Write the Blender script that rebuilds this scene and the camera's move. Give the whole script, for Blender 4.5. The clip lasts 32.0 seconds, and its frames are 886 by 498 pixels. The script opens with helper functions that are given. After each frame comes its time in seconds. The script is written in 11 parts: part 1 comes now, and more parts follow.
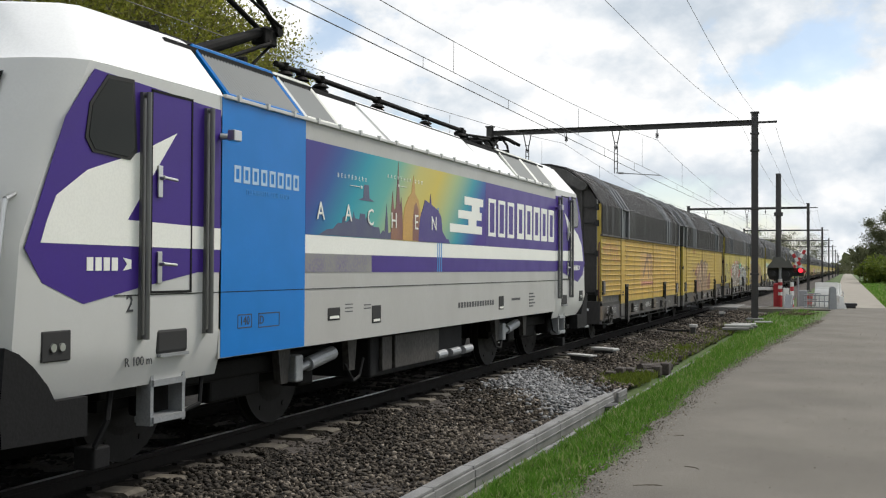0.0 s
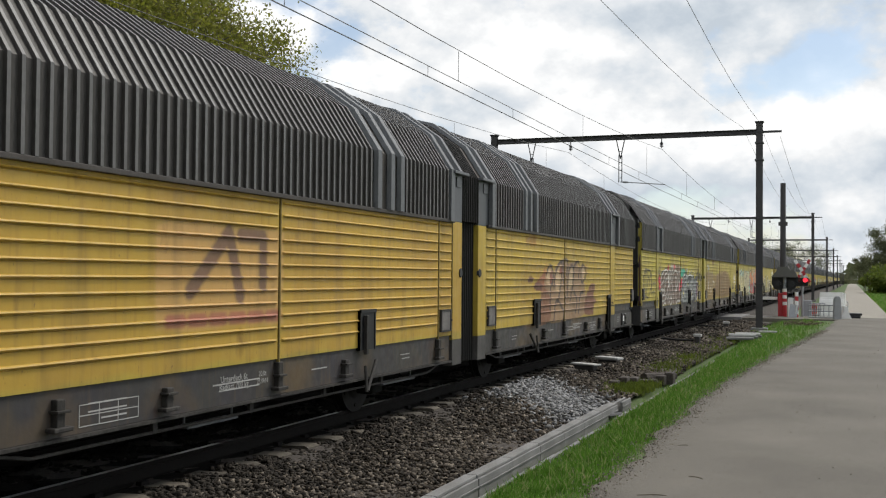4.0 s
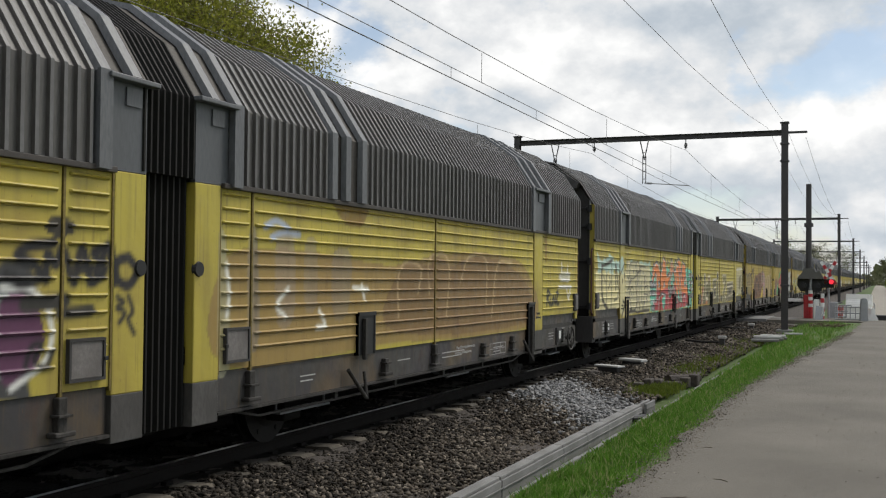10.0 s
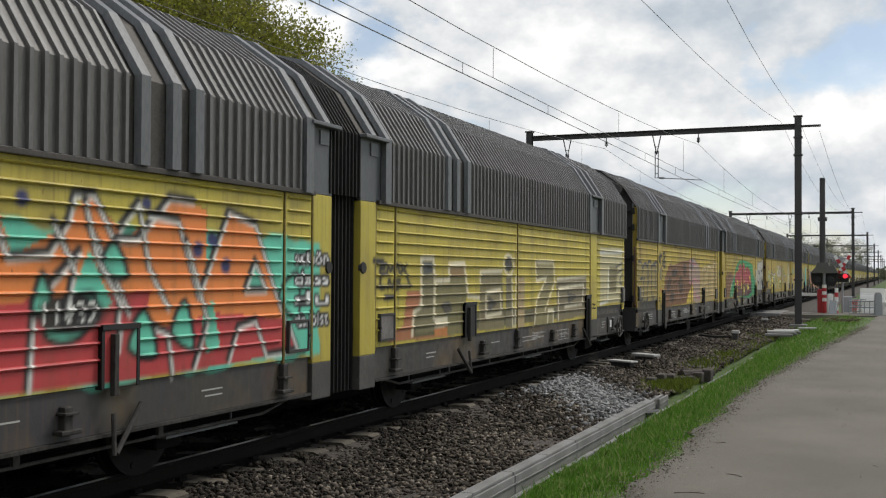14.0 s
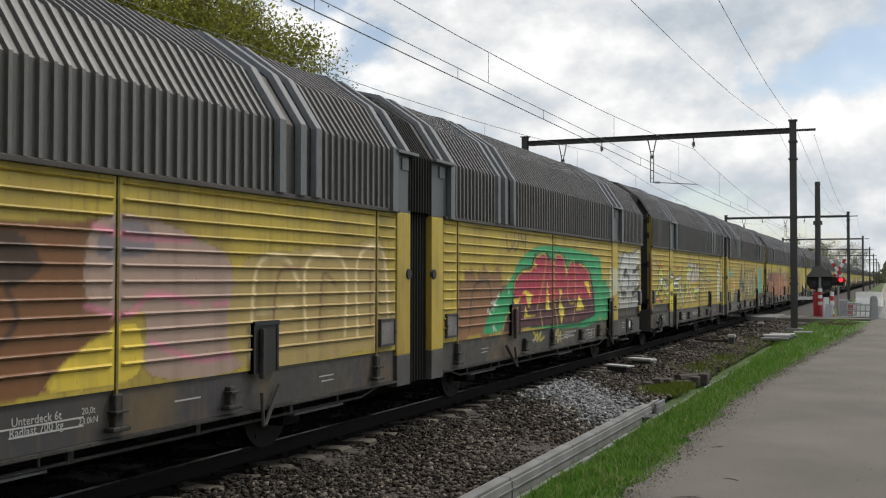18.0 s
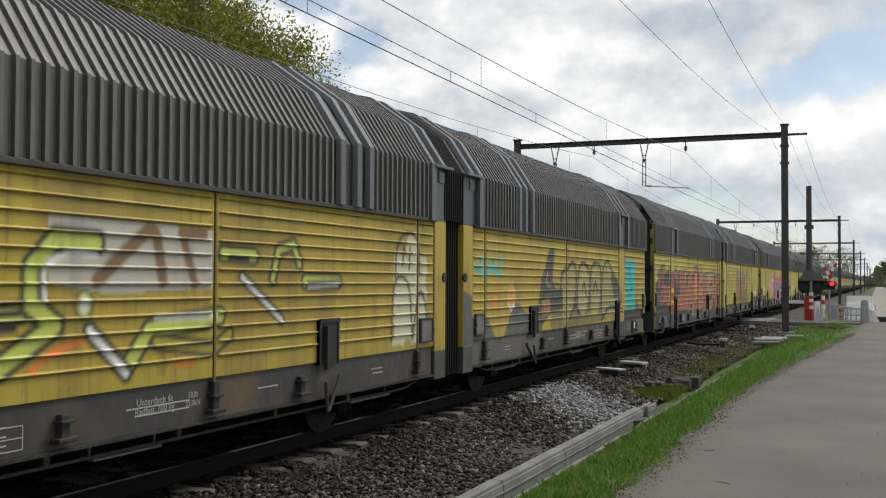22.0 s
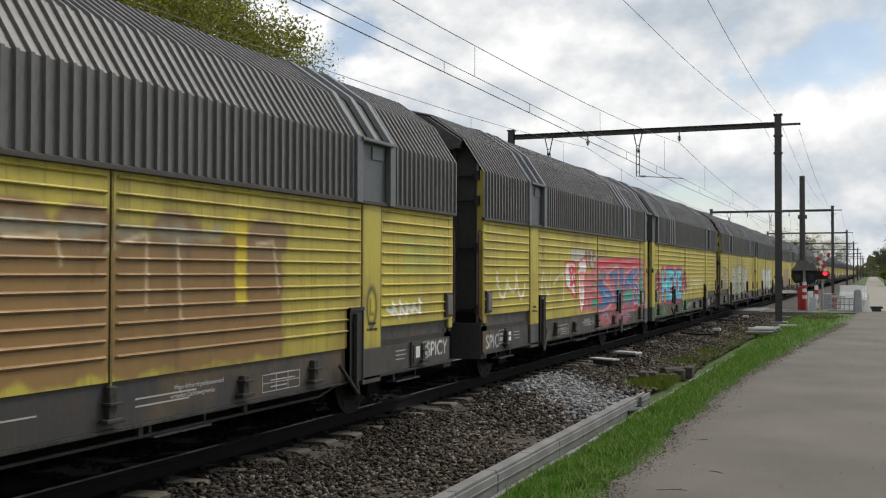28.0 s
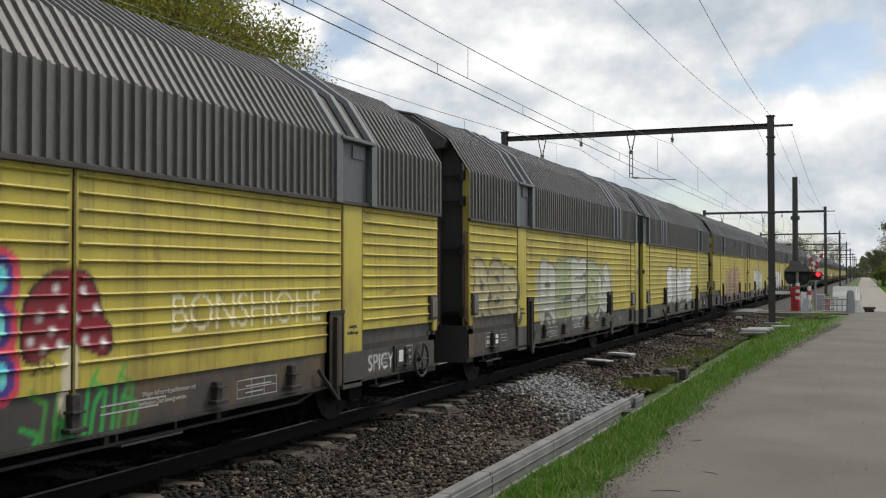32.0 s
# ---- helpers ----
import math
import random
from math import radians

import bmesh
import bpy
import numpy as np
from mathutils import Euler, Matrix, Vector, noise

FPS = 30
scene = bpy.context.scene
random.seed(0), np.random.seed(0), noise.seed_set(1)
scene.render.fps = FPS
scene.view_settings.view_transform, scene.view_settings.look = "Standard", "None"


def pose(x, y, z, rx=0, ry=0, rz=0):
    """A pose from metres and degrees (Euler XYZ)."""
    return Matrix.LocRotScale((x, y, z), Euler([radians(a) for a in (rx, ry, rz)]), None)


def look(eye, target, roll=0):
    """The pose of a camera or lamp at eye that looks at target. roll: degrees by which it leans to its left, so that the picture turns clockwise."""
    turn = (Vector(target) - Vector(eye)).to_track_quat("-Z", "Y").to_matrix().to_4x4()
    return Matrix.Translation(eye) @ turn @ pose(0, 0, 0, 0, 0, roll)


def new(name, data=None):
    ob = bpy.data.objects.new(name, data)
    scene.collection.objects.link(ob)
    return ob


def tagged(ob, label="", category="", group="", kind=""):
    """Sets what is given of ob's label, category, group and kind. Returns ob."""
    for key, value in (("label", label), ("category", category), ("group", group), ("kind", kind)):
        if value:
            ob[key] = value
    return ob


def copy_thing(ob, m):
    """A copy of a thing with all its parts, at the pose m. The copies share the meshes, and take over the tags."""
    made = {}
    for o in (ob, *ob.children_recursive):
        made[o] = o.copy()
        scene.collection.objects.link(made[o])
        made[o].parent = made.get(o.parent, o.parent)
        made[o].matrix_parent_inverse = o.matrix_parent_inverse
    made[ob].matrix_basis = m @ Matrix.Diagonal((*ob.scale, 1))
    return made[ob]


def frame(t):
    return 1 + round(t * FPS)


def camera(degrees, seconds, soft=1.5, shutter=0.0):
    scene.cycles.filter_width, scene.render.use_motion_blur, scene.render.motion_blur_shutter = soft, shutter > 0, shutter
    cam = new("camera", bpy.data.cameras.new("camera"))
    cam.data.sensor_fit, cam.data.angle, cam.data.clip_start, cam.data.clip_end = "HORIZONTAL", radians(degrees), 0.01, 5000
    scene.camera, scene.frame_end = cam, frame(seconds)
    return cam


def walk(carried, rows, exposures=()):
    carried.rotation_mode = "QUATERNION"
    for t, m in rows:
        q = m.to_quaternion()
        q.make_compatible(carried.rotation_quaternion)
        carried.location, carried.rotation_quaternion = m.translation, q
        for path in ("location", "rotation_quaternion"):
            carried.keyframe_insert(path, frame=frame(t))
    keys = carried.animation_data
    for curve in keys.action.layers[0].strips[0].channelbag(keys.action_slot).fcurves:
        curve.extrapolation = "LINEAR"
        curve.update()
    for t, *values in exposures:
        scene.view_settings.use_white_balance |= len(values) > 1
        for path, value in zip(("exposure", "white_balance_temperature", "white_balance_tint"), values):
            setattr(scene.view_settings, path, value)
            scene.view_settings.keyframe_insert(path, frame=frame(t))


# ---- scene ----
cam = camera(45.27, 32.0, soft=1.2)


def aim(turn, tilt, lean):
    """A camera at the stand, turned left of the track's line and tilted up, in degrees."""
    a, b = radians(turn), radians(tilt)
    eye = Vector((0, 0, 1.66))
    return look(eye, eye + Vector((-math.sin(a) * math.cos(b), math.cos(a) * math.cos(b), math.sin(b))) * 10, lean)


# seconds, turn, tilt, lean of the camera, which stands on the path
STAND = [
    (0.0, 20.836, 1.016, 0.314),
    (0.5, 20.744, 1.089, 0.306),
    (1.0, 20.696, 1.155, 0.373),
    (1.5, 20.694, 1.269, 0.454),
    (2.0, 20.783, 1.386, 0.430),
    (2.5, 20.928, 1.405, 0.500),
    (3.0, 21.006, 1.474, 0.529),
    (3.5, 21.042, 1.483, 0.524),
    (5.5, 21.245, 1.330, 0.509),
    (6.0, 21.417, 1.299, 0.480),
    (6.5, 21.570, 1.346, 0.469),
    (7.0, 21.570, 1.430, 0.454),
    (7.5, 21.727, 1.463, 0.471),
    (8.0, 21.855, 1.521, 0.512),
    (8.5, 22.031, 1.571, 0.471),
    (9.0, 22.162, 1.560, 0.450),
    (9.5, 22.209, 1.507, 0.478),
    (10.0, 22.314, 1.535, 0.552),
    (10.5, 22.470, 1.545, 0.370),
    (11.0, 22.531, 1.552, 0.479),
    (11.5, 22.554, 1.515, 0.443),
    (12.0, 22.617, 1.465, 0.454),
    (12.5, 22.711, 1.432, 0.399),
    (13.0, 22.929, 1.365, 0.464),
    (13.5, 22.964, 1.326, 0.432),
    (14.0, 22.971, 1.292, 0.351),
    (14.5, 23.039, 1.262, 0.421),
    (16.5, 22.877, 1.494, 0.284),
    (17.0, 22.828, 1.550, 0.195),
    (17.5, 22.892, 1.474, 0.230),
    (18.0, 22.756, 1.582, 0.100),
    (18.5, 22.745, 1.597, 0.156),
    (19.0, 22.835, 1.638, 0.093),
    (19.5, 22.756, 1.690, 0.120),
    (20.0, 22.669, 1.692, 0.163),
    (20.5, 22.535, 1.696, 0.179),
    (21.0, 22.408, 1.700, 0.159),
    (21.5, 22.441, 1.738, 0.250),
    (22.0, 22.334, 1.737, 0.269),
    (22.5, 22.279, 1.777, 0.261),
    (23.0, 22.226, 1.732, 0.255),
    (23.5, 22.179, 1.613, 0.257),
    (24.0, 22.139, 1.561, 0.267),
    (24.5, 22.062, 1.505, 0.164),
    (25.0, 22.094, 1.471, 0.147),
    (25.5, 22.129, 1.434, 0.091),
    (27.5, 22.090, 1.308, 0.178),
    (28.0, 22.009, 1.234, 0.135),
    (28.5, 21.906, 1.272, 0.184),
    (29.0, 21.834, 1.310, 0.113),
    (29.5, 21.862, 1.310, 0.131),
    (30.0, 21.799, 1.393, 0.097),
    (30.5, 21.722, 1.400, 0.082),
    (31.0, 21.638, 1.386, 0.051),
    (31.5, 21.634, 1.373, 0.032),
    (32.0, 21.666, 1.335, -0.021),
]
walk(cam, [(t, aim(a, b, c)) for t, a, b, c in STAND],
     exposures=[(0, 0.25), (3.2, 0.22), (5.2, 0.0), (10, 0.0), (32, 0.0)])


# ---- daylight: a bright, broken overcast sky with a veiled sun ----
SUN_DIR = Vector((0.36, 0.56, 0.76)).normalized()


def nodes_of(tree):
    tree.nodes.clear()
    return tree.nodes, tree.links


def make_world():
    w = bpy.data.worlds.new("sky")
    scene.world = w
    w.use_nodes = True
    nd, lk = nodes_of(w.node_tree)
    out = nd.new("ShaderNodeOutputWorld")
    sky = nd.new("ShaderNodeTexSky")
    sky.sky_type, sky.sun_disc = "NISHITA", False
    sky.sun_elevation = math.asin(SUN_DIR.z)
    sky.sun_rotation = math.atan2(SUN_DIR.x, SUN_DIR.y)
    blue = nd.new("ShaderNodeBackground")
    blue.inputs["Strength"].default_value = 0.12
    lk.new(sky.outputs[0], blue.inputs["Color"])
    tc = nd.new("ShaderNodeTexCoord")

    def math_node(op, a, b):
        m = nd.new("ShaderNodeMath")
        m.operation = op
        for i, v in enumerate((a, b)):
            if isinstance(v, (int, float)):
                m.inputs[i].default_value = v
            else:
                lk.new(v, m.inputs[i])
        return m.outputs[0]

    def cloud_noise(scale, detail, rough, offset):
        mp = nd.new("ShaderNodeMapping")
        mp.inputs["Location"].default_value = offset
        mp.inputs["Scale"].default_value = (1, 1, 1.5)
        lk.new(tc.outputs["Generated"], mp.inputs[0])
        n = nd.new("ShaderNodeTexNoise")
        n.inputs["Scale"].default_value, n.inputs["Detail"].default_value = scale, detail
        n.inputs["Roughness"].default_value = rough
        lk.new(mp.outputs[0], n.inputs["Vector"])
        return n.outputs[0]

    def ramp(fac, stops):
        r = nd.new("ShaderNodeValToRGB")
        e = r.color_ramp.elements
        while len(e) < len(stops):
            e.new(0.5)
        for el, (p, c) in zip(e, stops):
            el.position, el.color = p, (*c, 1)
        lk.new(fac, r.inputs[0])
        return r.outputs[0]

    body = cloud_noise(5.6, 10, 0.54, (3.17, 1.7, 0.4))
    above = cloud_noise(5.6, 10, 0.54, (3.17, 1.7, 0.445))
    cover = ramp(body, [(0.41, (0.30, 0.30, 0.30)), (0.48, (1, 1, 1))])
    # billows: bright where the cloud thins upward, blue-grey below
    relief = math_node("ADD", math_node("MULTIPLY", math_node("SUBTRACT", body, above), 2.2), 0.5)
    veil = cloud_noise(2.3, 6, 0.5, (9.3, 2.2, 1.1))
    tone = math_node("ADD", math_node("MULTIPLY", relief, 0.62), math_node("MULTIPLY", veil, 0.38))
    shade = ramp(tone, [(0.34, (0.60, 0.67, 0.745)), (0.45, (0.77, 0.82, 0.87)), (0.54, (0.95, 0.965, 0.98)), (0.65, (1.18, 1.18, 1.17))])
    cloud = nd.new("ShaderNodeBackground")
    cloud.inputs["Strength"].default_value = 0.86
    lk.new(shade, cloud.inputs["Color"])
    mix = nd.new("ShaderNodeMixShader")
    lk.new(cover, mix.inputs[0])
    lk.new(blue.outputs[0], mix.inputs[1])
    lk.new(cloud.outputs[0], mix.inputs[2])
    lk.new(mix.outputs[0], out.inputs["Surface"])


make_world()
sun = new("sun", bpy.data.lights.new("sun", "SUN"))
sun.data.energy, sun.data.angle, sun.data.color = 2.1, radians(13), (1.0, 0.95, 0.87)
sun.matrix_basis = look(SUN_DIR * 60, (0, 0, 0))


# ---- materials ----
def material(name, base, rough=0.6, metal=0.0, vary=0.25, scale=6.0, fine=60.0, bump=0.15, second=None, stretch=(1, 1, 1),
             spec=0.5, per_object=0.0, coat=0.0, patch=0.5, alpha=None):
    """A surface with broad stains and fine grain: base to second by noise, relief from the fine noise."""
    m = bpy.data.materials.new(name)
    m.use_nodes = True
    nd, lk = m.node_tree.nodes, m.node_tree.links
    b = nd["Principled BSDF"]
    tc = nd.new("ShaderNodeTexCoord")
    mp = nd.new("ShaderNodeMapping")
    mp.inputs["Scale"].default_value = stretch
    lk.new(tc.outputs["Object"], mp.inputs[0])
    n1 = nd.new("ShaderNodeTexNoise")
    n1.inputs["Scale"].default_value, n1.inputs["Detail"].default_value = scale, 6
    lk.new(mp.outputs[0], n1.inputs["Vector"])
    n2 = nd.new("ShaderNodeTexNoise")
    n2.inputs["Scale"].default_value, n2.inputs["Detail"].default_value = fine, 4
    lk.new(mp.outputs[0], n2.inputs["Vector"])
    dark = tuple(c * (1 - vary) for c in base)
    second = second or tuple(min(1, c * (1 + vary)) for c in base)
    r = nd.new("ShaderNodeValToRGB")
    r.color_ramp.elements[0].position, r.color_ramp.elements[1].position = patch - 0.16, patch + 0.2
    r.color_ramp.elements[0].color, r.color_ramp.elements[1].color = (*base, 1), (*second, 1)
    lk.new(n1.outputs[0], r.inputs[0])
    mx = nd.new("ShaderNodeMix")
    mx.data_type = "RGBA"
    r2 = nd.new("ShaderNodeValToRGB")
    r2.color_ramp.elements[0].position, r2.color_ramp.elements[1].position = 0.42, 0.62
    lk.new(n2.outputs[0], r2.inputs[0])
    inv = nd.new("ShaderNodeMath")
    inv.operation = "MULTIPLY"
    lk.new(r2.outputs[0], inv.inputs[0])
    inv.inputs[1].default_value = 0.6
    lk.new(inv.outputs[0], mx.inputs[0])
    lk.new(r.outputs[0], mx.inputs[6])
    mx.inputs[7].default_value = (*dark, 1)
    col = mx.outputs[2]
    if per_object:
        oi = nd.new("ShaderNodeObjectInfo")
        hs = nd.new("ShaderNodeHueSaturation")
        mr = nd.new("ShaderNodeMapRange")
        mr.inputs[3].default_value, mr.inputs[4].default_value = 1 - per_object, 1 + per_object
        lk.new(oi.outputs["Random"], mr.inputs[0])
        lk.new(mr.outputs[0], hs.inputs["Value"])
        lk.new(col, hs.inputs["Color"])
        col = hs.outputs[0]
    lk.new(col, b.inputs["Base Color"])
    rr = nd.new("ShaderNodeMapRange")
    rr.inputs[3].default_value, rr.inputs[4].default_value = max(0.03, rough - 0.12), min(1, rough + 0.12)
    lk.new(n1.outputs[0], rr.inputs[0])
    lk.new(rr.outputs[0], b.inputs["Roughness"])
    b.inputs["Metallic"].default_value = metal
    b.inputs["Specular IOR Level"].default_value = spec
    b.inputs["Coat Weight"].default_value = coat
    if bump:
        bp = nd.new("ShaderNodeBump")
        bp.inputs["Strength"].default_value, bp.inputs["Distance"].default_value = bump, 0.02
        lk.new(n2.outputs[0], bp.inputs["Height"])
        lk.new(bp.outputs[0], b.inputs["Normal"])
    return m


def plain(name, base, rough=0.5, metal=0.0, glow=0.0):
    m = bpy.data.materials.new(name)
    m.use_nodes = True
    b = m.node_tree.nodes["Principled BSDF"]
    b.inputs["Base Color"].default_value = (*base, 1)
    b.inputs["Roughness"].default_value, b.inputs["Metallic"].default_value = rough, metal
    if glow:
        b.inputs["Emission Color"].default_value, b.inputs["Emission Strength"].default_value = (*base, 1), glow
    return m


def islands(name, colours, rough=0.9, bump=0.0, translucent=0.0):
    """One surface whose loose pieces each take a colour of their own."""
    m = bpy.data.materials.new(name)
    m.use_nodes = True
    nd, lk = m.node_tree.nodes, m.node_tree.links
    b = nd["Principled BSDF"]
    g = nd.new("ShaderNodeNewGeometry")
    r = nd.new("ShaderNodeValToRGB")
    r.color_ramp.interpolation = "LINEAR"
    e = r.color_ramp.elements
    while len(e) < len(colours):
        e.new(0.5)
    for i, c in enumerate(colours):
        e[i].position, e[i].color = i / (len(colours) - 1), (*c, 1)
    lk.new(g.outputs["Random Per Island"], r.inputs[0])
    lk.new(r.outputs[0], b.inputs["Base Color"])
    b.inputs["Roughness"].default_value = rough
    b.inputs["Specular IOR Level"].default_value = 0.25
    if bump:
        tc = nd.new("ShaderNodeTexCoord")
        n = nd.new("ShaderNodeTexNoise")
        n.inputs["Scale"].default_value = 90
        lk.new(tc.outputs["Object"], n.inputs["Vector"])
        bp = nd.new("ShaderNodeBump")
        bp.inputs["Strength"].default_value, bp.inputs["Distance"].default_value = bump, 0.01
        lk.new(n.outputs[0], bp.inputs["Height"])
        lk.new(bp.outputs[0], b.inputs["Normal"])
    if translucent:
        t = nd.new("ShaderNodeBsdfTranslucent")
        lk.new(r.outputs[0], t.inputs["Color"])
        mx = nd.new("ShaderNodeMixShader")
        mx.inputs[0].default_value = translucent
        lk.new(b.outputs[0], mx.inputs[1])
        lk.new(t.outputs[0], mx.inputs[2])
        lk.new(mx.outputs[0], nd["Material Output"].inputs["Surface"])
    return m


def painted_panel(name, base):
    """Yellow wagon paint, faded and streaked, with sprayed paint over it from the mesh's own paint layer."""
    m = bpy.data.materials.new(name)
    m.use_nodes = True
    nd, lk = m.node_tree.nodes, m.node_tree.links
    b = nd["Principled BSDF"]
    tc = nd.new("ShaderNodeTexCoord")

    def noise_of(scale, detail, stretch):
        mp = nd.new("ShaderNodeMapping")
        mp.inputs["Scale"].default_value = stretch
        lk.new(tc.outputs["Object"], mp.inputs[0])
        n = nd.new("ShaderNodeTexNoise")
        n.inputs["Scale"].default_value, n.inputs["Detail"].default_value = scale, detail
        lk.new(mp.outputs[0], n.inputs["Vector"])
        return n.outputs[0]

    def ramped(fac, p0, p1, c0=0.0, c1=1.0):
        r = nd.new("ShaderNodeMapRange")
        r.inputs[1].default_value, r.inputs[2].default_value = p0, p1
        r.inputs[3].default_value, r.inputs[4].default_value = c0, c1
        lk.new(fac, r.inputs[0])
        return r.outputs[0]

    def mixed(fac, a, c):
        mx = nd.new("ShaderNodeMix")
        mx.data_type = "RGBA"
        lk.new(fac, mx.inputs[0])
        for i, v in ((6, a), (7, c)):
            if isinstance(v, tuple):
                mx.inputs[i].default_value = (*v, 1)
            else:
                lk.new(v, mx.inputs[i])
        return mx.outputs[2]

    oi = nd.new("ShaderNodeObjectInfo")
    col = mixed(ramped(noise_of(1.3, 5, (1, 1, 1)), 0.38, 0.66, 0, 0.7), base, (base[0] * 0.84, base[1] * 0.80, base[2] * 1.1))
    col = mixed(ramped(noise_of(22.0, 5, (1, 1, 0.06)), 0.55, 0.78, 0, 0.5), col, (0.13, 0.085, 0.035))
    col = mixed(ramped(noise_of(1.1, 6, (1, 1, 1)), 0.52, 0.72, 0, 0.5), col, (0.20, 0.125, 0.045))
    at, cv = nd.new("ShaderNodeAttribute"), nd.new("ShaderNodeAttribute")
    at.attribute_name, cv.attribute_name = "paint", "cover"
    col = mixed(cv.outputs["Fac"], col, at.outputs["Color"])
    # grime runs down, rust spots at the seams
    col = mixed(ramped(noise_of(5.0, 6, (1, 1, 0.10)), 0.52, 0.82, 0, 0.45), col, (0.10, 0.075, 0.04))
    col = mixed(ramped(noise_of(3.0, 7, (1, 1, 0.5)), 0.64, 0.80, 0, 0.7), col, (0.10, 0.042, 0.02))
    col = mixed(ramped(noise_of(34.0, 4, (1, 1, 0.5)), 0.68, 0.76, 0, 0.6), col, (0.12, 0.06, 0.03))
    hs = nd.new("ShaderNodeHueSaturation")
    lk.new(ramped(oi.outputs["Random"], 0, 1, 0.92, 1.08), hs.inputs["Value"])
    lk.new(col, hs.inputs["Color"])
    lk.new(hs.outputs[0], b.inputs["Base Color"])
    lk.new(ramped(noise_of(8, 4, (1, 1, 1)), 0.3, 0.7, 0.42, 0.66), b.inputs["Roughness"])
    bp = nd.new("ShaderNodeBump")
    bp.inputs["Strength"].default_value, bp.inputs["Distance"].default_value = 0.12, 0.02
    lk.new(noise_of(14, 4, (1, 1, 1)), bp.inputs["Height"])
    lk.new(bp.outputs[0], b.inputs["Normal"])
    return m


YELLOW = painted_panel("wagon_yellow", (0.52, 0.43, 0.062))
YELLOW_WORN = painted_panel("wagon_yellow_worn", (0.47, 0.352, 0.046))
SILL_PAINT = painted_panel("wagon_sill_paint", (0.052, 0.049, 0.045))
LOCKER_PAINT = painted_panel("locker_paint", (0.17, 0.16, 0.15))
# Base black carries the shade of the pocket's recess, under sprayed paint
POCKET_PAINT = painted_panel("pocket_shade_black", (0.014, 0.014, 0.014))
ROOF_GREY = material("wagon_roof_grey", (0.140, 0.133, 0.128), 0.5, 0.0, 0.35, 2.5, 40, 0.12, second=(0.105, 0.097, 0.091), stretch=(1, 1, 0.25))
ROOF_MID = material("wagon_roof_worn", (0.106, 0.099, 0.094), 0.5, 0.0, 0.35, 2.5, 40, 0.12, second=(0.080, 0.073, 0.068), stretch=(1, 1, 0.25))
ROOF_BROWN = material("wagon_roof_brown", (0.054, 0.049, 0.046), 0.55, 0.0, 0.35, 2.5, 40, 0.12, second=(0.062, 0.056, 0.052), stretch=(1, 1, 0.25), spec=0.35)
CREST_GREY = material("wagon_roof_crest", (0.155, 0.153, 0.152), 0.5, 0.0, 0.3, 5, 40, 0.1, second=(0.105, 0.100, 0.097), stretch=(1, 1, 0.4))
BAY_BROWN = material("wagon_roof_bay", (0.060, 0.052, 0.045), 0.6, 0.0, 0.3, 2.5, 40, 0.1, second=(0.082, 0.074, 0.066), spec=0.35)
FOOT_GREY = material("column_foot_grey", (0.105, 0.10, 0.095), 0.6, 0.0, 0.4, 3, 30, 0.12, second=(0.05, 0.046, 0.042), stretch=(1, 1, 0.5), spec=0.35)
HOOD_GREY = material("wagon_hood_grey", (0.10, 0.098, 0.096), 0.7, 0.0, 0.45, 5, 30, 0.3, second=(0.055, 0.052, 0.05), spec=0.3)
LOCKER_GREY = material("locker_steel", (0.21, 0.195, 0.185), 0.55, 0.0, 0.4, 4, 30, 0.15, second=(0.10, 0.085, 0.08))
STRIP_GREY = material("wagon_strip_grey", (0.125, 0.130, 0.138), 0.5, 0, 0.25, 3, 40, 0.06, stretch=(1, 1, 0.3))
HATCH_GREY = material("wagon_hatch_grey", (0.105, 0.112, 0.122), 0.5, 0, 0.25, 2, 40, 0.05, second=(0.085, 0.088, 0.092), stretch=(1, 1, 0.3))
SILL_GREY = material("wagon_sill_grey", (0.034, 0.031, 0.028), 0.65, 0, 0.5, 2.2, 30, 0.2, second=(0.075, 0.070, 0.064), stretch=(1, 1, 0.5), spec=0.3)
# Near-black steel; its colour holds the shade under the train
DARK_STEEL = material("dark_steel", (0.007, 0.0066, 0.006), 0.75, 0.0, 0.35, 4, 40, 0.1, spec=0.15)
END_BLACK = material("wagon_end_black", (0.062, 0.060, 0.060), 0.62, 0, 0.35, 2, 30, 0.1, second=(0.046, 0.043, 0.041), stretch=(1, 1, 0.3), spec=0.3)
BELLOWS = material("bellows_rubber", (0.007, 0.0068, 0.0065), 0.7, 0, 0.4, 3, 40, 0.1, second=(0.012, 0.011, 0.009), stretch=(1, 1, 0.2), spec=0.3)
# Wheel and rail steel, darkened in colour for the same shade
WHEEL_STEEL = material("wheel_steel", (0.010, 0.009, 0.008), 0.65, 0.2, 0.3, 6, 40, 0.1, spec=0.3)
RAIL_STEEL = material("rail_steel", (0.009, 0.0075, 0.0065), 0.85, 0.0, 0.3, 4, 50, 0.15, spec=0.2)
RAIL_TOP = plain("rail_running_face", (0.42, 0.41, 0.40), 0.28, 1.0)
CONCRETE = material("concrete", (0.235, 0.233, 0.228), 0.85, 0, 0.3, 3, 70, 0.25, second=(0.165, 0.162, 0.155), per_object=0.06)
# Train's shade put into the sleeper colour; ends beyond it kept sunlit pale
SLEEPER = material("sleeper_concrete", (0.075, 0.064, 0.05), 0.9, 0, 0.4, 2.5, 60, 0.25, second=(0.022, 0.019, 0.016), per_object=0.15)
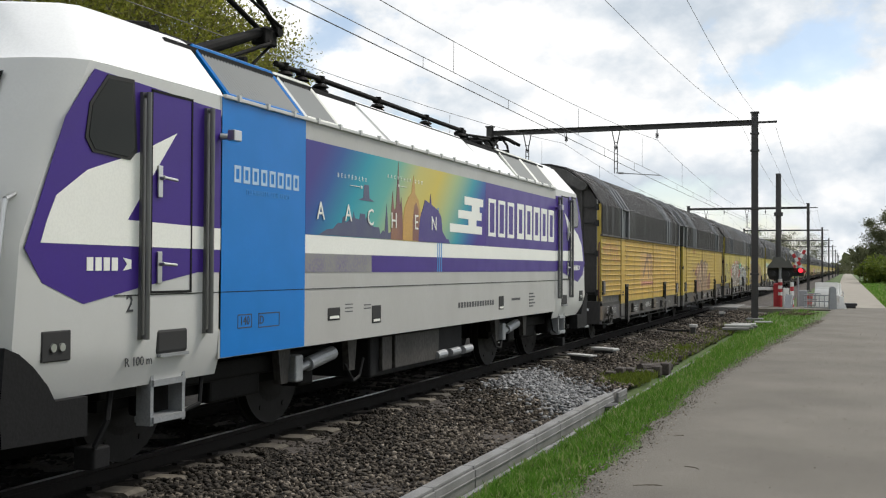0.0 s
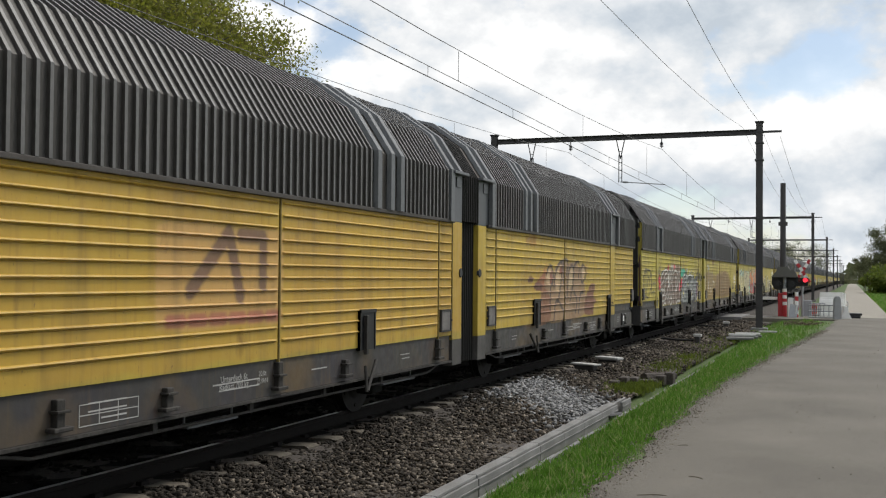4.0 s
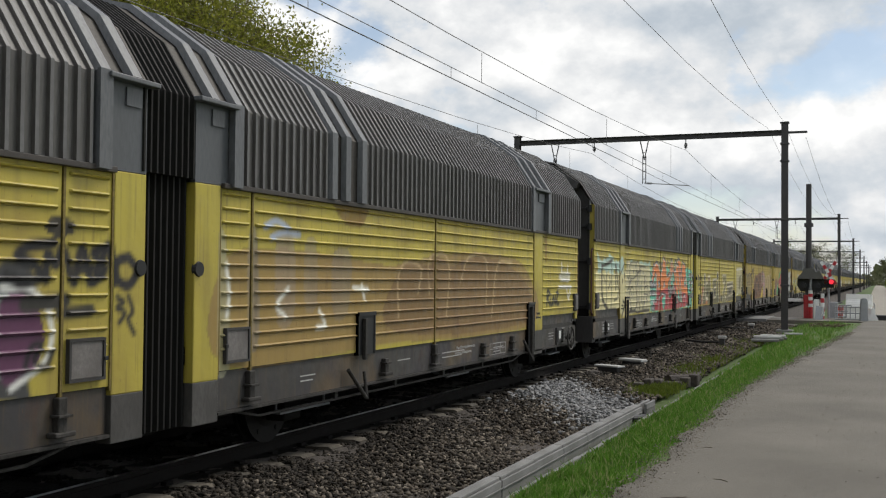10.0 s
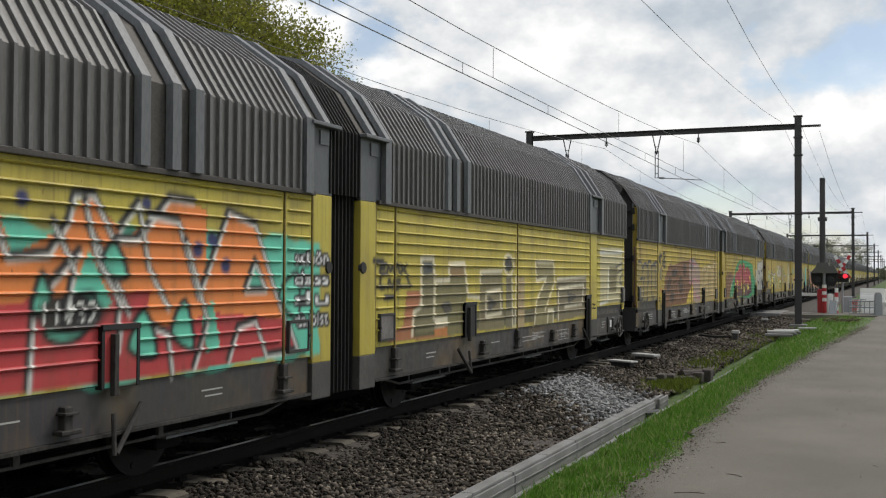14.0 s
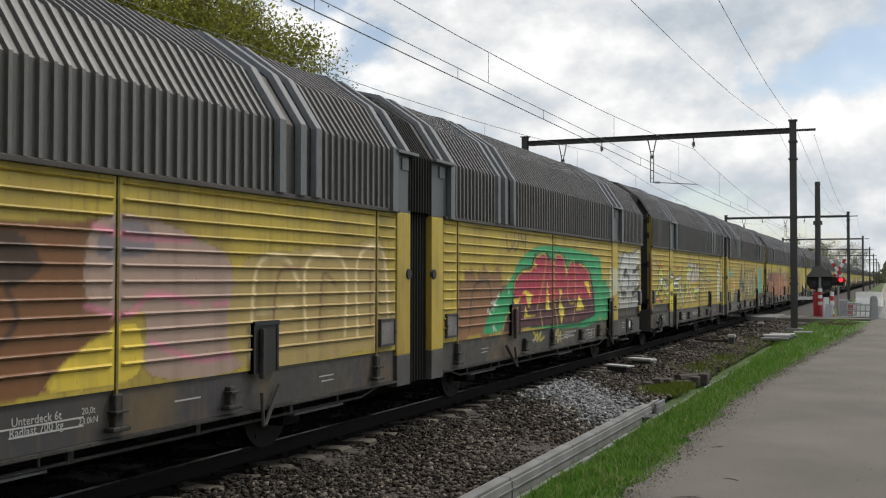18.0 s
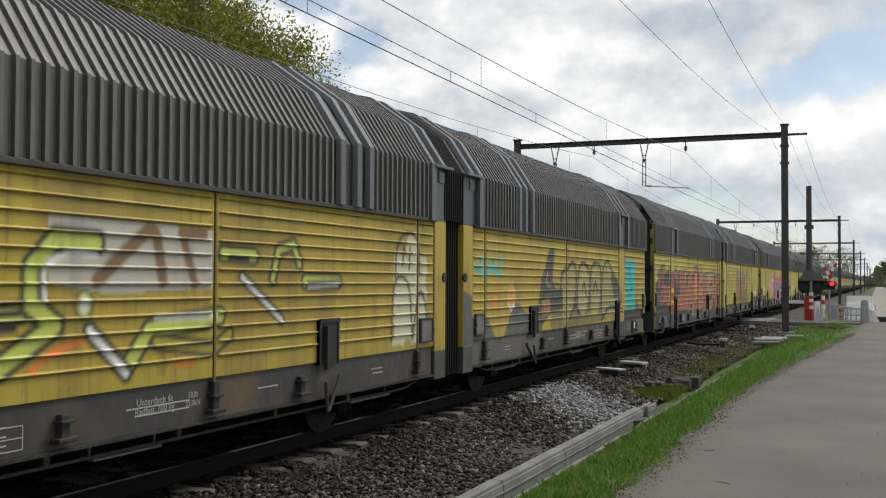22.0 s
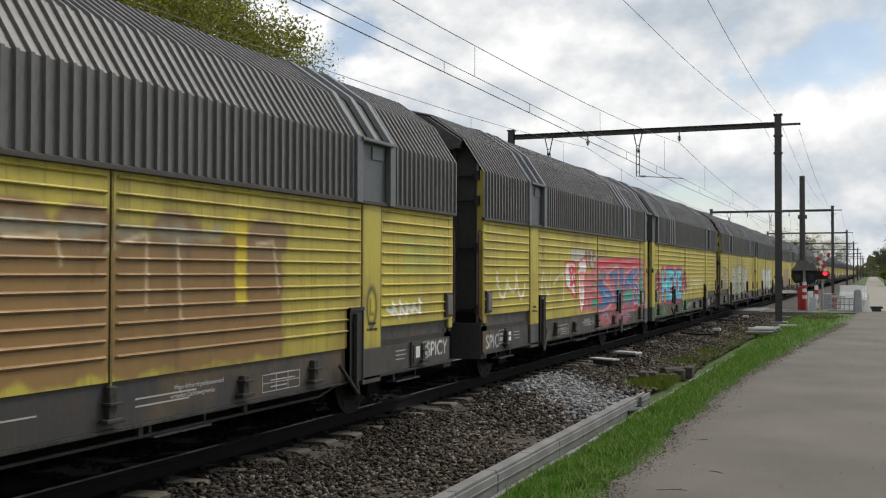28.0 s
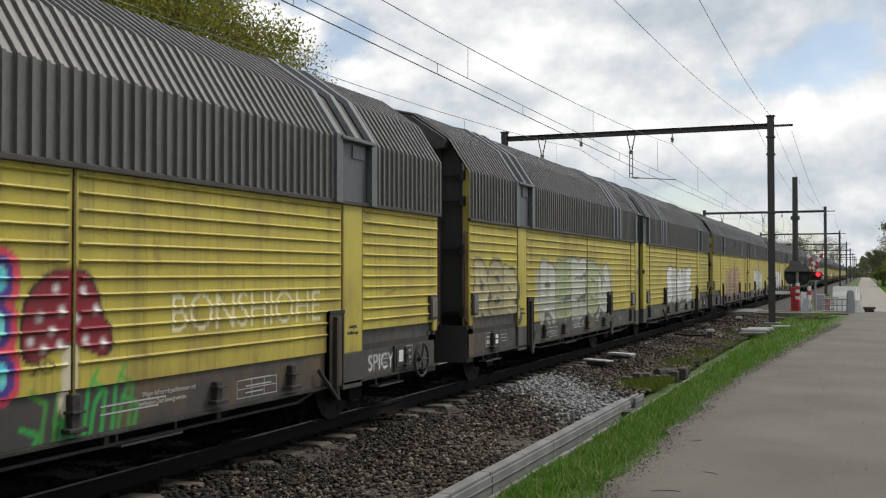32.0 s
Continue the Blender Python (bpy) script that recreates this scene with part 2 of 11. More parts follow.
SLEEPER_LIT_END = material("sleeper_lit_concrete", (0.13, 0.113, 0.088), 0.9, 0, 0.35, 9, 60, 0.25, second=(0.07, 0.06, 0.046), per_object=0.4)
WHITE_CONC = material("pale_concrete", (0.46, 0.455, 0.44), 0.8, 0, 0.15, 4, 70, 0.15)
ASPHALT = material("path_asphalt", (0.148, 0.136, 0.116), 0.92, 0, 0.5, 0.55, 110, 0.45, second=(0.222, 0.205, 0.176), spec=0.25)
PALE_GRAVEL = material("pale_gravel", (0.30, 0.275, 0.235), 0.95, 0, 0.35, 0.8, 60, 0.8, second=(0.40, 0.37, 0.32), spec=0.2)
MAST = material("mast_paint", (0.045, 0.042, 0.044), 0.65, 0, 0.3, 4, 40, 0.1)
GALV = material("galvanised_steel", (0.30, 0.31, 0.32), 0.5, 0.4, 0.2, 5, 60, 0.08)
WIRE = plain("copper_wire", (0.11, 0.105, 0.10), 0.6, 0.0)
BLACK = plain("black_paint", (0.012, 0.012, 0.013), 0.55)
WHITE = material("white_paint", (0.74, 0.74, 0.72), 0.5, 0, 0.1, 4, 60, 0.05)
SEAM = material("seam_grime", (0.17, 0.125, 0.03), 0.7, 0, 0.4, 6, 40, 0.1)
GUTTER = material("wagon_gutter", (0.062, 0.052, 0.046), 0.6, 0, 0.4, 3, 40, 0.1, second=(0.04, 0.033, 0.028))
RED = material("red_paint", (0.44, 0.028, 0.035), 0.5, 0, 0.15, 4, 60, 0.05)


# ---- mesh helpers ----
def box(bm, x0, x1, y0, y1, z0, z1, bevel=0.0):
    m = Matrix.Translation(((x0 + x1) / 2, (y0 + y1) / 2, (z0 + z1) / 2)) @ Matrix.Diagonal((abs(x1 - x0), abs(y1 - y0), abs(z1 - z0), 1))
    got = bmesh.ops.create_cube(bm, size=1, matrix=m)["verts"]
    if bevel:
        edges = list({e for v in got for e in v.link_edges})
        bmesh.ops.bevel(bm, geom=edges, offset=bevel, segments=2, profile=0.5, affect="EDGES")
    return bm


def rod(bm, p0, p1, r0, r1=None, seg=10, caps=True):
    p0, p1 = Vector(p0), Vector(p1)
    d = p1 - p0
    m = Matrix.Translation((p0 + p1) / 2) @ d.to_track_quat("Z", "Y").to_matrix().to_4x4()
    bmesh.ops.create_cone(bm, cap_ends=caps, segments=seg, radius1=r0, radius2=r0 if r1 is None else r1, depth=d.length, matrix=m)
    return bm


def tube(bm, points, r, seg=8):
    for a, b in zip(points, points[1:]):
        rod(bm, a, b, r, r, seg)
    return bm


def ball(bm, p, r, seg=10):
    bmesh.ops.create_uvsphere(bm, u_segments=seg, v_segments=max(6, seg // 2), radius=r, matrix=Matrix.Translation(p))
    return bm


def ring(bm, centre, normal, radius, r, seg=20):
    q = Vector(normal).to_track_quat("Z", "Y")
    pts = [Vector(centre) + q @ Vector((math.cos(a) * radius, math.sin(a) * radius, 0)) for a in [i * 2 * math.pi / seg for i in range(seg + 1)]]
    return tube(bm, pts, r, 6)


def slab(bm, outline, axis, lo, hi):
    """An outline of 2D points pushed through from lo to hi along an axis (x: points are y, z; y: x, z; z: x, y)."""
    def at(p, d):
        return {"x": (d, p[0], p[1]), "y": (p[0], d, p[1]), "z": (p[0], p[1], d)}[axis]
    a = [bm.verts.new(at(p, lo)) for p in outline]
    b = [bm.verts.new(at(p, hi)) for p in outline]
    n = len(outline)
    fs = [bm.faces.new(a), bm.faces.new(b[::-1])]
    fs += [bm.faces.new((a[i], b[i], b[(i + 1) % n], a[(i + 1) % n])) for i in range(n)]
    bmesh.ops.recalc_face_normals(bm, faces=fs)
    return bm


def mesh_of(name, bm, *mats, smooth=False):
    me = bpy.data.meshes.new(name)
    bm.to_mesh(me)
    bm.free()
    for m in mats:
        me.materials.append(m)
    if smooth:
        me.polygons.foreach_set("use_smooth", [True] * len(me.polygons))
    return me


def part(name, bm, mat, parent, label="", smooth=False):
    me = bm if isinstance(bm, bpy.types.Mesh) else mesh_of(name, bm, mat, smooth=smooth)
    ob = new(name, me)
    ob.parent = parent
    if label:
        ob["label"] = label
    return ob


def thing(name, label, category, group="", at=(0, 0, 0)):
    ob = tagged(new(name), label, category, group)
    ob.empty_display_size = 0.2
    ob.location = at
    return ob


def solid(name, bm, mat, label, category="", group="", kind="", smooth=False):
    return tagged(new(name, mesh_of(name, bm, mat, smooth=smooth)), label, category, group, kind)


def grid_mesh(name, verts, cols, rows, mat, smooth=True):
    """A sheet from cols x rows points, row by row."""
    idx = np.arange(cols * rows).reshape(rows, cols)
    q = np.stack([idx[:-1, :-1], idx[:-1, 1:], idx[1:, 1:], idx[1:, :-1]], -1).reshape(-1, 4)
    me = bpy.data.meshes.new(name)
    me.vertices.add(len(verts))
    me.vertices.foreach_set("co", np.asarray(verts, np.float32).ravel())
    me.loops.add(q.size)
    me.loops.foreach_set("vertex_index", q.ravel().astype(np.int32))
    me.polygons.add(len(q))
    me.polygons.foreach_set("loop_start", np.arange(0, q.size, 4, dtype=np.int32))
    me.polygons.foreach_set("use_smooth", np.full(len(q), smooth))
    me.update(calc_edges=True)
    me.materials.append(mat)
    return me


def letters(text, height, mat, parent, m, name="lettering", depth=0.004, spread=1.0, label=""):
    """Writing in the built-in font as a mesh; lies in the x-y plane of the pose m, centred."""
    cu = bpy.data.curves.new("text", "FONT")
    cu.resolution_u = 2
    cu.body, cu.size, cu.extrude, cu.align_x, cu.align_y, cu.space_character = text, height * 1.37, depth / 2, "CENTER", "CENTER", spread
    ob = bpy.data.objects.new("text", cu)
    scene.collection.objects.link(ob)
    me = bpy.data.meshes.new_from_object(ob.evaluated_get(bpy.context.evaluated_depsgraph_get()))
    bpy.data.objects.remove(ob)
    me.transform(m)
    me.materials.clear()
    me.materials.append(mat)
    return part(name, me, mat, parent, label)


SIDE = Matrix(((0, 0, 1, 0), (1, 0, 0, 0), (0, 1, 0, 0), (0, 0, 0, 1)))   # text plane -> side that faces +x

# ---- plan ----
# y runs along the track, away from the stand; x to the right; z = 0 is the running level of the near rails
TRACK, RAIL_Z = -6.71, -0.04
TRACK_2 = TRACK - 3.72
PATH_L, PATH_R, PATH_Z = -2.0, 1.7, -0.10


def drift(t):
    """Metres that the train has run since the start."""
    return 5.373 * t + 0.02115 * t * t


# ---- ground: one sheet out to the horizon ----
GRASS_SOIL = material("meadow", (0.060, 0.105, 0.018), 0.95, 0, 0.35, 0.35, 25, 0.5, second=(0.085, 0.125, 0.03))
# Ballast colour that holds the shade under the train
TRAIN_SHADE = material("shaded_ballast", (0.008, 0.007, 0.006), 0.95, 0, 0.5, 1.2, 22, 0.9, second=(0.013, 0.011, 0.009), spec=0.1)
BALLAST_BED = material("ballast_bed", (0.055, 0.045, 0.038), 0.95, 0, 0.5, 1.2, 22, 0.9, second=(0.085, 0.072, 0.062))


def ground_height(x, y):
    """Cross-section: far side ditch, two-track ballast bed, verge, path."""
    if x < -15:
        return -0.5
    if x < -12.4:
        return -0.5 + 0.18 * (x + 15) / 2.6
    if x < -5.3:
        return -0.28
    if x < -3.35:
        return -0.28 - 0.04 * (x + 5.3) / 1.95
    if x < -3.0:
        return -0.33
    if x < PATH_L:
        return -0.27 + 0.12 * (x + 3.0)
    return -0.15


def make_ground():
    xs = [-1500, -500, -200, -90, -40, -25, -15, -14, -12.4, -11, -9, -7, -5.3, -4.6, -3.9, -3.35, -3.15, -3.0, -2.7, -2.4, -2.0, -1.2, 0, 1.2, 2.0, 3, 6, 15, 40, 120, 400, 1500]
    ys = [-400, -60, -20, -8, 0, 4, 8, 12, 16, 20, 25, 30, 36, 42, 48, 54, 60, 70, 85, 110, 150, 220, 320, 500, 900, 1800, 3500]
    v = [(x, y, ground_height(x, y) - (0.0 if abs(x) < 30 else 0.3)) for y in ys for x in xs]
    ob = new("ground", grid_mesh("ground", v, len(xs), len(ys), GRASS_SOIL))
    tagged(ob, "flat meadow ground with short green grass", "ground", kind="structure")
    # ballast bed of both tracks, a sheet lying on the ground
    nx, ny = 40, 320
    X = np.linspace(-12.6, -3.3, nx)
    Y = np.concatenate([np.linspace(-15, 45, 240), np.linspace(46, 900, 80)])
    rng = np.random.default_rng(3)
    vv = []
    for y in Y:
        for x in X:
            z = -0.20 if x < -5.0 else -0.20 - 0.055 * (x + 5.0) / 1.7
            z -= max(0, -11.8 - x) * 0.28
            vv.append((x, y, z + rng.uniform(-0.012, 0.012)))
    # near-black strip where the trains run: the train's shade put into colour
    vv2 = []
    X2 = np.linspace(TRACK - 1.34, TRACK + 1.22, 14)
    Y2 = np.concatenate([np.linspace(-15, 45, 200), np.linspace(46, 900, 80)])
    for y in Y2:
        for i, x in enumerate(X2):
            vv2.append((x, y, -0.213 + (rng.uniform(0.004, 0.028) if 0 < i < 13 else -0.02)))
    ob = new("track_soil", grid_mesh("track_soil", vv2, 14, len(Y2), TRAIN_SHADE))
    tagged(ob, "near-black strip with the shade of the passing train in its colour", "track bed", kind="structure")
    ob = new("track_bed", grid_mesh("track_bed", vv, nx, len(Y), BALLAST_BED))
    tagged(ob, "brown crushed stone ballast bed under both tracks", "track bed", kind="structure")


make_ground()


def make_path():
    """The lane beside the track: a worn asphalt sheet that widens at the crossing."""
    left = [(-20, -2.0), (4, -1.95), (8, -1.98), (12.2, -2.06), (17.6, -2.08), (21, -1.95), (24.9, -1.75), (32, -1.36), (38, -1.0),
            (43, -0.85), (45.5, -0.75), (47.5, -0.72), (49, -0.70), (60, -0.72), (100, -0.85), (160, -1.0), (330, -1.3), (600, -1.5)]
    bm = bmesh.new()
    n = 22
    rows = []
    rng = random.Random(5)
    ys = sorted({round(float(p[0]), 2) for p in left} | {round(y * 0.2, 2) for y in range(20, 275)})
    for y in ys:
        xl = np.interp(y, [p[0] for p in left], [p[1] for p in left]) + (0.05 * math.sin(y * 1.9) + 0.03 * math.sin(y * 5.3 + 1) + rng.uniform(-0.02, 0.02) if 3 < y < 60 else 0)
        rows.append([bm.verts.new((xl + (PATH_R + 0.05 - xl) * i / (n - 1), y, PATH_Z + 0.012 * math.sin(i * 0.3) + (-0.035 if i in (0, n - 1) else 0))) for i in range(n)])
    for a, b, y in zip(rows, rows[1:], ys):
        for i in range(n - 1):
            bm.faces.new((a[i], a[i + 1], b[i + 1], b[i])).material_index = int(y > 53.5)
    me = mesh_of("path", bm, ASPHALT, PALE_GRAVEL, smooth=True)
    tagged(new("path", me), "pale grey worn asphalt lane beside the railway, sandy gravel beyond the crossing", "path", kind="structure")
    # road over the level crossing
    bm = bmesh.new()
    box(bm, -30, -0.6, 49.6, 53.6, -0.4, -0.085)
    solid("road", bm, ASPHALT, "grey asphalt road crossing the tracks", "road", kind="structure")
    bm = bmesh.new()
    for k in range(4):
        box(bm, TRACK - 2.1 + k * 1.05, TRACK - 1.09 + k * 1.05, 49.4, 53.8, -0.3, -0.045, 0.01)
    box(bm, TRACK + 2.1, -3.5, 51.2, 52.3, -0.3, -0.07, 0.01)
    solid("crossing_panels", bm, CONCRETE, "pale concrete panels of the level crossing", "road", kind="structure")


make_path()


# ---- railway track ----
def make_track(cx, near):
    prof = [(-0.075, -0.172), (0.075, -0.172), (0.075, -0.160), (0.012, -0.145), (0.010, -0.05), (0.036, -0.036), (0.036, -0.004), (0.028, 0), (-0.028, 0),
            (-0.036, -0.004), (-0.036, -0.036), (-0.010, -0.05), (-0.012, -0.145), (-0.075, -0.160)]
    tr = thing("railway_track", "two brown steel rails on concrete sleepers", "track", "tracks", (cx, 0, RAIL_Z))
    tr["kind"] = "structure"
    for s in (-1, 1):
        bm = bmesh.new()
        slab(bm, [(p[0] + s * 0.7535, p[1]) for p in prof], "y", -40, 900)
        part("rail", bm, RAIL_STEEL, tr)
        bm = bmesh.new()
        box(bm, s * 0.7535 - 0.026, s * 0.7535 + 0.026, -40, 900, -0.004, 0.0015)
        part("running_face", bm, RAIL_TOP, tr, "bright worn top of the rail")
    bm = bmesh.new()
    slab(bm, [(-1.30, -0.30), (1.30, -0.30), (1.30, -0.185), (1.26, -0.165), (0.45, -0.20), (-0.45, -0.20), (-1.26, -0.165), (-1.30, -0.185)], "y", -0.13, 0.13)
    me = mesh_of("sleeper", bm, SLEEPER, SLEEPER_LIT_END)
    # cap on the near end, coloured paler for lying outside the train's shade
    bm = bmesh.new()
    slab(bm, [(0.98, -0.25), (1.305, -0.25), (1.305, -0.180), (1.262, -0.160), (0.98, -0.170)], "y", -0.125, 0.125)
    tip = mesh_of("sleeper_end", bm, SLEEPER_LIT_END)
    bm = bmesh.new()
    for s in (-1, 1):
        for d in (-0.11, 0.11):
            box(bm, s * 0.7535 + d - 0.03, s * 0.7535 + d + 0.03, -0.05, 0.05, -0.19, -0.125)
    clip = mesh_of("rail_clip", bm, RAIL_STEEL)
    rng = random.Random(2)
    n_near = 90 if near else 0
    for k in range(n_near):
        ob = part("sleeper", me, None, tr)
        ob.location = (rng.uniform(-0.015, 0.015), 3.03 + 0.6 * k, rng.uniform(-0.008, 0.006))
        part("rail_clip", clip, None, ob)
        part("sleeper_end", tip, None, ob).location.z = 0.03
    bm = bmesh.new()
    for k in range(260):
        y = 3.03 + 0.6 * (k + n_near)
        box(bm, -1.3, 1.3, y - 0.13, y + 0.13, -0.3, -0.175)
    tagged(part("sleepers", bm, SLEEPER, tr), kind="stuff")
    return tr


make_track(TRACK, True)
make_track(TRACK_2, False)


# ---- the train: car transport wagons ----
HALF = 13.12           # from the bellows' middle to the buffers' contact
PITCH, RIB_0 = 0.1233, 1.056   # between the pressed beads of a side wall, and the lowest one
PROFILE = [(1.45, 2.50), (1.45, 3.17), (1.13, 3.66), (0.60, 4.03), (0.22, 4.12), (0.0, 4.135)]


def rib_roof(bm, runs, lo=0):
    """A folded sheet roof: runs of (y, outward offset) swept over the profile, both sides."""
    full = PROFILE[lo:] + [(-x, z) for x, z in PROFILE[lo:-1][::-1]]
    nrm = []
    for i, p in enumerate(full):
        a, b = Vector(full[max(i - 1, 0)]), Vector(full[min(i + 1, len(full) - 1)])
        d = (b - a).normalized()
        nrm.append(Vector((d.y, -d.x)))
    cols = []
    for y, off in runs:
        cols.append([bm.verts.new((p[0] + n.x * off, y, p[1] + n.y * off)) for p, n in zip(full, nrm)])
    for a, b in zip(cols, cols[1:]):
        for i in range(len(full) - 1):
            bm.faces.new((a[i], b[i], b[i + 1], a[i + 1]))
    bmesh.ops.recalc_face_normals(bm, faces=bm.faces)
    return bm


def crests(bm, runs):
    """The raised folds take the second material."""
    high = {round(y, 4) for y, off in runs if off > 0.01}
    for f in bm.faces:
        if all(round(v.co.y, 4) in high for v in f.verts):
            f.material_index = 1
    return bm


def ribs(y0, y1, pitch=0.135, height=0.027):
    n = max(1, round((y1 - y0) / pitch))
    p = (y1 - y0) / n
    runs = [(y0, 0)]
    for i in range(n):
        y = y0 + i * p
        runs += [(y + 0.55 * p, 0), (y + 0.60 * p, height), (y + 0.86 * p, height), (y + 0.91 * p, 0)]
    return runs + [(y1, 0)]


def wall_panel(name, y0, y1, z0, z1, canvas=None, du=0.021, mat=None, x=1.425, ribbed=True):
    """A pressed side panel with half-round ribs; canvas: sprayed paint to lay over it."""
    cols = [y0, y0 + 0.03, y0 + 0.05]
    if canvas is not None and not canvas.covers(y0, y1, z0, z1):
        du = 9.0
    n = max(1, int((y1 - y0 - 0.1) / du)) if canvas is not None else 1
    fine = [y0 + 0.05 + (y1 - y0 - 0.1) * i / n for i in range(1, n)]
    if canvas is not None:
        # wide steps where nothing is sprayed
        busy = canvas.busy(z0, z1)
        fine = [y for i, y in enumerate(fine) if i % 12 == 0 or busy[min(len(busy) - 1, max(0, int((y - canvas.y0) / canvas.STEP)))]]
    cols += fine + [y1 - 0.05, y1 - 0.03, y1]
    # a groove under each bead, the bead itself, then flat sheet up to the next one
    zs, off = [z0], [0.0]
    bead = [(-0.022, 0.0), (-0.019, -0.007), (-0.011, -0.007), (-0.009, 0.017), (0.0, 0.023), (0.008, 0.017), (0.015, 0.0)]
    rows = [RIB_0 + PITCH * k for k in range(12)] if ribbed else []
    stops = [c for c in rows if z0 + 0.05 < c < z1 - 0.02] + [None]
    for c in stops:
        top = z1 if c is None else c - 0.022
        gap = top - zs[-1]
        m = max(1, round(gap / 0.025)) if du < 0.1 else 1
        for i in range(1, m):
            zs.append(zs[-1] + gap / m)
            off.append(0.0)
        for a, o in bead if c is not None else ():
            zs.append(c + a)
            off.append(o)
    zs.append(z1)
    off.append(0)
    Y, Z = np.meshgrid(np.array(cols), np.array(zs))
    O = np.array(off)[:, None] * np.ones(len(cols))[None, :]
    O[:, [0, 1, -1, -2]] = 0
    X = x + O
    me = grid_mesh(name, np.stack([X, Y, Z], -1).reshape(-1, 3), len(cols), len(zs), mat or YELLOW, smooth=False)
    if canvas is not None:
        rgba = canvas.sample(Y.ravel(), Z.ravel())
        a = me.attributes.new("paint", "FLOAT_COLOR", "POINT")
        full = np.ones((len(rgba), 4), np.float32)
        full[:, :3] = rgba[:, :3]
        a.data.foreach_set("color", full.ravel())
        a = me.attributes.new("cover", "FLOAT", "POINT")
        a.data.foreach_set("value", rgba[:, 3].astype(np.float32))
    return me


HANDRAIL = plain("dull_red_paint", (0.085, 0.03, 0.027), 0.6)
# side panels of a half wagon, measured from the bellows: name, start, end, lower edge
PANELS = [("side_panel", 0.74, 1.23, 0.87), ("side_panel", 1.27, 5.56, 0.87), ("side_panel", 5.60, 9.78, 0.87), ("side_panel", 10.28, 12.56, 1.065)]
STRIPS = [(2.62, 0), (2.92, 0), (3.30, 0), (9.52, 1), (9.95, 1), (10.38, 1), (0.48, 1), (0.84, 1)]


def half_wagon(s, canvas=None, marks=True, wheel=False, du=0.023, sheet=None, coat=None):
    """One half of a twin wagon; s = 1: bellows at the near end, s = -1: bellows at its far end."""
    w = thing("car_transport_wagon", "grubby yellow and dark grey car transport wagon with graffiti", "wagon", "wagons of the train")

    sheet, coat = sheet or ROOF_GREY, coat or YELLOW

    def yy(a, b):
        return (s * a, s * b) if s > 0 else (s * b, s * a)

    def P(name, bm, mat, label="", smooth=False):
        return part(name, bm, mat, w, label, smooth)

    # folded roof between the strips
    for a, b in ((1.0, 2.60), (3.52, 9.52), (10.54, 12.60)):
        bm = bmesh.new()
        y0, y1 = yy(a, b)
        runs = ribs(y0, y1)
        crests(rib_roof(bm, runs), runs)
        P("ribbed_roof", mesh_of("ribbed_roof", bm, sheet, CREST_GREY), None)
    for a, b, lo in ((2.60, 3.52, 0), (9.52, 10.54, 1), (0.34, 1.0, 1)):
        bm = bmesh.new()
        y0, y1 = yy(a, b)
        rib_roof(bm, [(y0, -0.01), (y1, -0.01)], lo)
        P("roof_bay", bm, BAY_BROWN)
    for a, lo in STRIPS:
        bm = bmesh.new()
        y0, y1 = yy(a, a + 0.15)
        rib_roof(bm, [(y0, 0.0), (y0 + 0.02, 0.055), (y1 - 0.02, 0.055), (y1, 0.0)], lo)
        P("roof_strip", bm, STRIP_GREY, "pale grey raised strip")
    # roof strips run down the wall beside the hatches
    for a in (9.52, 10.38, 0.84):
        y0, y1 = yy(a, a + 0.14)
        for sx in (-1, 1):
            bm = bmesh.new()
            box(bm, sx * 1.44, sx * 1.505, y0, y1, 2.47, 3.20)
            P("roof_strip", bm, STRIP_GREY, "pale grey raised strip")
    for a, b in ((9.67, 10.38), (0.36, 0.84)):
        y0, y1 = yy(a, b)
        for sx in (-1, 1):
            bm = bmesh.new()
            box(bm, sx * 1.38, sx * 1.435, y0, y1, 2.48, 3.16)
            P("hatch", bm, HATCH_GREY, "smooth grey steel hatch")
        bm = bmesh.new()
        box(bm, 1.42, 1.53, y0 - 0.05, y1 + 0.05, 3.15, 3.19, 0.008)
        P("hatch_lintel", bm, STRIP_GREY)
        bm = bmesh.new()
        box(bm, 1.435, 1.45, (y0 + y1) / 2 - 0.02, y1 - 0.08, 2.98, 3.12)
        P("label_plate", bm, STRIP_GREY)
    bm = bmesh.new()
    y0, y1 = yy(0.74, 12.6)
    box(bm, 1.42, 1.475, y0, y1, 2.455, 2.50, 0.006)
    P("gutter", bm, GUTTER)
    # far wall and inner shell
    bm = bmesh.new()
    y0, y1 = yy(0.36, 12.5)
    box(bm, -1.43, -1.36, y0, y1, 0.87, 2.5)
    P("far_wall", bm, coat)
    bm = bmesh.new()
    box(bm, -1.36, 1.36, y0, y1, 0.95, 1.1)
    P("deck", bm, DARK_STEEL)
    # plain columns
    for a, b, z0 in ((0.36, 0.73, 0.80), (9.80, 10.26, 0.83)):
        bm = bmesh.new()
        y0, y1 = yy(a, b)
        box(bm, 1.30, 1.437, y0, y1, z0, 2.475, 0.006)
        P("door_column", bm, coat, "plain yellow steel column")
        bm = bmesh.new()
        box(bm, 1.30, 1.44, y0, y1, 0.44, z0, 0.006)
        P("column_foot", bm, FOOT_GREY, "dirty grey column foot")
        if canvas is not None:
            P("column_face", wall_panel("column_face", y0 + 0.008, y1 - 0.008, z0 + 0.01, 2.465, canvas, du, mat=coat, x=1.4395, ribbed=False), None)
    for a in (0.735, 1.25, 5.58, 9.79, 10.27):
        bm = bmesh.new()
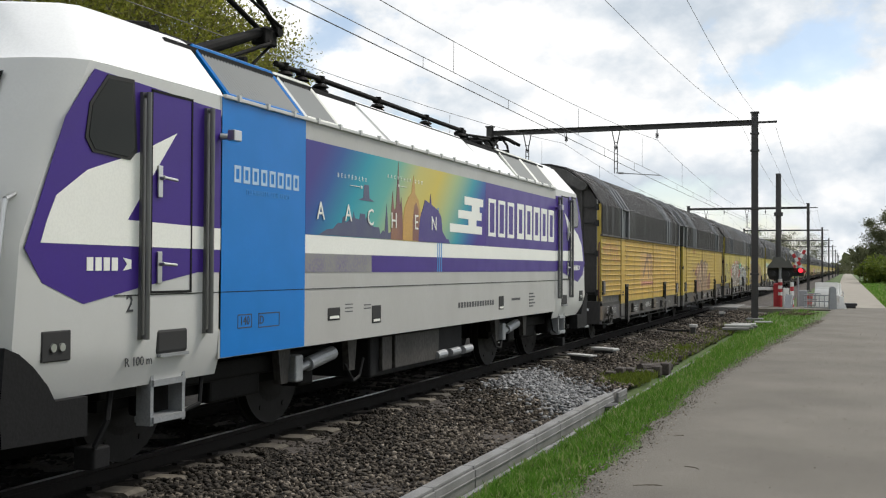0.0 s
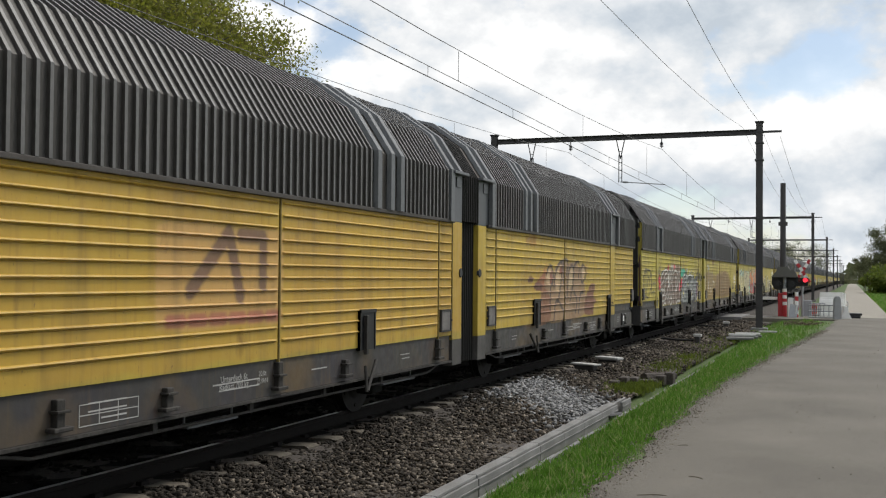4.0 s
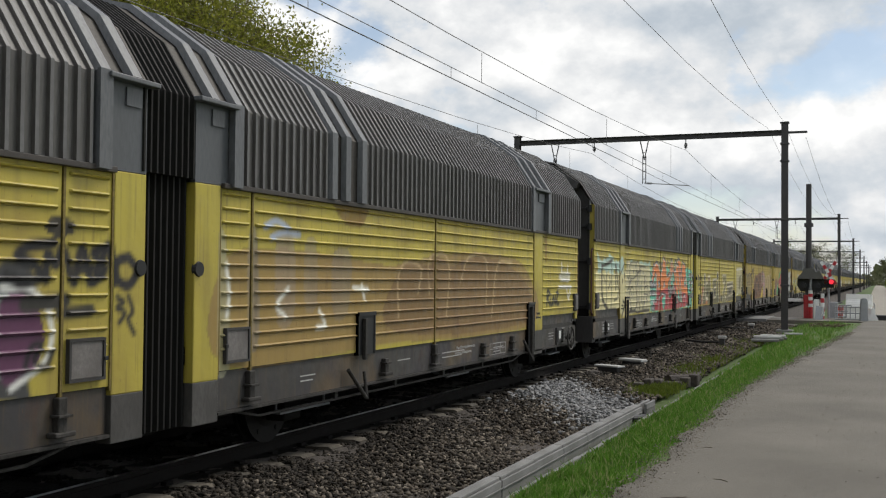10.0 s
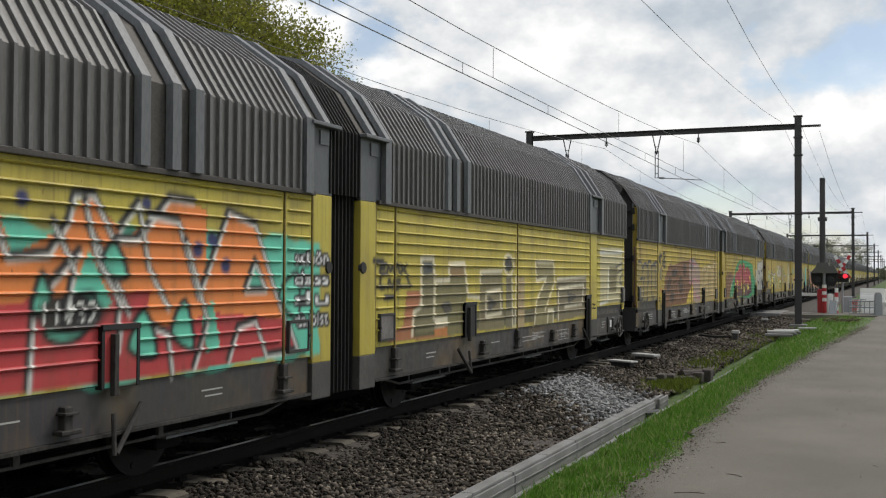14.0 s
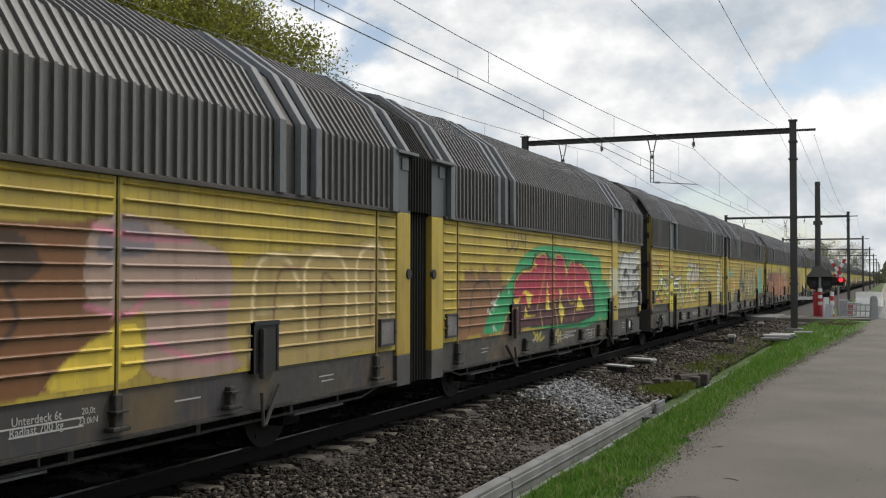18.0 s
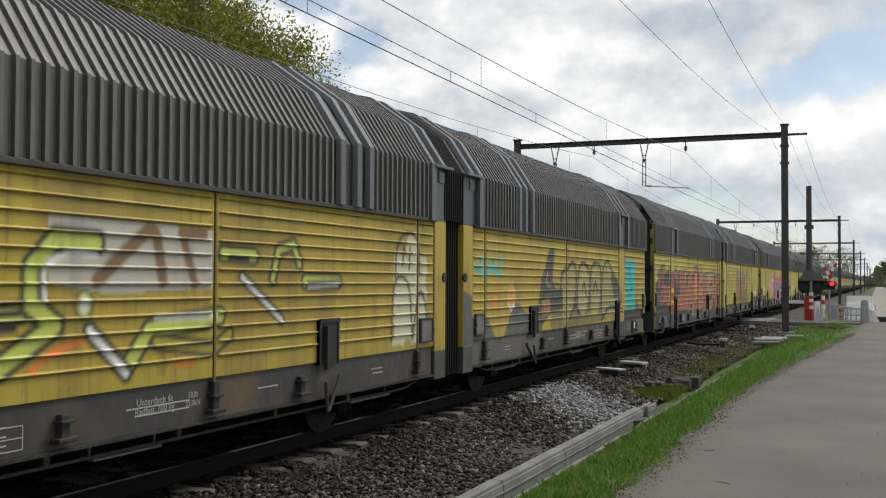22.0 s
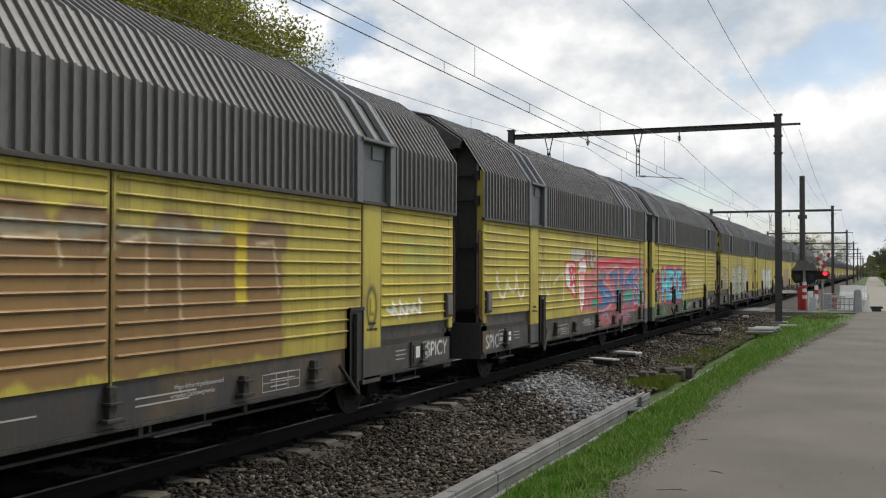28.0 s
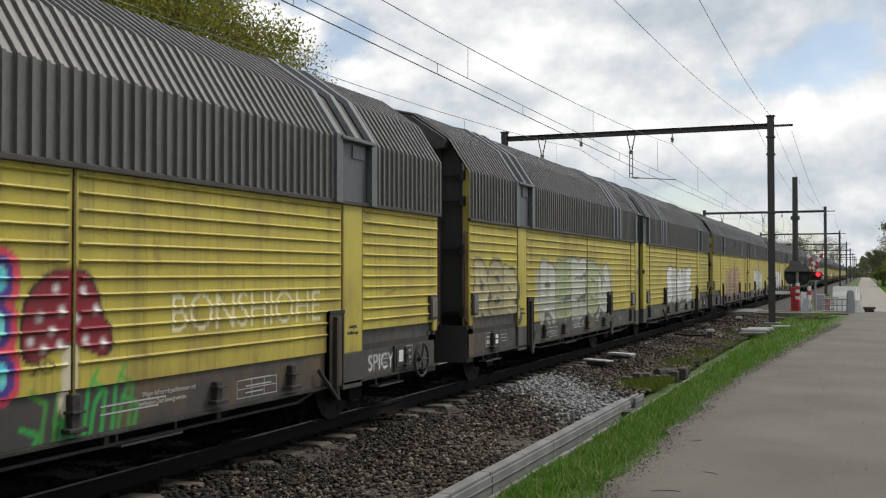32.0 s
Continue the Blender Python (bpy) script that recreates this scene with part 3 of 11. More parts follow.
        y0, y1 = yy(a - 0.012, a + 0.012)
        box(bm, 1.39, 1.436, y0, y1, 0.84, 2.46)
        P("seam_post", bm, SEAM)
    for name, a, b, z0 in PANELS:
        y0, y1 = yy(a, b)
        P(name, wall_panel(name, y0, y1, z0, 2.46, canvas, du, mat=coat), None)
    # sill beam and brackets
    bm = bmesh.new()
    y0, y1 = yy(0.74, 12.55)
    box(bm, 1.34, 1.40, y0, y1, 0.50, 0.90)
    box(bm, 1.34, 1.44, y0, y1, 0.49, 0.515)
    box(bm, -1.40, -1.34, y0, y1, 0.50, 0.90)
    P("sill_beam", bm, SILL_GREY)
    if canvas is not None:
        y0, y1 = yy(0.76, 9.76)
        P("sill_face", wall_panel("sill_face", y0, y1, 0.52, 0.86, canvas, du, mat=SILL_PAINT, x=1.4035, ribbed=False), None)
        y0, y1 = yy(10.30, 12.5)
        P("sill_face", wall_panel("sill_face", y0, y1, 0.52, 0.83, canvas, du, mat=SILL_PAINT, x=1.4035, ribbed=False), None)
    bm = bmesh.new()
    y0, y1 = yy(10.30, 12.55)
    box(bm, 1.36, 1.385, y0, y1, 0.84, 1.062)
    P("end_sill", bm, SILL_PAINT)
    for a, z1 in ((1.25, 0.84), (5.58, 0.84), (4.1, 0.76), (7.4, 0.76), (8.7, 0.80), (11.5, 0.80)):
        bm = bmesh.new()
        y = s * a
        box(bm, 1.40, 1.46, y - 0.045, y + 0.045, 0.58, z1, 0.01)
        box(bm, 1.40, 1.49, y - 0.10, y + 0.10, 0.565, 0.60, 0.008)
        box(bm, 1.40, 1.49, y - 0.07, y + 0.07, 0.70, 0.72, 0.004)
        P("bracket", bm, SILL_GREY)
    # pockets stand proud; black colour takes the place of the recess's shade
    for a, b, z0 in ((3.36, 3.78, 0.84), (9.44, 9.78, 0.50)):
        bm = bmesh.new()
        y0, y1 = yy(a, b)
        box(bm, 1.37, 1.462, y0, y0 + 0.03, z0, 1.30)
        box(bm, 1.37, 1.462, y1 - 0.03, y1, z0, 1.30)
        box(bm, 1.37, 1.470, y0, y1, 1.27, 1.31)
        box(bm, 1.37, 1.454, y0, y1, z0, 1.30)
        pocket = P("post_pocket", bm, BLACK, "pocket plate, black in place of a shaded recess")
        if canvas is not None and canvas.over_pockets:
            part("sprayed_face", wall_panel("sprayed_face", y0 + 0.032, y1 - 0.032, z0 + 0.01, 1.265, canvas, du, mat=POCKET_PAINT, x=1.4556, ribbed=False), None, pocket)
        bm = bmesh.new()
        ym = y0 + 0.12
        box(bm, 1.455, 1.50, ym - 0.025, ym + 0.025, z0 - 0.05, 1.24, 0.006)
        rod(bm, (1.47, ym, 0.66), (1.50, ym + s * 0.02, 0.36), 0.018, 0.018, 8)
        P("stanchion", bm, SILL_GREY)
        bm = bmesh.new()
        rod(bm, (1.45, ym - s * 0.34, 0.70), (1.50, ym, 0.37), 0.022, 0.022, 8)
        P("strut", bm, SILL_GREY)
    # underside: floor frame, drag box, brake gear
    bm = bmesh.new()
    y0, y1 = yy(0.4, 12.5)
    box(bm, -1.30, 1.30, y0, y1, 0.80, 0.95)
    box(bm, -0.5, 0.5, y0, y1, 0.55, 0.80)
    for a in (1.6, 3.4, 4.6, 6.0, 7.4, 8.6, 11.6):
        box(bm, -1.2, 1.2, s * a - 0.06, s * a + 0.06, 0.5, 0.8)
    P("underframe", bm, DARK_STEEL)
    bm = bmesh.new()
    tube(bm, [(1.37, s * 1.0, 0.50), (1.37, s * 1.5, 0.40), (1.37, s * 8.9, 0.40), (1.37, s * 9.4, 0.50)], 0.014, 6)
    P("tie_rod", bm, SILL_GREY)
    for a in (3.0, 4.5, 6.0, 7.5):
        bm = bmesh.new()
        box(bm, 1.355, 1.385, s * a - 0.03, s * a + 0.03, 0.39, 0.52)
        P("tie_hanger", bm, SILL_GREY)
    for a, b in ((1.9, 2.9), (6.2, 7.0), (10.9, 11.6)):
        bm = bmesh.new()
        y0, y1 = yy(a, b)
        box(bm, 1.22, 1.36, y0, y1, 0.36, 0.38)
        rod(bm, (1.3, y0 + 0.02, 0.37), (1.3, y0 + 0.02, 0.56), 0.012)
        rod(bm, (1.3, y1 - 0.02, 0.37), (1.3, y1 - 0.02, 0.56), 0.012)
        P("footstep", bm, STRIP_GREY, "pale worn steel step")
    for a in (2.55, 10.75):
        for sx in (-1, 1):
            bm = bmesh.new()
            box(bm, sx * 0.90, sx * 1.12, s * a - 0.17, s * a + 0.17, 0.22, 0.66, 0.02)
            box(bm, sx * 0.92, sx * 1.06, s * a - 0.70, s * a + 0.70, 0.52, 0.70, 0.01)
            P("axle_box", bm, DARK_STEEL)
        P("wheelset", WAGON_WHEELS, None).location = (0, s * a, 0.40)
    # end wall with bars, buffers and coupling
    bm = bmesh.new()
    prof = [(x - 0.05 if x > 0 else x, z - 0.03) for x, z in PROFILE]
    outline = [(1.40, 0.62)] + prof + [(-x, z) for x, z in prof[:-1][::-1]] + [(-1.40, 0.62)]
    y0, y1 = yy(12.40, 12.46)
    slab(bm, outline, "y", y0, y1)
    P("end_wall", bm, END_BLACK, "sooty black end wall")
    e = s * 12.46
    for x in (-0.95, -0.35, 0.35, 0.95):
        bm = bmesh.new()
        box(bm, x - 0.03, x + 0.03, min(e, e + s * 0.05), max(e, e + s * 0.05), 0.75, 3.55 if abs(x) > 0.5 else 3.95, 0.01)
        P("end_rib", bm, END_BLACK)
    for x in (-1.33, 1.33):
        bm = bmesh.new()
        box(bm, x - 0.015, x + 0.015, min(e, e + s * 0.06), max(e, e + s * 0.06), 0.75, 3.3)
        P("edge_bar", bm, GALV, "pale worn edge bar")
    for z in (1.15, 2.05, 2.75, 3.12):
        bm = bmesh.new()
        rod(bm, (1.33, e + s * 0.07, z - 0.07), (1.33, e + s * 0.07, z + 0.07), 0.05, 0.045, 10)
        rod(bm, (1.02, e + s * 0.045, z), (1.32, e + s * 0.06, z), 0.016, 0.016, 6)
        box(bm, 1.24, 1.36, min(e, e + s * 0.07), max(e, e + s * 0.07), z - 0.035, z + 0.035, 0.012)
        P("hinge", bm, BLACK)
    bm = bmesh.new()
    y0, y1 = yy(12.46, 12.70)
    slab(bm, [(1.12, 3.64), (0.58, 4.01), (0.2, 4.10), (-0.2, 4.10), (-0.58, 4.01), (-1.12, 3.64), (-1.08, 3.52), (-0.98, 3.50), (-0.84, 3.57), (-0.45, 3.80), (0, 3.86), (0.45, 3.80), (0.84, 3.57), (0.98, 3.50), (1.08, 3.52)], "y", y0, y1)
    P("end_hood", bm, HOOD_GREY, "dull grey rubber hood under the roof edge")
    bm = bmesh.new()
    y0, y1 = yy(12.40, 12.54)
    box(bm, 1.33, 1.43, y0, y1, 0.95, 3.2, 0.008)
    P("corner_post", bm, coat, "grimy yellow corner post")
    bm = bmesh.new()
    y0, y1 = yy(12.30, 12.56)
    box(bm, -1.40, 1.40, y0, y1, 0.42, 0.95, 0.01)
    P("headstock", bm, END_BLACK)
    for x in (-0.875, 0.875):
        bm = bmesh.new()
        rod(bm, (x, s * 12.55, 0.98), (x, s * 12.95, 0.98), 0.085, 0.085, 12)
        rod(bm, (x, s * 12.95, 0.98), (x, s * 13.10, 0.98), 0.12, 0.22, 14)
        P("buffer", bm, DARK_STEEL, smooth=False)
    bm = bmesh.new()
    box(bm, -0.05, 0.05, *yy(12.5, 13.1), 0.90, 1.0)
    rod(bm, (0.4, s * 12.55, 0.7), (0.3, s * 13.1, 0.5), 0.025)
    P("coupling", bm, DARK_STEEL)
    # fittings by the end
    bm = bmesh.new()
    y = s * 12.36
    box(bm, 1.424, 1.465, y - 0.115, y + 0.115, 1.10, 1.42, 0.01)
    frame_box = P("marker_box", bm, END_BLACK, "black framed plate holder")
    bm = bmesh.new()
    box(bm, 1.46, 1.478, y - 0.085, y + 0.085, 1.13, 1.39, 0.006)
    part("marker_plate", bm, LOCKER_GREY, frame_box, "weathered pale grey plate")
    bm = bmesh.new()
    y = s * 11.35
    box(bm, 1.40, 1.43, y - 0.17, y + 0.17, 0.53, 0.83)
    box(bm, 1.43, 1.44, y - 0.13, y + 0.13, 0.57, 0.79)
    holder = P("card_holder", bm, END_BLACK)
    if marks:
        bm = bmesh.new()
        box(bm, 1.4385, 1.4425, y - 0.07, y + 0.06, 0.63, 0.77)
        part("paper_card", bm, WHITE, holder, "white paper card")
        bm = bmesh.new()
        for a, b2, c, d in ((10.42, 10.72, 0.60, 0.61), (10.42, 10.72, 0.80, 0.81), (10.42, 10.43, 0.60, 0.81), (10.71, 10.72, 0.60, 0.81), (10.46, 10.49, 0.64, 0.77), (10.54, 10.68, 0.64, 0.70), (10.54, 10.66, 0.73, 0.76)):
            box(bm, 1.403, 1.4075, *yy(a + 1.05, b2 + 1.05), c, d)
        P("sign_bars", bm, STENCIL, "white stencilled sign in a frame")
        bm = bmesh.new()
        tube(bm, [(1.40, s * 12.52, 2.30), (1.40, s * 12.62, 2.30), (1.40, s * 12.66, 2.24), (1.40, s * 12.66, 1.05), (1.40, s * 12.54, 0.98)], 0.016, 8)
        P("end_handrail", bm, HANDRAIL, "dull red end handrail")
    if marks:
        bm = bmesh.new()
        for (a, z, wd) in ((5.9, 0.70, 0.8), (5.9, 0.64, 0.7), (7.9, 0.72, 0.45), (7.9, 0.66, 0.45), (7.9, 0.60, 0.3), (10.75, 0.74, 0.3), (10.75, 0.69, 0.3), (10.75, 0.64, 0.26), (4.5, 0.70, 0.35), (2.2, 0.7, 0.3), (2.2, 0.65, 0.25)):
            y0, y1 = yy(a, a + wd)
            box(bm, 1.398, 1.4065, y0, y1, z, z + 0.012)
        tagged(P("stencil_bars", bm, STENCIL), kind="stuff")
        bm = bmesh.new()
        for z in (0.56, 0.64, 0.72):
            box(bm, 1.398, 1.4066, *yy(7.75, 8.45), z, z + 0.007)
        for a in (7.75, 8.0, 8.22, 8.445):
            box(bm, 1.398, 1.4066, *yy(a, a + 0.007), 0.56, 0.727)
        P("stencil_table", bm, STENCIL, "white stencilled load table")
        def words(text, h, y, z, mat, x=1.4065, spread=1.0):
            letters(text, h, mat, w, Matrix.Translation((x, s * y, z)) @ SIDE, "stencil_text", 0.003, spread)
        words("Ladegut:", 0.045, 10.03, 1.12, INK, 1.4415)
        words("Kraftfahrzeuge", 0.040, 10.03, 1.05, INK, 1.4415, 0.85)
        if s > 0:
            words("Wagen darf nur mit geschlossenem und", 0.042, 6.75, 0.745, STENCIL, spread=0.8)
            words("verriegeltem Dach bewegt werden", 0.042, 6.66, 0.675, STENCIL, spread=0.8)
        else:
            words("Unterdeck 6t", 0.062, 6.35, 0.745, STENCIL)
            words("Radlast 700 kg", 0.062, 6.35, 0.675, STENCIL)
            words("20,0t", 0.05, 5.85, 0.745, STENCIL)
            words("23,0kN", 0.05, 5.85, 0.675, STENCIL)
    # locker beside the bellows
    y0, y1 = yy(0.82, 1.20)
    bm = bmesh.new()
    for a, b, c, d in ((y0, y1, 0.93, 0.952), (y0, y1, 1.218, 1.24), (y0, y0 + 0.022, 0.952, 1.218), (y1 - 0.022, y1, 0.952, 1.218)):
        box(bm, 1.424, 1.462, a, b, c, d)
    locker = P("locker", bm, END_BLACK, "dark framed locker")
    bm = bmesh.new()
    box(bm, 1.43, 1.452, y0 + 0.022, y1 - 0.022, 0.952, 1.218, 0.006)
    part("locker_door", bm, LOCKER_GREY, locker, "scuffed grey steel door")
    if canvas is not None and canvas.over_pockets and canvas.covers(y0, y1, 0.95, 1.22):
        part("sprayed_face", wall_panel("sprayed_face", y0 + 0.03, y1 - 0.03, 0.96, 1.21, canvas, du, mat=LOCKER_PAINT, x=1.4535, ribbed=False), None, locker)
    bm = bmesh.new()
    box(bm, 1.452, 1.472, (y1 if s < 0 else y0) - s * 0.0 - 0.02, (y1 if s < 0 else y0) + 0.02, 1.07, 1.10, 0.004)
    part("latch", bm, BLACK, locker)
    # handwheel of the hand brake
    if wheel:
        bm = bmesh.new()
        c = (1.50, s * 11.85, 0.62)
        ring(bm, c, (1, 0, 0), 0.21, 0.016)
        for k in range(5):
            a = k * 1.257
            rod(bm, c, (c[0], c[1] + 0.21 * math.cos(a), c[2] + 0.21 * math.sin(a)), 0.012, 0.012, 6)
        rod(bm, (1.40, c[1], c[2]), (1.51, c[1], c[2]), 0.03)
        P("handwheel", bm, SILL_GREY, "worn steel brake handwheel")
    # rubber bumpers on the bellows column
    bm = bmesh.new()
    rod(bm, (1.42, s * 0.42, 1.75), (1.455, s * 0.42, 1.75), 0.075, 0.06, 14)
    P("rubber_bumper", bm, BLACK)
    if s > 0:
        bm = bmesh.new()
        n = 9
        runs = []
        for i in range(n):
            y = -0.36 + 0.72 * i / n
            runs += [(y, -0.07), (y + 0.03, 0.0), (y + 0.05, 0.0)]
        rib_roof(bm, runs + [(0.36, -0.07)])
        P("bellows_roof", bm, BELLOWS, "black folded rubber bellows")
        bm = bmesh.new()
        fold = []
        for i in range(n):
            y = -0.36 + 0.72 * i / n
            fold += [(1.30, y), (1.37, y + 0.03), (1.37, y + 0.05), (1.30, y + 0.08)]
        slab(bm, fold + [(-x, y) for x, y in fold[::-1]], "z", 0.45, 2.52)
        P("bellows_side", bm, BELLOWS)
        bm = bmesh.new()
        box(bm, -1.30, 1.30, -0.36, 0.36, 0.9, 1.0)
        rod(bm, (0, -0.5, 0.75), (0, 0.5, 0.75), 0.06)
        P("drawbar", bm, DARK_STEEL)
    return w


STENCIL = plain("stencil_white", (0.42, 0.415, 0.40), 0.7)
INK = plain("dark_lettering", (0.045, 0.045, 0.05), 0.5)


def wheels_mesh(r, name):
    bm = bmesh.new()
    rod(bm, (-1.0, 0, 0), (1.0, 0, 0), 0.085, 0.085, 12)
    for sx in (-1, 1):
        x = sx * 0.75
        rod(bm, (x - sx * 0.035, 0, 0), (x + sx * 0.065, 0, 0), r, r, 32)
        rod(bm, (x - sx * 0.07, 0, 0), (x - sx * 0.035, 0, 0), r + 0.028, r + 0.028, 32)
        rod(bm, (x + sx * 0.065, 0, 0), (x + sx * 0.075, 0, 0), r * 0.62, r * 0.50, 24)
        rod(bm, (x + sx * 0.06, 0, 0), (x + sx * 0.13, 0, 0), 0.13, 0.11, 16)
        for k in range(6):
            a = k * math.pi / 3
            p = Vector((x + sx * 0.062, math.cos(a) * r * 0.80, math.sin(a) * r * 0.80))
            rod(bm, p, p + Vector((sx * 0.012, 0, 0)), 0.03, 0.03, 8)
    return mesh_of(name, bm, WHEEL_STEEL)


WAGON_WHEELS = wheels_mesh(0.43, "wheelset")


# ---- sprayed paint ----
class Canvas:
    """A wall to spray on: y along the wagon, z up, at 1.5 cm."""
    STEP = 0.015

    def __init__(self, y0, y1, seed=0):
        self.y0, self.z0 = y0, 0.50
        self.w, self.h = int((y1 - y0) / self.STEP), 134
        self.px = np.zeros((self.h, self.w, 4), np.float32)
        self.Y, self.Z = np.meshgrid(y0 + (np.arange(self.w) + 0.5) * self.STEP, self.z0 + (np.arange(self.h) + 0.5) * self.STEP)
        self.rng = np.random.default_rng(seed)
        self.over_pockets = False

    def lay(self, mask, colour):
        js = np.flatnonzero((mask > 0).any(0))
        if not len(js):
            return
        w = slice(js[0], js[-1] + 1)
        m = np.clip(mask[:, w], 0, 1)[..., None]
        px = self.px[:, w]
        px[..., :3] = np.where(px[..., 3:] > 0, px[..., :3] * (1 - m) + np.array(colour) * m, np.where(m > 0, np.array(colour), px[..., :3]))
        px[..., 3:] = np.maximum(px[..., 3:], m)

    def wobble(self, scale, amount):
        y, z = self.Y / scale, self.Z / scale
        p = self.rng.uniform(0, 6.28, 6)
        return amount * (np.sin(y * 2.1 + p[0]) + 0.6 * np.sin(y * 4.7 + z * 3.1 + p[1]) + 0.5 * np.sin(z * 5.3 - y * 1.7 + p[2]) + 0.3 * np.sin(y * 9.1 + z * 7.9 + p[3])) / 2

    def soft(self, d, edge=0.02):
        return np.clip(0.5 - d / edge / 2, 0, 1)

    def cloud(self, y0, y1, z0, z1, colour, rough=0.08, scale=0.25, fade=1.0):
        """A filled patch with a lumpy edge."""
        cy, cz = (y0 + y1) / 2, (z0 + z1) / 2
        d = np.maximum(np.abs(self.Y - cy) - (y1 - y0) / 2, np.abs(self.Z - cz) - (z1 - z0) / 2) + self.wobble(scale, rough)
        self.lay(self.soft(d) * fade, colour)
        return self

    def oval(self, cy, cz, ry, rz, colour, edge=0.02):
        d = (np.hypot((self.Y - cy) / ry, (self.Z - cz) / rz) - 1) * min(ry, rz)
        self.lay(self.soft(d, edge), colour)
        return self

    def dist_line(self, pts):
        """How far each spot lies from a line of points; looks only near the line."""
        d = np.full(self.Y.shape, 9.0)
        for (a, b), (c, e) in zip(pts, pts[1:]):
            j0, j1 = int((min(a, c) - 0.5 - self.y0) / self.STEP), int((max(a, c) + 0.5 - self.y0) / self.STEP)
            j0, j1 = max(0, j0), max(0, min(self.w, j1))
            if j1 <= j0:
                continue
            Y, Z = self.Y[:, j0:j1], self.Z[:, j0:j1]
            vy, vz = c - a, e - b
            t = np.clip(((Y - a) * vy + (Z - b) * vz) / max(vy * vy + vz * vz, 1e-9), 0, 1)
            d[:, j0:j1] = np.minimum(d[:, j0:j1], np.hypot(Y - a - t * vy, Z - b - t * vz))
        return d

    def stroke(self, pts, width, colour, edge=0.015):
        self.lay(self.soft(self.dist_line(pts) - width / 2, edge), colour)
        return self

    def smooth(self, pts, closed=False, n=5):
        """A flowing line through the points."""
        q = [np.array(p, float) for p in pts]
        q = [q[-1]] + q + q[:2] if closed else [2 * q[0] - q[1]] + q + [2 * q[-1] - q[-2]]
        out = []
        for a, b, c, d in zip(q, q[1:], q[2:], q[3:]):
            for k in range(n):
                t = k / n
                out.append(tuple(0.5 * (2 * b + (c - a) * t + (2 * a - 5 * b + 4 * c - d) * t * t + (3 * b - a - 3 * c + d) * t ** 3)))
        return out if closed else out + [tuple(q[-2])]

    def curve(self, pts, width, colour):
        return self.stroke(self.smooth(pts), width, colour)

    def bar(self, pts, wide, edge, narrow, colour):
        return self.stroke(pts, wide + 0.03, edge).stroke(pts, narrow, colour)

    def rim(self, pts, edge, inner):
        """A dark outline with a pale line along its inside."""
        self.stroke(pts, 0.07, edge)
        return self.stroke([(y + 0.02, z - 0.035) for y, z in pts], 0.03, inner)

    def inside(self, pts):
        m = np.zeros(self.Y.shape, bool)
        for (a, b), (c, e) in zip(pts, pts[1:] + pts[:1]):
            if b != e:
                m ^= ((b > self.Z) != (e > self.Z)) & (self.Y < (c - a) * (self.Z - b) / (e - b) + a)
        return m

    def area(self, pts, colour, flowing=False):
        self.lay(self.inside(self.smooth(pts, True) if flowing else pts).astype(float), colour)
        return self

    def letter(self, pts, colour, edge):
        """A filled letter shape with an outline."""
        line = self.smooth(pts, True, 4)
        self.lay(self.inside(line).astype(float), colour)
        return self.stroke(line + line[:1], 0.045, edge)

    def scrawl(self, y0, y1, z0, z1, n, width, colour):
        """A quick unreadable tag of loops."""
        t = np.linspace(0, 1, n * 7)
        ph = self.rng.uniform(0, 6.28, 3)
        y = y0 + (y1 - y0) * (t + 0.06 * np.sin(t * n * 6.28 + ph[0]))
        z = (z0 + z1) / 2 + (z1 - z0) / 2 * np.sin(t * n * 6.28 * 1.0 + ph[1]) * (0.65 + 0.35 * np.sin(t * 9 + ph[2]))
        return self.stroke(list(zip(y, z)), width, colour)

    def word_distance(self, text, y0, y1, z0, z1, slant=0.0):
        """How far each spot lies inside (negative) or outside the letters of a word stretched into a box."""
        cu = bpy.data.curves.new("word", "FONT")
        cu.body, cu.size = text, 1.0
        ob = bpy.data.objects.new("word", cu)
        scene.collection.objects.link(ob)
        me = bpy.data.meshes.new_from_object(ob.evaluated_get(bpy.context.evaluated_depsgraph_get()))
        bpy.data.objects.remove(ob)
        me.calc_loop_triangles()
        v = np.array([q.co[:2] for q in me.vertices])
        tri = np.array([t.vertices[:] for t in me.loop_triangles])
        lo, hi = v.min(0), v.max(0)
        v = (v - lo) / (hi - lo)
        p = np.stack([y0 + v[:, 0] * (y1 - y0) + slant * v[:, 1], z0 + v[:, 1] * (z1 - z0)], 1)
        q = (p - [self.y0, self.z0]) / self.STEP
        mask = np.zeros((self.h, self.w), bool)
        for a, b, c in q[tri]:
            x0, x1 = max(0, int(min(a[0], b[0], c[0])) - 1), min(self.w, int(max(a[0], b[0], c[0])) + 2)
            r0, r1 = max(0, int(min(a[1], b[1], c[1])) - 1), min(self.h, int(max(a[1], b[1], c[1])) + 2)
            if x1 <= x0 or r1 <= r0:
                continue
            X, Y = np.meshgrid(np.arange(x0, x1) + 0.5, np.arange(r0, r1) + 0.5)
            k = [(b[0] - a[0]) * (Y - a[1]) - (b[1] - a[1]) * (X - a[0]), (c[0] - b[0]) * (Y - b[1]) - (c[1] - b[1]) * (X - b[0]),
                 (a[0] - c[0]) * (Y - c[1]) - (a[1] - c[1]) * (X - c[0])]
            mask[r0:r1, x0:x1] |= ((k[0] >= 0) & (k[1] >= 0) & (k[2] >= 0)) | ((k[0] <= 0) & (k[1] <= 0) & (k[2] <= 0))
        bpy.data.meshes.remove(me)
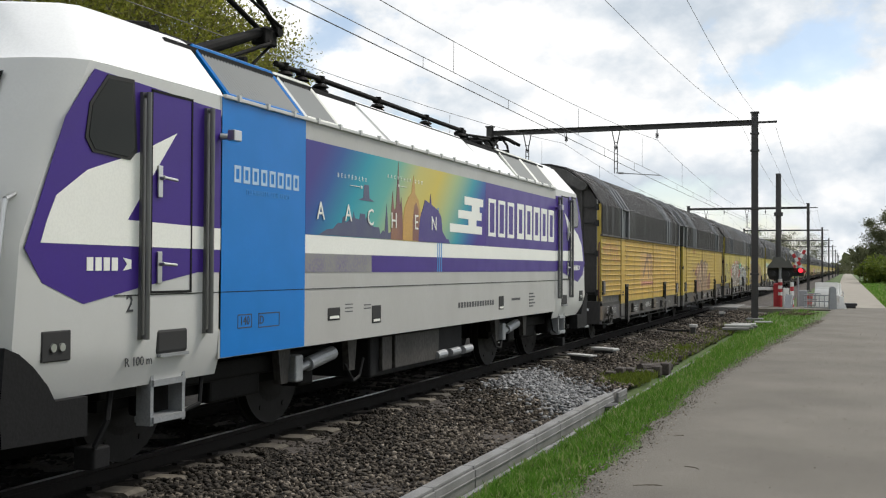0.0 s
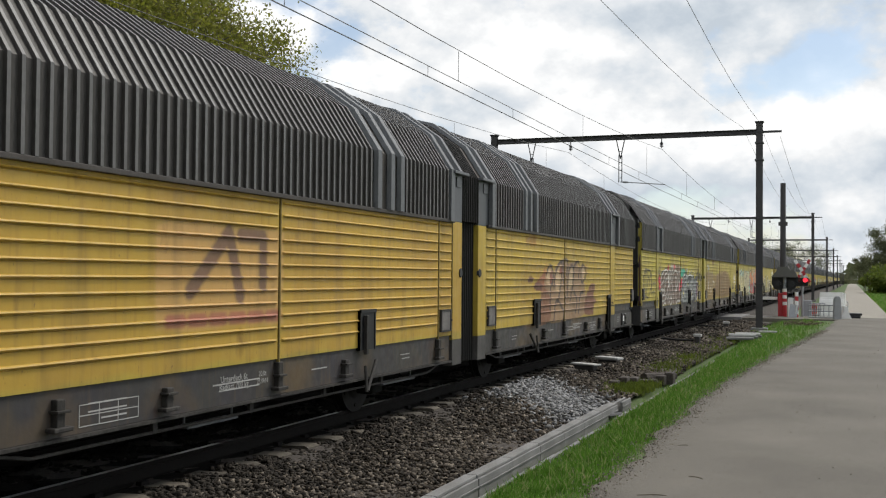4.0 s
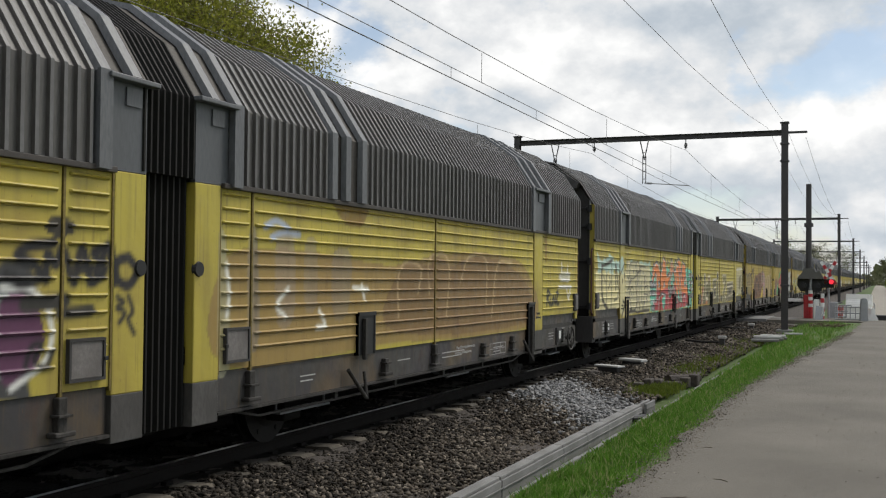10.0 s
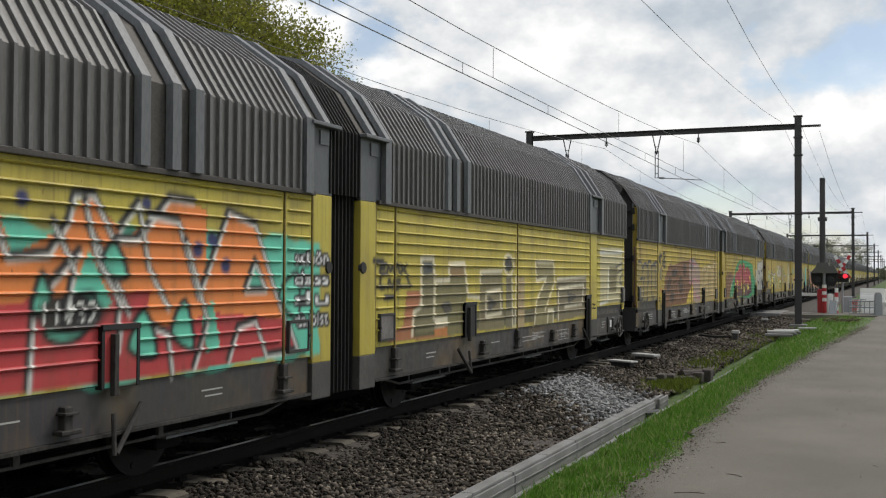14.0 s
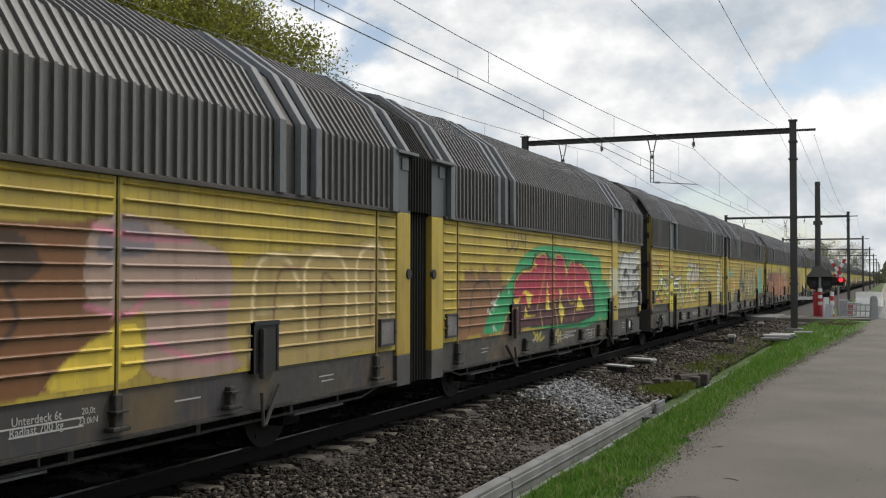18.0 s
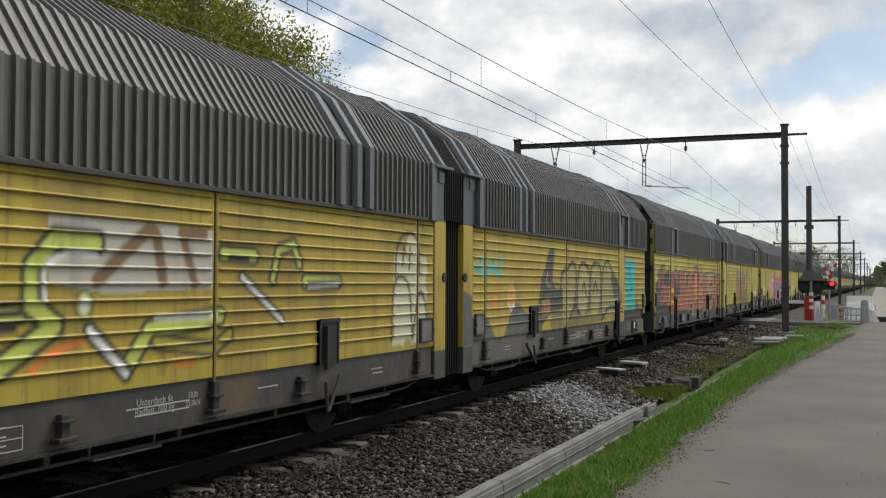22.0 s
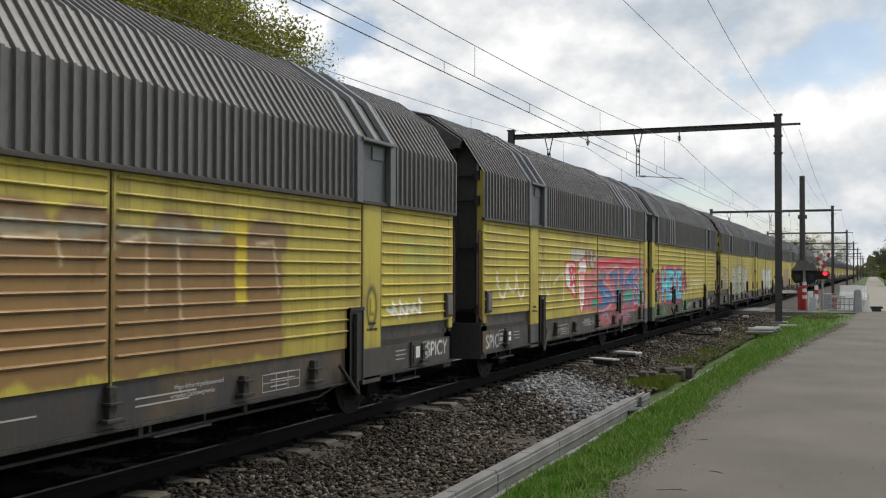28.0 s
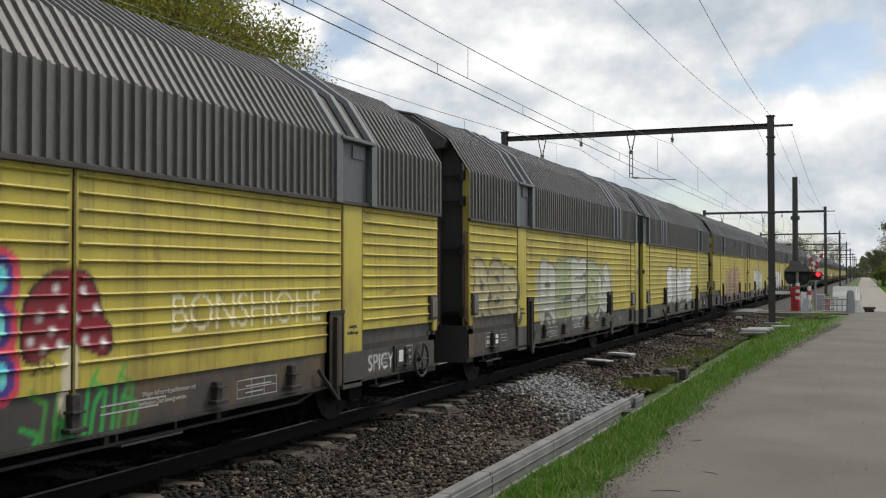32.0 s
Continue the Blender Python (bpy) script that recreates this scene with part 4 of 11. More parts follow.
        return mask

    def grow(self, mask, r):
        n = int(math.ceil(r / self.STEP))
        out = mask.copy()
        for dy in range(-n, n + 1):
            for dz in range(-n, n + 1):
                if 0 < math.hypot(dy, dz) * self.STEP <= r:
                    out |= np.roll(np.roll(mask, dy, 1), dz, 0)
        return out

    def word(self, text, y0, y1, z0, z1, fill, outline=None, width=0.05, fat=0.0, halo=None, halo_width=0.0, slant=0.0, second=None):
        m = self.word_distance(text, y0, y1, z0, z1, slant)
        if fat:
            m = self.grow(m, fat)
        if halo:
            self.lay(self.grow(m, width + halo_width).astype(float), halo)
        if outline:
            self.lay(self.grow(m, width).astype(float), outline)
        self.lay(m.astype(float), fill)
        if second:
            k = self.wobble(0.3, 1.0) > 0.25
            self.lay((m & k).astype(float), second)
        return self

    def burner(self, y0, y1, z0, z1, n, fills, outline, back=None, rim=None):
        """A piece of n big unreadable letters, each outlined, overlapping, with a drop shadow and two tones."""
        if back:
            self.cloud(y0 - 0.12, y1 + 0.12, z0 - 0.05, z1 + 0.06, back, 0.10, 0.3)
        step = (y1 - y0) / n
        t = np.linspace(0, 1, 9)
        Y, Z = self.Y, self.Z
        self.Y, self.Z = Y + self.wobble(0.35, 0.05), Z + self.wobble(0.4, 0.05)
        shapes = []
        for i in range(n):
            c = y0 + (i + 0.5) * step
            hw = step * 0.55
            lean = self.rng.uniform(-0.15, 0.15)
            top, bot = z1 - self.rng.uniform(0, 0.14), z0 + self.rng.uniform(0, 0.08)
            mz, hh = (top + bot) / 2, (top - bot) / 2 - 0.06
            kind = (i * 2 + int(self.rng.integers(3))) % 5
            if kind == 0:      # bowl
                lines = [[(c + hw * 0.7 * math.cos(math.pi * (0.9 + 1.5 * q)), mz + hh * math.sin(math.pi * (0.9 + 1.5 * q))) for q in t], [(c, mz), (c + hw * 0.8, mz - 0.05)]]
            elif kind == 1:    # hook
                lines = [[(c - hw * 0.6, bot + 0.06), (c - hw * 0.6, top - 0.1)], [(c - hw * 0.6 + hw * 1.2 * math.sin(math.pi * q), mz + 0.1 + hh * 0.75 * math.cos(math.pi * q)) for q in t], [(c - hw * 0.2, mz - 0.05), (c + hw * 0.8, bot + 0.02)]]
            elif kind == 2:    # snake
                lines = [[(c + hw * 0.7 * math.cos(math.pi * (0.1 + 1.3 * q)), mz + hh * 0.5 + hh * 0.5 * math.sin(math.pi * (0.1 + 1.3 * q))) for q in t],
                         [(c - hw * 0.7 * math.cos(math.pi * (0.1 + 1.3 * q)), mz - hh * 0.5 - hh * 0.5 * math.sin(math.pi * (0.1 + 1.3 * q))) for q in t]]
            elif kind == 3:    # tent
                lines = [[(c - hw * 0.8, bot + 0.02), (c - hw * 0.05, top - 0.05), (c + hw * 0.8, bot + 0.02)], [(c - hw * 0.4, mz - 0.1), (c + hw * 0.4, mz - 0.1)]]
            else:              # comb
                lines = [[(c - hw * 0.7, bot + 0.05), (c - hw * 0.75, top - 0.08)], [(c - hw * 0.7, top - 0.1), (c + hw * 0.8, top - 0.02)], [(c - hw * 0.7, mz), (c + hw * 0.6, mz + 0.05)], [(c - hw * 0.7, bot + 0.08), (c + hw * 0.8, bot + 0.04)]]
            s = np.full(Y.shape, 9.0)
            for l in lines:
                l = [(y + lean * (z - mz), z) for y, z in l]
                s = np.minimum(s, self.dist_line(l) - min(0.17, step * self.rng.uniform(0.17, 0.22)))
            shapes.append(s)
        self.Y, self.Z = Y, Z
        k = int(0.06 / self.STEP)
        dark = tuple(v * 0.5 for v in outline)
        for s in shapes:
            self.lay(self.soft(np.roll(np.roll(s, k, 1), -k, 0) - 0.04, 0.012), dark)
        for i, s in enumerate(shapes):
            self.lay(self.soft(s - 0.038, 0.012), outline)
            self.lay(self.soft(s, 0.012), fills[i % len(fills)])
            if rim:
                self.lay(self.soft(np.abs(s + 0.014) - 0.012, 0.01), rim)
            low = (self.Z < (z0 + z1) / 2 - 0.12 + self.wobble(0.3, 0.12)) & (s < -0.03)
            self.lay(low * 0.75, tuple(v * 0.72 for v in fills[i % len(fills)]))
            shine = (np.abs(s + 0.05) < 0.011) & (np.roll(s, 4, 0) > s + 0.012)
            self.lay(shine * 0.55, tuple(min(0.8, v * 1.7 + 0.08) for v in fills[i % len(fills)]))
        return self

    def busy(self, z0, z1):
        """Which upright slices change from place to place, with a hand's width to spare."""
        rows = (self.Z[:, 0] > z0) & (self.Z[:, 0] < z1)
        p = self.px[rows]
        q = np.concatenate([p[..., :3] * p[..., 3:], p[..., 3:]], -1)
        m = np.zeros(self.w, bool)
        m[1:] = np.abs(np.diff(q, axis=1)).max((0, 2)) > 0.02
        k = 8
        return np.convolve(m, np.ones(2 * k + 1), "same") > 0

    def covers(self, y0, y1, z0, z1):
        return bool((self.px[..., 3] * ((self.Y > y0) & (self.Y < y1) & (self.Z > z0) & (self.Z < z1))).max() > 0.05)

    def sample(self, y, z):
        v = np.clip((z - self.z0) / self.STEP - 0.5, 0, self.h - 1.001)
        u = np.clip((y - self.y0) / self.STEP - 0.5, 0, self.w - 1.001)
        i, j = v.astype(int), u.astype(int)
        fv, fu = (v - i)[:, None], (u - j)[:, None]
        p = self.px
        a = np.concatenate([p[..., :3] * p[..., 3:], p[..., 3:]], -1)
        q = (a[i, j] * (1 - fu) + a[i, j + 1] * fu) * (1 - fv) + (a[i + 1, j] * (1 - fu) + a[i + 1, j + 1] * fu) * fv
        q[:, :3] /= np.maximum(q[:, 3:], 1e-4)
        return q


# ---- the large sprayed pieces, y from the bellows, z above the rails ----
def rgb(r, g, b):
    """Paint colour from how it looks, 0 to 255."""
    return tuple(min(0.82, 1.3 * (v / 255) ** 2.2) for v in (r, g, b))


UMBER = rgb(100, 82, 68)
CHALKY = rgb(205, 205, 200)
FADED = rgb(168, 162, 150)
NAVY = rgb(52, 56, 66)
SCARLET = rgb(188, 48, 58)
CREAM = rgb(186, 178, 142)
SOOT = rgb(58, 52, 44)
INDIGO = rgb(48, 52, 92)
ORANGE = rgb(204, 122, 64)
BRICK = rgb(166, 60, 62)
TURQUOISE = rgb(92, 176, 152)
JET = rgb(34, 32, 34)
EMERALD = rgb(36, 134, 84)
CRIMSON = rgb(146, 40, 62)
WINE = rgb(74, 34, 44)
LEMON = rgb(196, 178, 60)
ROSE = rgb(170, 104, 104)
COBALT = rgb(58, 104, 146)
TEAL = rgb(44, 140, 122)
PINK = rgb(214, 176, 182)
OLIVE = rgb(150, 140, 58)
LIME = rgb(172, 178, 88)
CHARCOAL = rgb(38, 36, 32)
TERRACOTTA = rgb(146, 94, 66)
TAR = rgb(60, 55, 52)
AMBER = rgb(206, 112, 52)
TAUPE = rgb(116, 92, 66)
RUST = rgb(146, 68, 56)


def brown_white_piece(c):
    c.area([(-7.55, 2.13), (-5.59, 2.12), (-5.58, 1.91), (-7.55, 1.99)], FADED)
    c.area([(-9.35, 1.81), (-9.15, 1.92), (-8.67, 1.96), (-8.3, 2.02), (-8.56, 1.86), (-9.15, 1.67)], CHALKY)
    c.area([(-9.34, 1.72), (-9.26, 1.86), (-9.01, 1.93), (-8.81, 1.91), (-9.01, 1.81), (-9.19, 1.76)], NAVY, True)
    c.area([(-6.56, 2.02), (-6.36, 2.13), (-6.03, 2.12), (-5.73, 2.12), (-5.59, 2.01), (-5.58, 1.89), (-6.55, 1.89)], TAUPE)
    c.area([(-9.42, 0.89), (-9.41, 1.64), (-9.32, 1.73), (-9.01, 1.84), (-8.67, 1.94), (-8.12, 1.93), (-7.77, 1.96), (-7.51, 1.98), (-6.89, 1.97), (-6.52, 1.99), (-5.72, 1.95), (-5.44, 1.76), (-5.39, 1.54), (-5.23, 0.93), (-6.33, 0.87), (-8.1, 0.88), (-8.54, 0.9)], UMBER)
    c.area([(-8.16, 2.01), (-8.1, 2.1), (-7.95, 2.13), (-7.84, 2.05), (-7.89, 1.93), (-8.04, 1.91)], JET, True)
    c.area([(-8.14, 2.01), (-8.08, 2.09), (-7.97, 2.12), (-7.87, 2.04), (-7.92, 1.95), (-8.04, 1.94)], SCARLET, True)
    c.area([(-6.97, 2.05), (-6.9, 2.14), (-6.74, 2.15), (-6.64, 2.08), (-6.71, 1.99), (-6.89, 1.98)], SCARLET, True)
    c.area([(-9.79, 1.79), (-9.67, 1.84), (-9.54, 1.81), (-9.52, 1.74), (-9.37, 1.72), (-9.38, 1.36), (-9.79, 1.37), (-9.78, 1.55), (-9.89, 1.57), (-9.9, 1.71), (-9.79, 1.74)], JET, True)
    c.area([(-9.76, 1.78), (-9.67, 1.81), (-9.58, 1.78), (-9.55, 1.72), (-9.41, 1.7), (-9.42, 1.38), (-9.75, 1.39), (-9.75, 1.55), (-9.85, 1.58), (-9.87, 1.69), (-9.77, 1.72)], SCARLET, True)
    c.area([(-5.71, 1.5), (-5.39, 1.7), (-5.05, 1.67), (-5.15, 1.41), (-5.62, 1.29), (-5.84, 1.26)], SCARLET)
    c.area([(-8.01, 1.82), (-7.86, 1.81), (-7.83, 1.57), (-7.63, 1.55), (-7.66, 1.49), (-7.85, 1.44), (-8.17, 1.4), (-7.94, 1.5), (-8.03, 1.57)], CHALKY)
    c.curve([(-9.41, 1.64), (-9.31, 1.74), (-9.01, 1.85), (-8.67, 1.96), (-8.41, 2), (-8.04, 1.95), (-7.92, 1.84)], 0.03, JET)
    c.curve([(-9.37, 1.66), (-9.19, 1.78), (-8.77, 1.91), (-8.4, 1.96), (-8.07, 1.91), (-7.98, 1.82)], 0.04, CHALKY)
    c.curve([(-9.37, 1.64), (-9.39, 1.43), (-9.27, 1.36), (-9, 1.39)], 0.04, CHALKY)
    c.curve([(-9.3, 1.52), (-9.05, 1.55), (-8.81, 1.67), (-8.61, 1.8), (-8.4, 1.85), (-8.18, 1.82), (-8.18, 1.7), (-8.37, 1.64), (-8.5, 1.47), (-8.61, 1.51), (-8.56, 1.64), (-8.37, 1.69)], 0.04, CHALKY)
    c.curve([(-9, 1.33), (-9.1, 1.3), (-9.11, 1.21), (-8.95, 1.17), (-8.78, 1.23), (-8.73, 1.32), (-8.93, 1.36), (-9, 1.33)], 0.04, CHALKY)
    c.curve([(-9.25, 1.16), (-9.22, 1.04), (-8.94, 1.02), (-8.49, 1.07), (-8.65, 1.25), (-8.71, 1.45)], 0.04, CHALKY)
    c.curve([(-7.77, 1.88), (-7.79, 1.7), (-7.6, 1.65), (-7.51, 1.81), (-7.55, 1.92), (-7.71, 1.95), (-7.77, 1.88)], 0.04, CHALKY)
    c.curve([(-7.35, 1.89), (-7.44, 1.71), (-7.27, 1.63), (-7.07, 1.71), (-7.11, 1.89), (-7.25, 1.97), (-7.35, 1.89)], 0.04, CHALKY)
    c.curve([(-7.69, 1.49), (-7.66, 1.21), (-7.49, 1.06), (-7.33, 1.09), (-7.2, 1.34), (-7.24, 1.52), (-7.5, 1.54)], 0.04, CHALKY)
    c.curve([(-8.17, 1.37), (-7.87, 1.08), (-7.65, 0.93), (-7.42, 0.88), (-7.22, 1.01)], 0.04, CHALKY)
    c.curve([(-8.36, 1.27), (-8.27, 1.14), (-8.04, 1.02), (-7.98, 0.92)], 0.04, CHALKY)
    c.curve([(-7.1, 1.48), (-7.02, 1.15), (-6.98, 0.88)], 0.04, CHALKY)
    c.curve([(-6.96, 1.86), (-6.67, 1.94), (-6.28, 1.91), (-6.02, 1.75), (-6.06, 1.55), (-6.42, 1.32), (-6.45, 0.92)], 0.04, CHALKY)
    c.curve([(-6.63, 1.71), (-6.54, 1.51), (-6.62, 1.32), (-6.34, 1.35), (-6.27, 1.63), (-6.47, 1.75), (-6.63, 1.71)], 0.04, CHALKY)
    c.curve([(-6.03, 1.88), (-5.77, 1.92), (-5.54, 1.8), (-5.67, 1.59), (-5.84, 1.38), (-5.66, 1.17), (-5.52, 1.25), (-5.57, 1.38)], 0.04, CHALKY)
    c.curve([(-6.37, 0.88), (-6.09, 0.98), (-5.74, 0.96), (-5.28, 1.02), (-5.24, 1.28)], 0.04, CHALKY)
    c.curve([(-8.94, 0.87), (-8.64, 0.95), (-8.43, 0.92)], 0.04, CHALKY)
    c.curve([(-8.53, 1.54), (-8.45, 1.62), (-8.39, 1.54), (-8.5, 1.47)], 0.022, JET)
    c.curve([(-7.97, 1.53), (-7.82, 1.58), (-7.73, 1.49), (-7.91, 1.48)], 0.022, JET)
    c.curve([(-9, 1.27), (-8.9, 1.31), (-8.8, 1.26)], 0.022, JET)
    c.curve([(-8.33, 1.31), (-8.22, 1.17), (-8.02, 1.06)], 0.022, JET)
    c.curve([(-7.46, 1.27), (-7.36, 1.2), (-7.49, 1.11)], 0.022, JET)
    c.curve([(-6.55, 1.63), (-6.5, 1.48)], 0.022, JET)
    c.curve([(-7.95, 1.82), (-7.77, 1.95), (-7.38, 2), (-6.89, 1.94)], 0.022, JET)
    c.curve([(-6.02, 1.86), (-5.72, 1.96), (-5.44, 1.78), (-5.57, 1.5)], 0.022, JET)
    c.curve([(-9.79, 1.92), (-9.65, 2.01), (-9.53, 2.01), (-9.54, 1.93), (-9.71, 1.89)], 0.035, JET)
    c.curve([(-9.77, 1.86), (-9.61, 1.84), (-9.47, 1.86)], 0.035, JET)
    c.curve([(-9.71, 1.99), (-9.63, 1.91)], 0.035, JET)


def cream_and_orange_piece(c):
    c.area([(-9.41, 2.05), (-8.92, 2.09), (-8.45, 2.11), (-8.24, 2.14), (-8.04, 2.08), (-7.32, 2.03), (-6.77, 1.95), (-6.81, 0.92), (-8.03, 0.94), (-9.38, 0.99)], CREAM, True)
    c.area([(-9.38, 0.97), (-9.11, 0.98), (-8.97, 1.08), (-8.79, 0.98), (-8.51, 0.99), (-8.26, 0.94), (-7.6, 0.97), (-6.84, 0.94), (-6.84, 0.9), (-9.38, 0.92)], SOOT)
    c.curve([(-9.34, 1.74), (-9.18, 1.72), (-9.13, 1.8), (-9.09, 2.06)], 0.04, SOOT)
    c.curve([(-9.09, 2.06), (-8.77, 2.1), (-8.45, 2.1)], 0.04, SOOT)
    c.curve([(-9.02, 1.72), (-8.76, 1.71), (-8.49, 1.77), (-8.43, 1.84), (-8.45, 2.04), (-8.28, 2.12), (-8.08, 2.07), (-8.06, 1.94), (-8.21, 1.87), (-8.41, 1.9)], 0.04, SOOT)
    c.curve([(-9.33, 1.46), (-9.18, 1.51), (-9.15, 1.61), (-9.2, 1.69)], 0.04, SOOT)
    c.curve([(-9.11, 1.38), (-9.13, 1.61), (-9.02, 1.69)], 0.04, SOOT)
    c.curve([(-9.12, 1.43), (-9.09, 1.35), (-8.97, 1.1), (-8.82, 0.98), (-8.51, 1), (-8.35, 1.12), (-8.33, 1.26), (-8.44, 1.52), (-8.46, 1.67)], 0.04, SOOT)
    c.curve([(-9.05, 1.45), (-8.87, 1.53), (-8.7, 1.47), (-8.66, 1.33)], 0.04, SOOT)
    c.curve([(-7.99, 2), (-7.68, 2.01), (-7.34, 2)], 0.04, SOOT)
    c.curve([(-8.4, 1.78), (-8.01, 1.91), (-7.97, 2)], 0.04, SOOT)
    c.curve([(-8.33, 1.44), (-8.28, 0.97), (-8.12, 0.92), (-8.04, 1.13), (-8.09, 1.55), (-8.05, 1.82), (-7.99, 1.91)], 0.04, SOOT)
    c.curve([(-7.79, 1.67), (-7.81, 1.42), (-7.73, 1.23), (-7.66, 1.01), (-7.8, 0.93), (-7.97, 0.97), (-8.02, 1.13)], 0.04, SOOT)
    c.curve([(-7.39, 1.83), (-7.47, 1.67), (-7.46, 1.48), (-7.55, 1), (-7.5, 0.97), (-6.84, 0.95)], 0.04, SOOT)
    c.curve([(-7.46, 1.48), (-7.2, 1.54), (-7.03, 1.47), (-7.02, 1.33), (-7.49, 1.35)], 0.04, SOOT)
    c.oval(-8.69, 1.89, 0.035, 0.055, INDIGO)
    c.oval(-9, 1.65, 0.035, 0.055, INDIGO)
    c.oval(-8.23, 1.71, 0.035, 0.055, INDIGO)
    c.oval(-8.27, 1.57, 0.035, 0.055, INDIGO)
    c.oval(-7.89, 1.87, 0.035, 0.055, INDIGO)
    c.oval(-7.62, 1.86, 0.035, 0.055, INDIGO)
    c.oval(-7.39, 1.65, 0.035, 0.055, INDIGO)
    c.oval(-7.96, 1.52, 0.035, 0.055, INDIGO)
    c.oval(-8.87, 1.34, 0.035, 0.055, INDIGO)
    c.oval(-8.18, 1.22, 0.035, 0.055, INDIGO)
    c.oval(-7.83, 1.18, 0.035, 0.055, INDIGO)
    c.oval(-7.19, 1.21, 0.035, 0.055, INDIGO)
    c.oval(-7.43, 1.14, 0.035, 0.055, INDIGO)
    c.cloud(-6.75, -0.45, 0.88, 2.02, TURQUOISE, 0.05, 0.4)
    c.area([(-6.37, 2.1), (-6.04, 2.17), (-5.68, 2.07), (-5.33, 1.81), (-5.29, 1.99), (-4.97, 2.33), (-4.63, 2.16), (-4.48, 1.8), (-4.06, 1.98), (-3.77, 2.26), (-3.35, 1.95), (-2.79, 2.3), (-2.36, 2.22), (-2.34, 1.18), (-3.32, 0.89), (-6.35, 0.9), (-6.29, 1.17), (-6.02, 1.15), (-6.03, 1.75), (-6.23, 1.78), (-6.52, 1.53), (-6.58, 1.64), (-6.53, 1.95)], ORANGE)
    c.area([(-6.02, 1.49), (-5.36, 1.4), (-4.34, 1.5), (-2.35, 1.58), (-2.34, 1.18), (-3.32, 0.89), (-6.35, 0.9), (-6.25, 1.13), (-5.95, 1.22)], BRICK)
    c.area([(-6.29, 1.56), (-6.03, 1.82), (-6.02, 1.15), (-6.22, 1.2)], TURQUOISE)
    c.area([(-5.67, 1.67), (-5.48, 1.57), (-5.63, 1.52)], TURQUOISE)
    c.area([(-5, 1.55), (-4.88, 1.65), (-4.79, 1.57)], TURQUOISE)
    c.area([(-5.2, 1.19), (-4.78, 1.3), (-4.69, 1.22), (-4.86, 0.93), (-5.03, 0.92)], TURQUOISE)
    c.area([(-4.05, 1.32), (-3.76, 1.85), (-3.5, 1.45)], TURQUOISE)
    c.rim([(-6.52, 1.64), (-6.59, 1.74), (-6.37, 1.96), (-6.43, 1.99), (-6.34, 2.1), (-6.17, 2.07), (-6.04, 2.16), (-5.75, 2.12), (-5.33, 1.81), (-5.29, 1.95), (-5.13, 2.03), (-5.06, 2.3), (-4.71, 2.19), (-4.53, 1.8), (-4.16, 1.83), (-3.97, 2.07), (-3.92, 2.25), (-3.72, 2.26), (-3.51, 1.95), (-3.24, 1.96), (-2.85, 2.3), (-2.55, 2.29)], JET, CHALKY)
    c.rim([(-6.61, 1.46), (-6.3, 1.71), (-6.07, 1.87), (-5.96, 1.8), (-5.95, 1.15), (-6.35, 1.17), (-6.31, 0.91)], JET, CHALKY)
    c.rim([(-5.44, 1.59), (-5.67, 1.69), (-5.67, 1.54), (-5.4, 1.57)], JET, CHALKY)
    c.rim([(-5.62, 0.98), (-5.62, 1.25), (-5.2, 1.35), (-4.7, 1.3), (-4.77, 0.93)], JET, CHALKY)
    c.rim([(-5, 1.54), (-4.88, 1.65), (-4.79, 1.55), (-5, 1.54)], JET, CHALKY)
    c.rim([(-4.33, 0.92), (-4.29, 1.5), (-3.86, 1.85)], JET, CHALKY)
    c.rim([(-3.77, 2.03), (-3.5, 1.68), (-3.33, 1.4)], JET, CHALKY)
    c.oval(-6.72, 1.83, 0.06, 0.06, INDIGO)
    c.oval(-5.51, 2.14, 0.06, 0.06, INDIGO)
    c.oval(-4.4, 2.18, 0.06, 0.06, INDIGO)
    c.oval(-5.3, 2.1, 0.06, 0.06, INDIGO)
    c.oval(-3.13, 2.22, 0.06, 0.06, INDIGO)


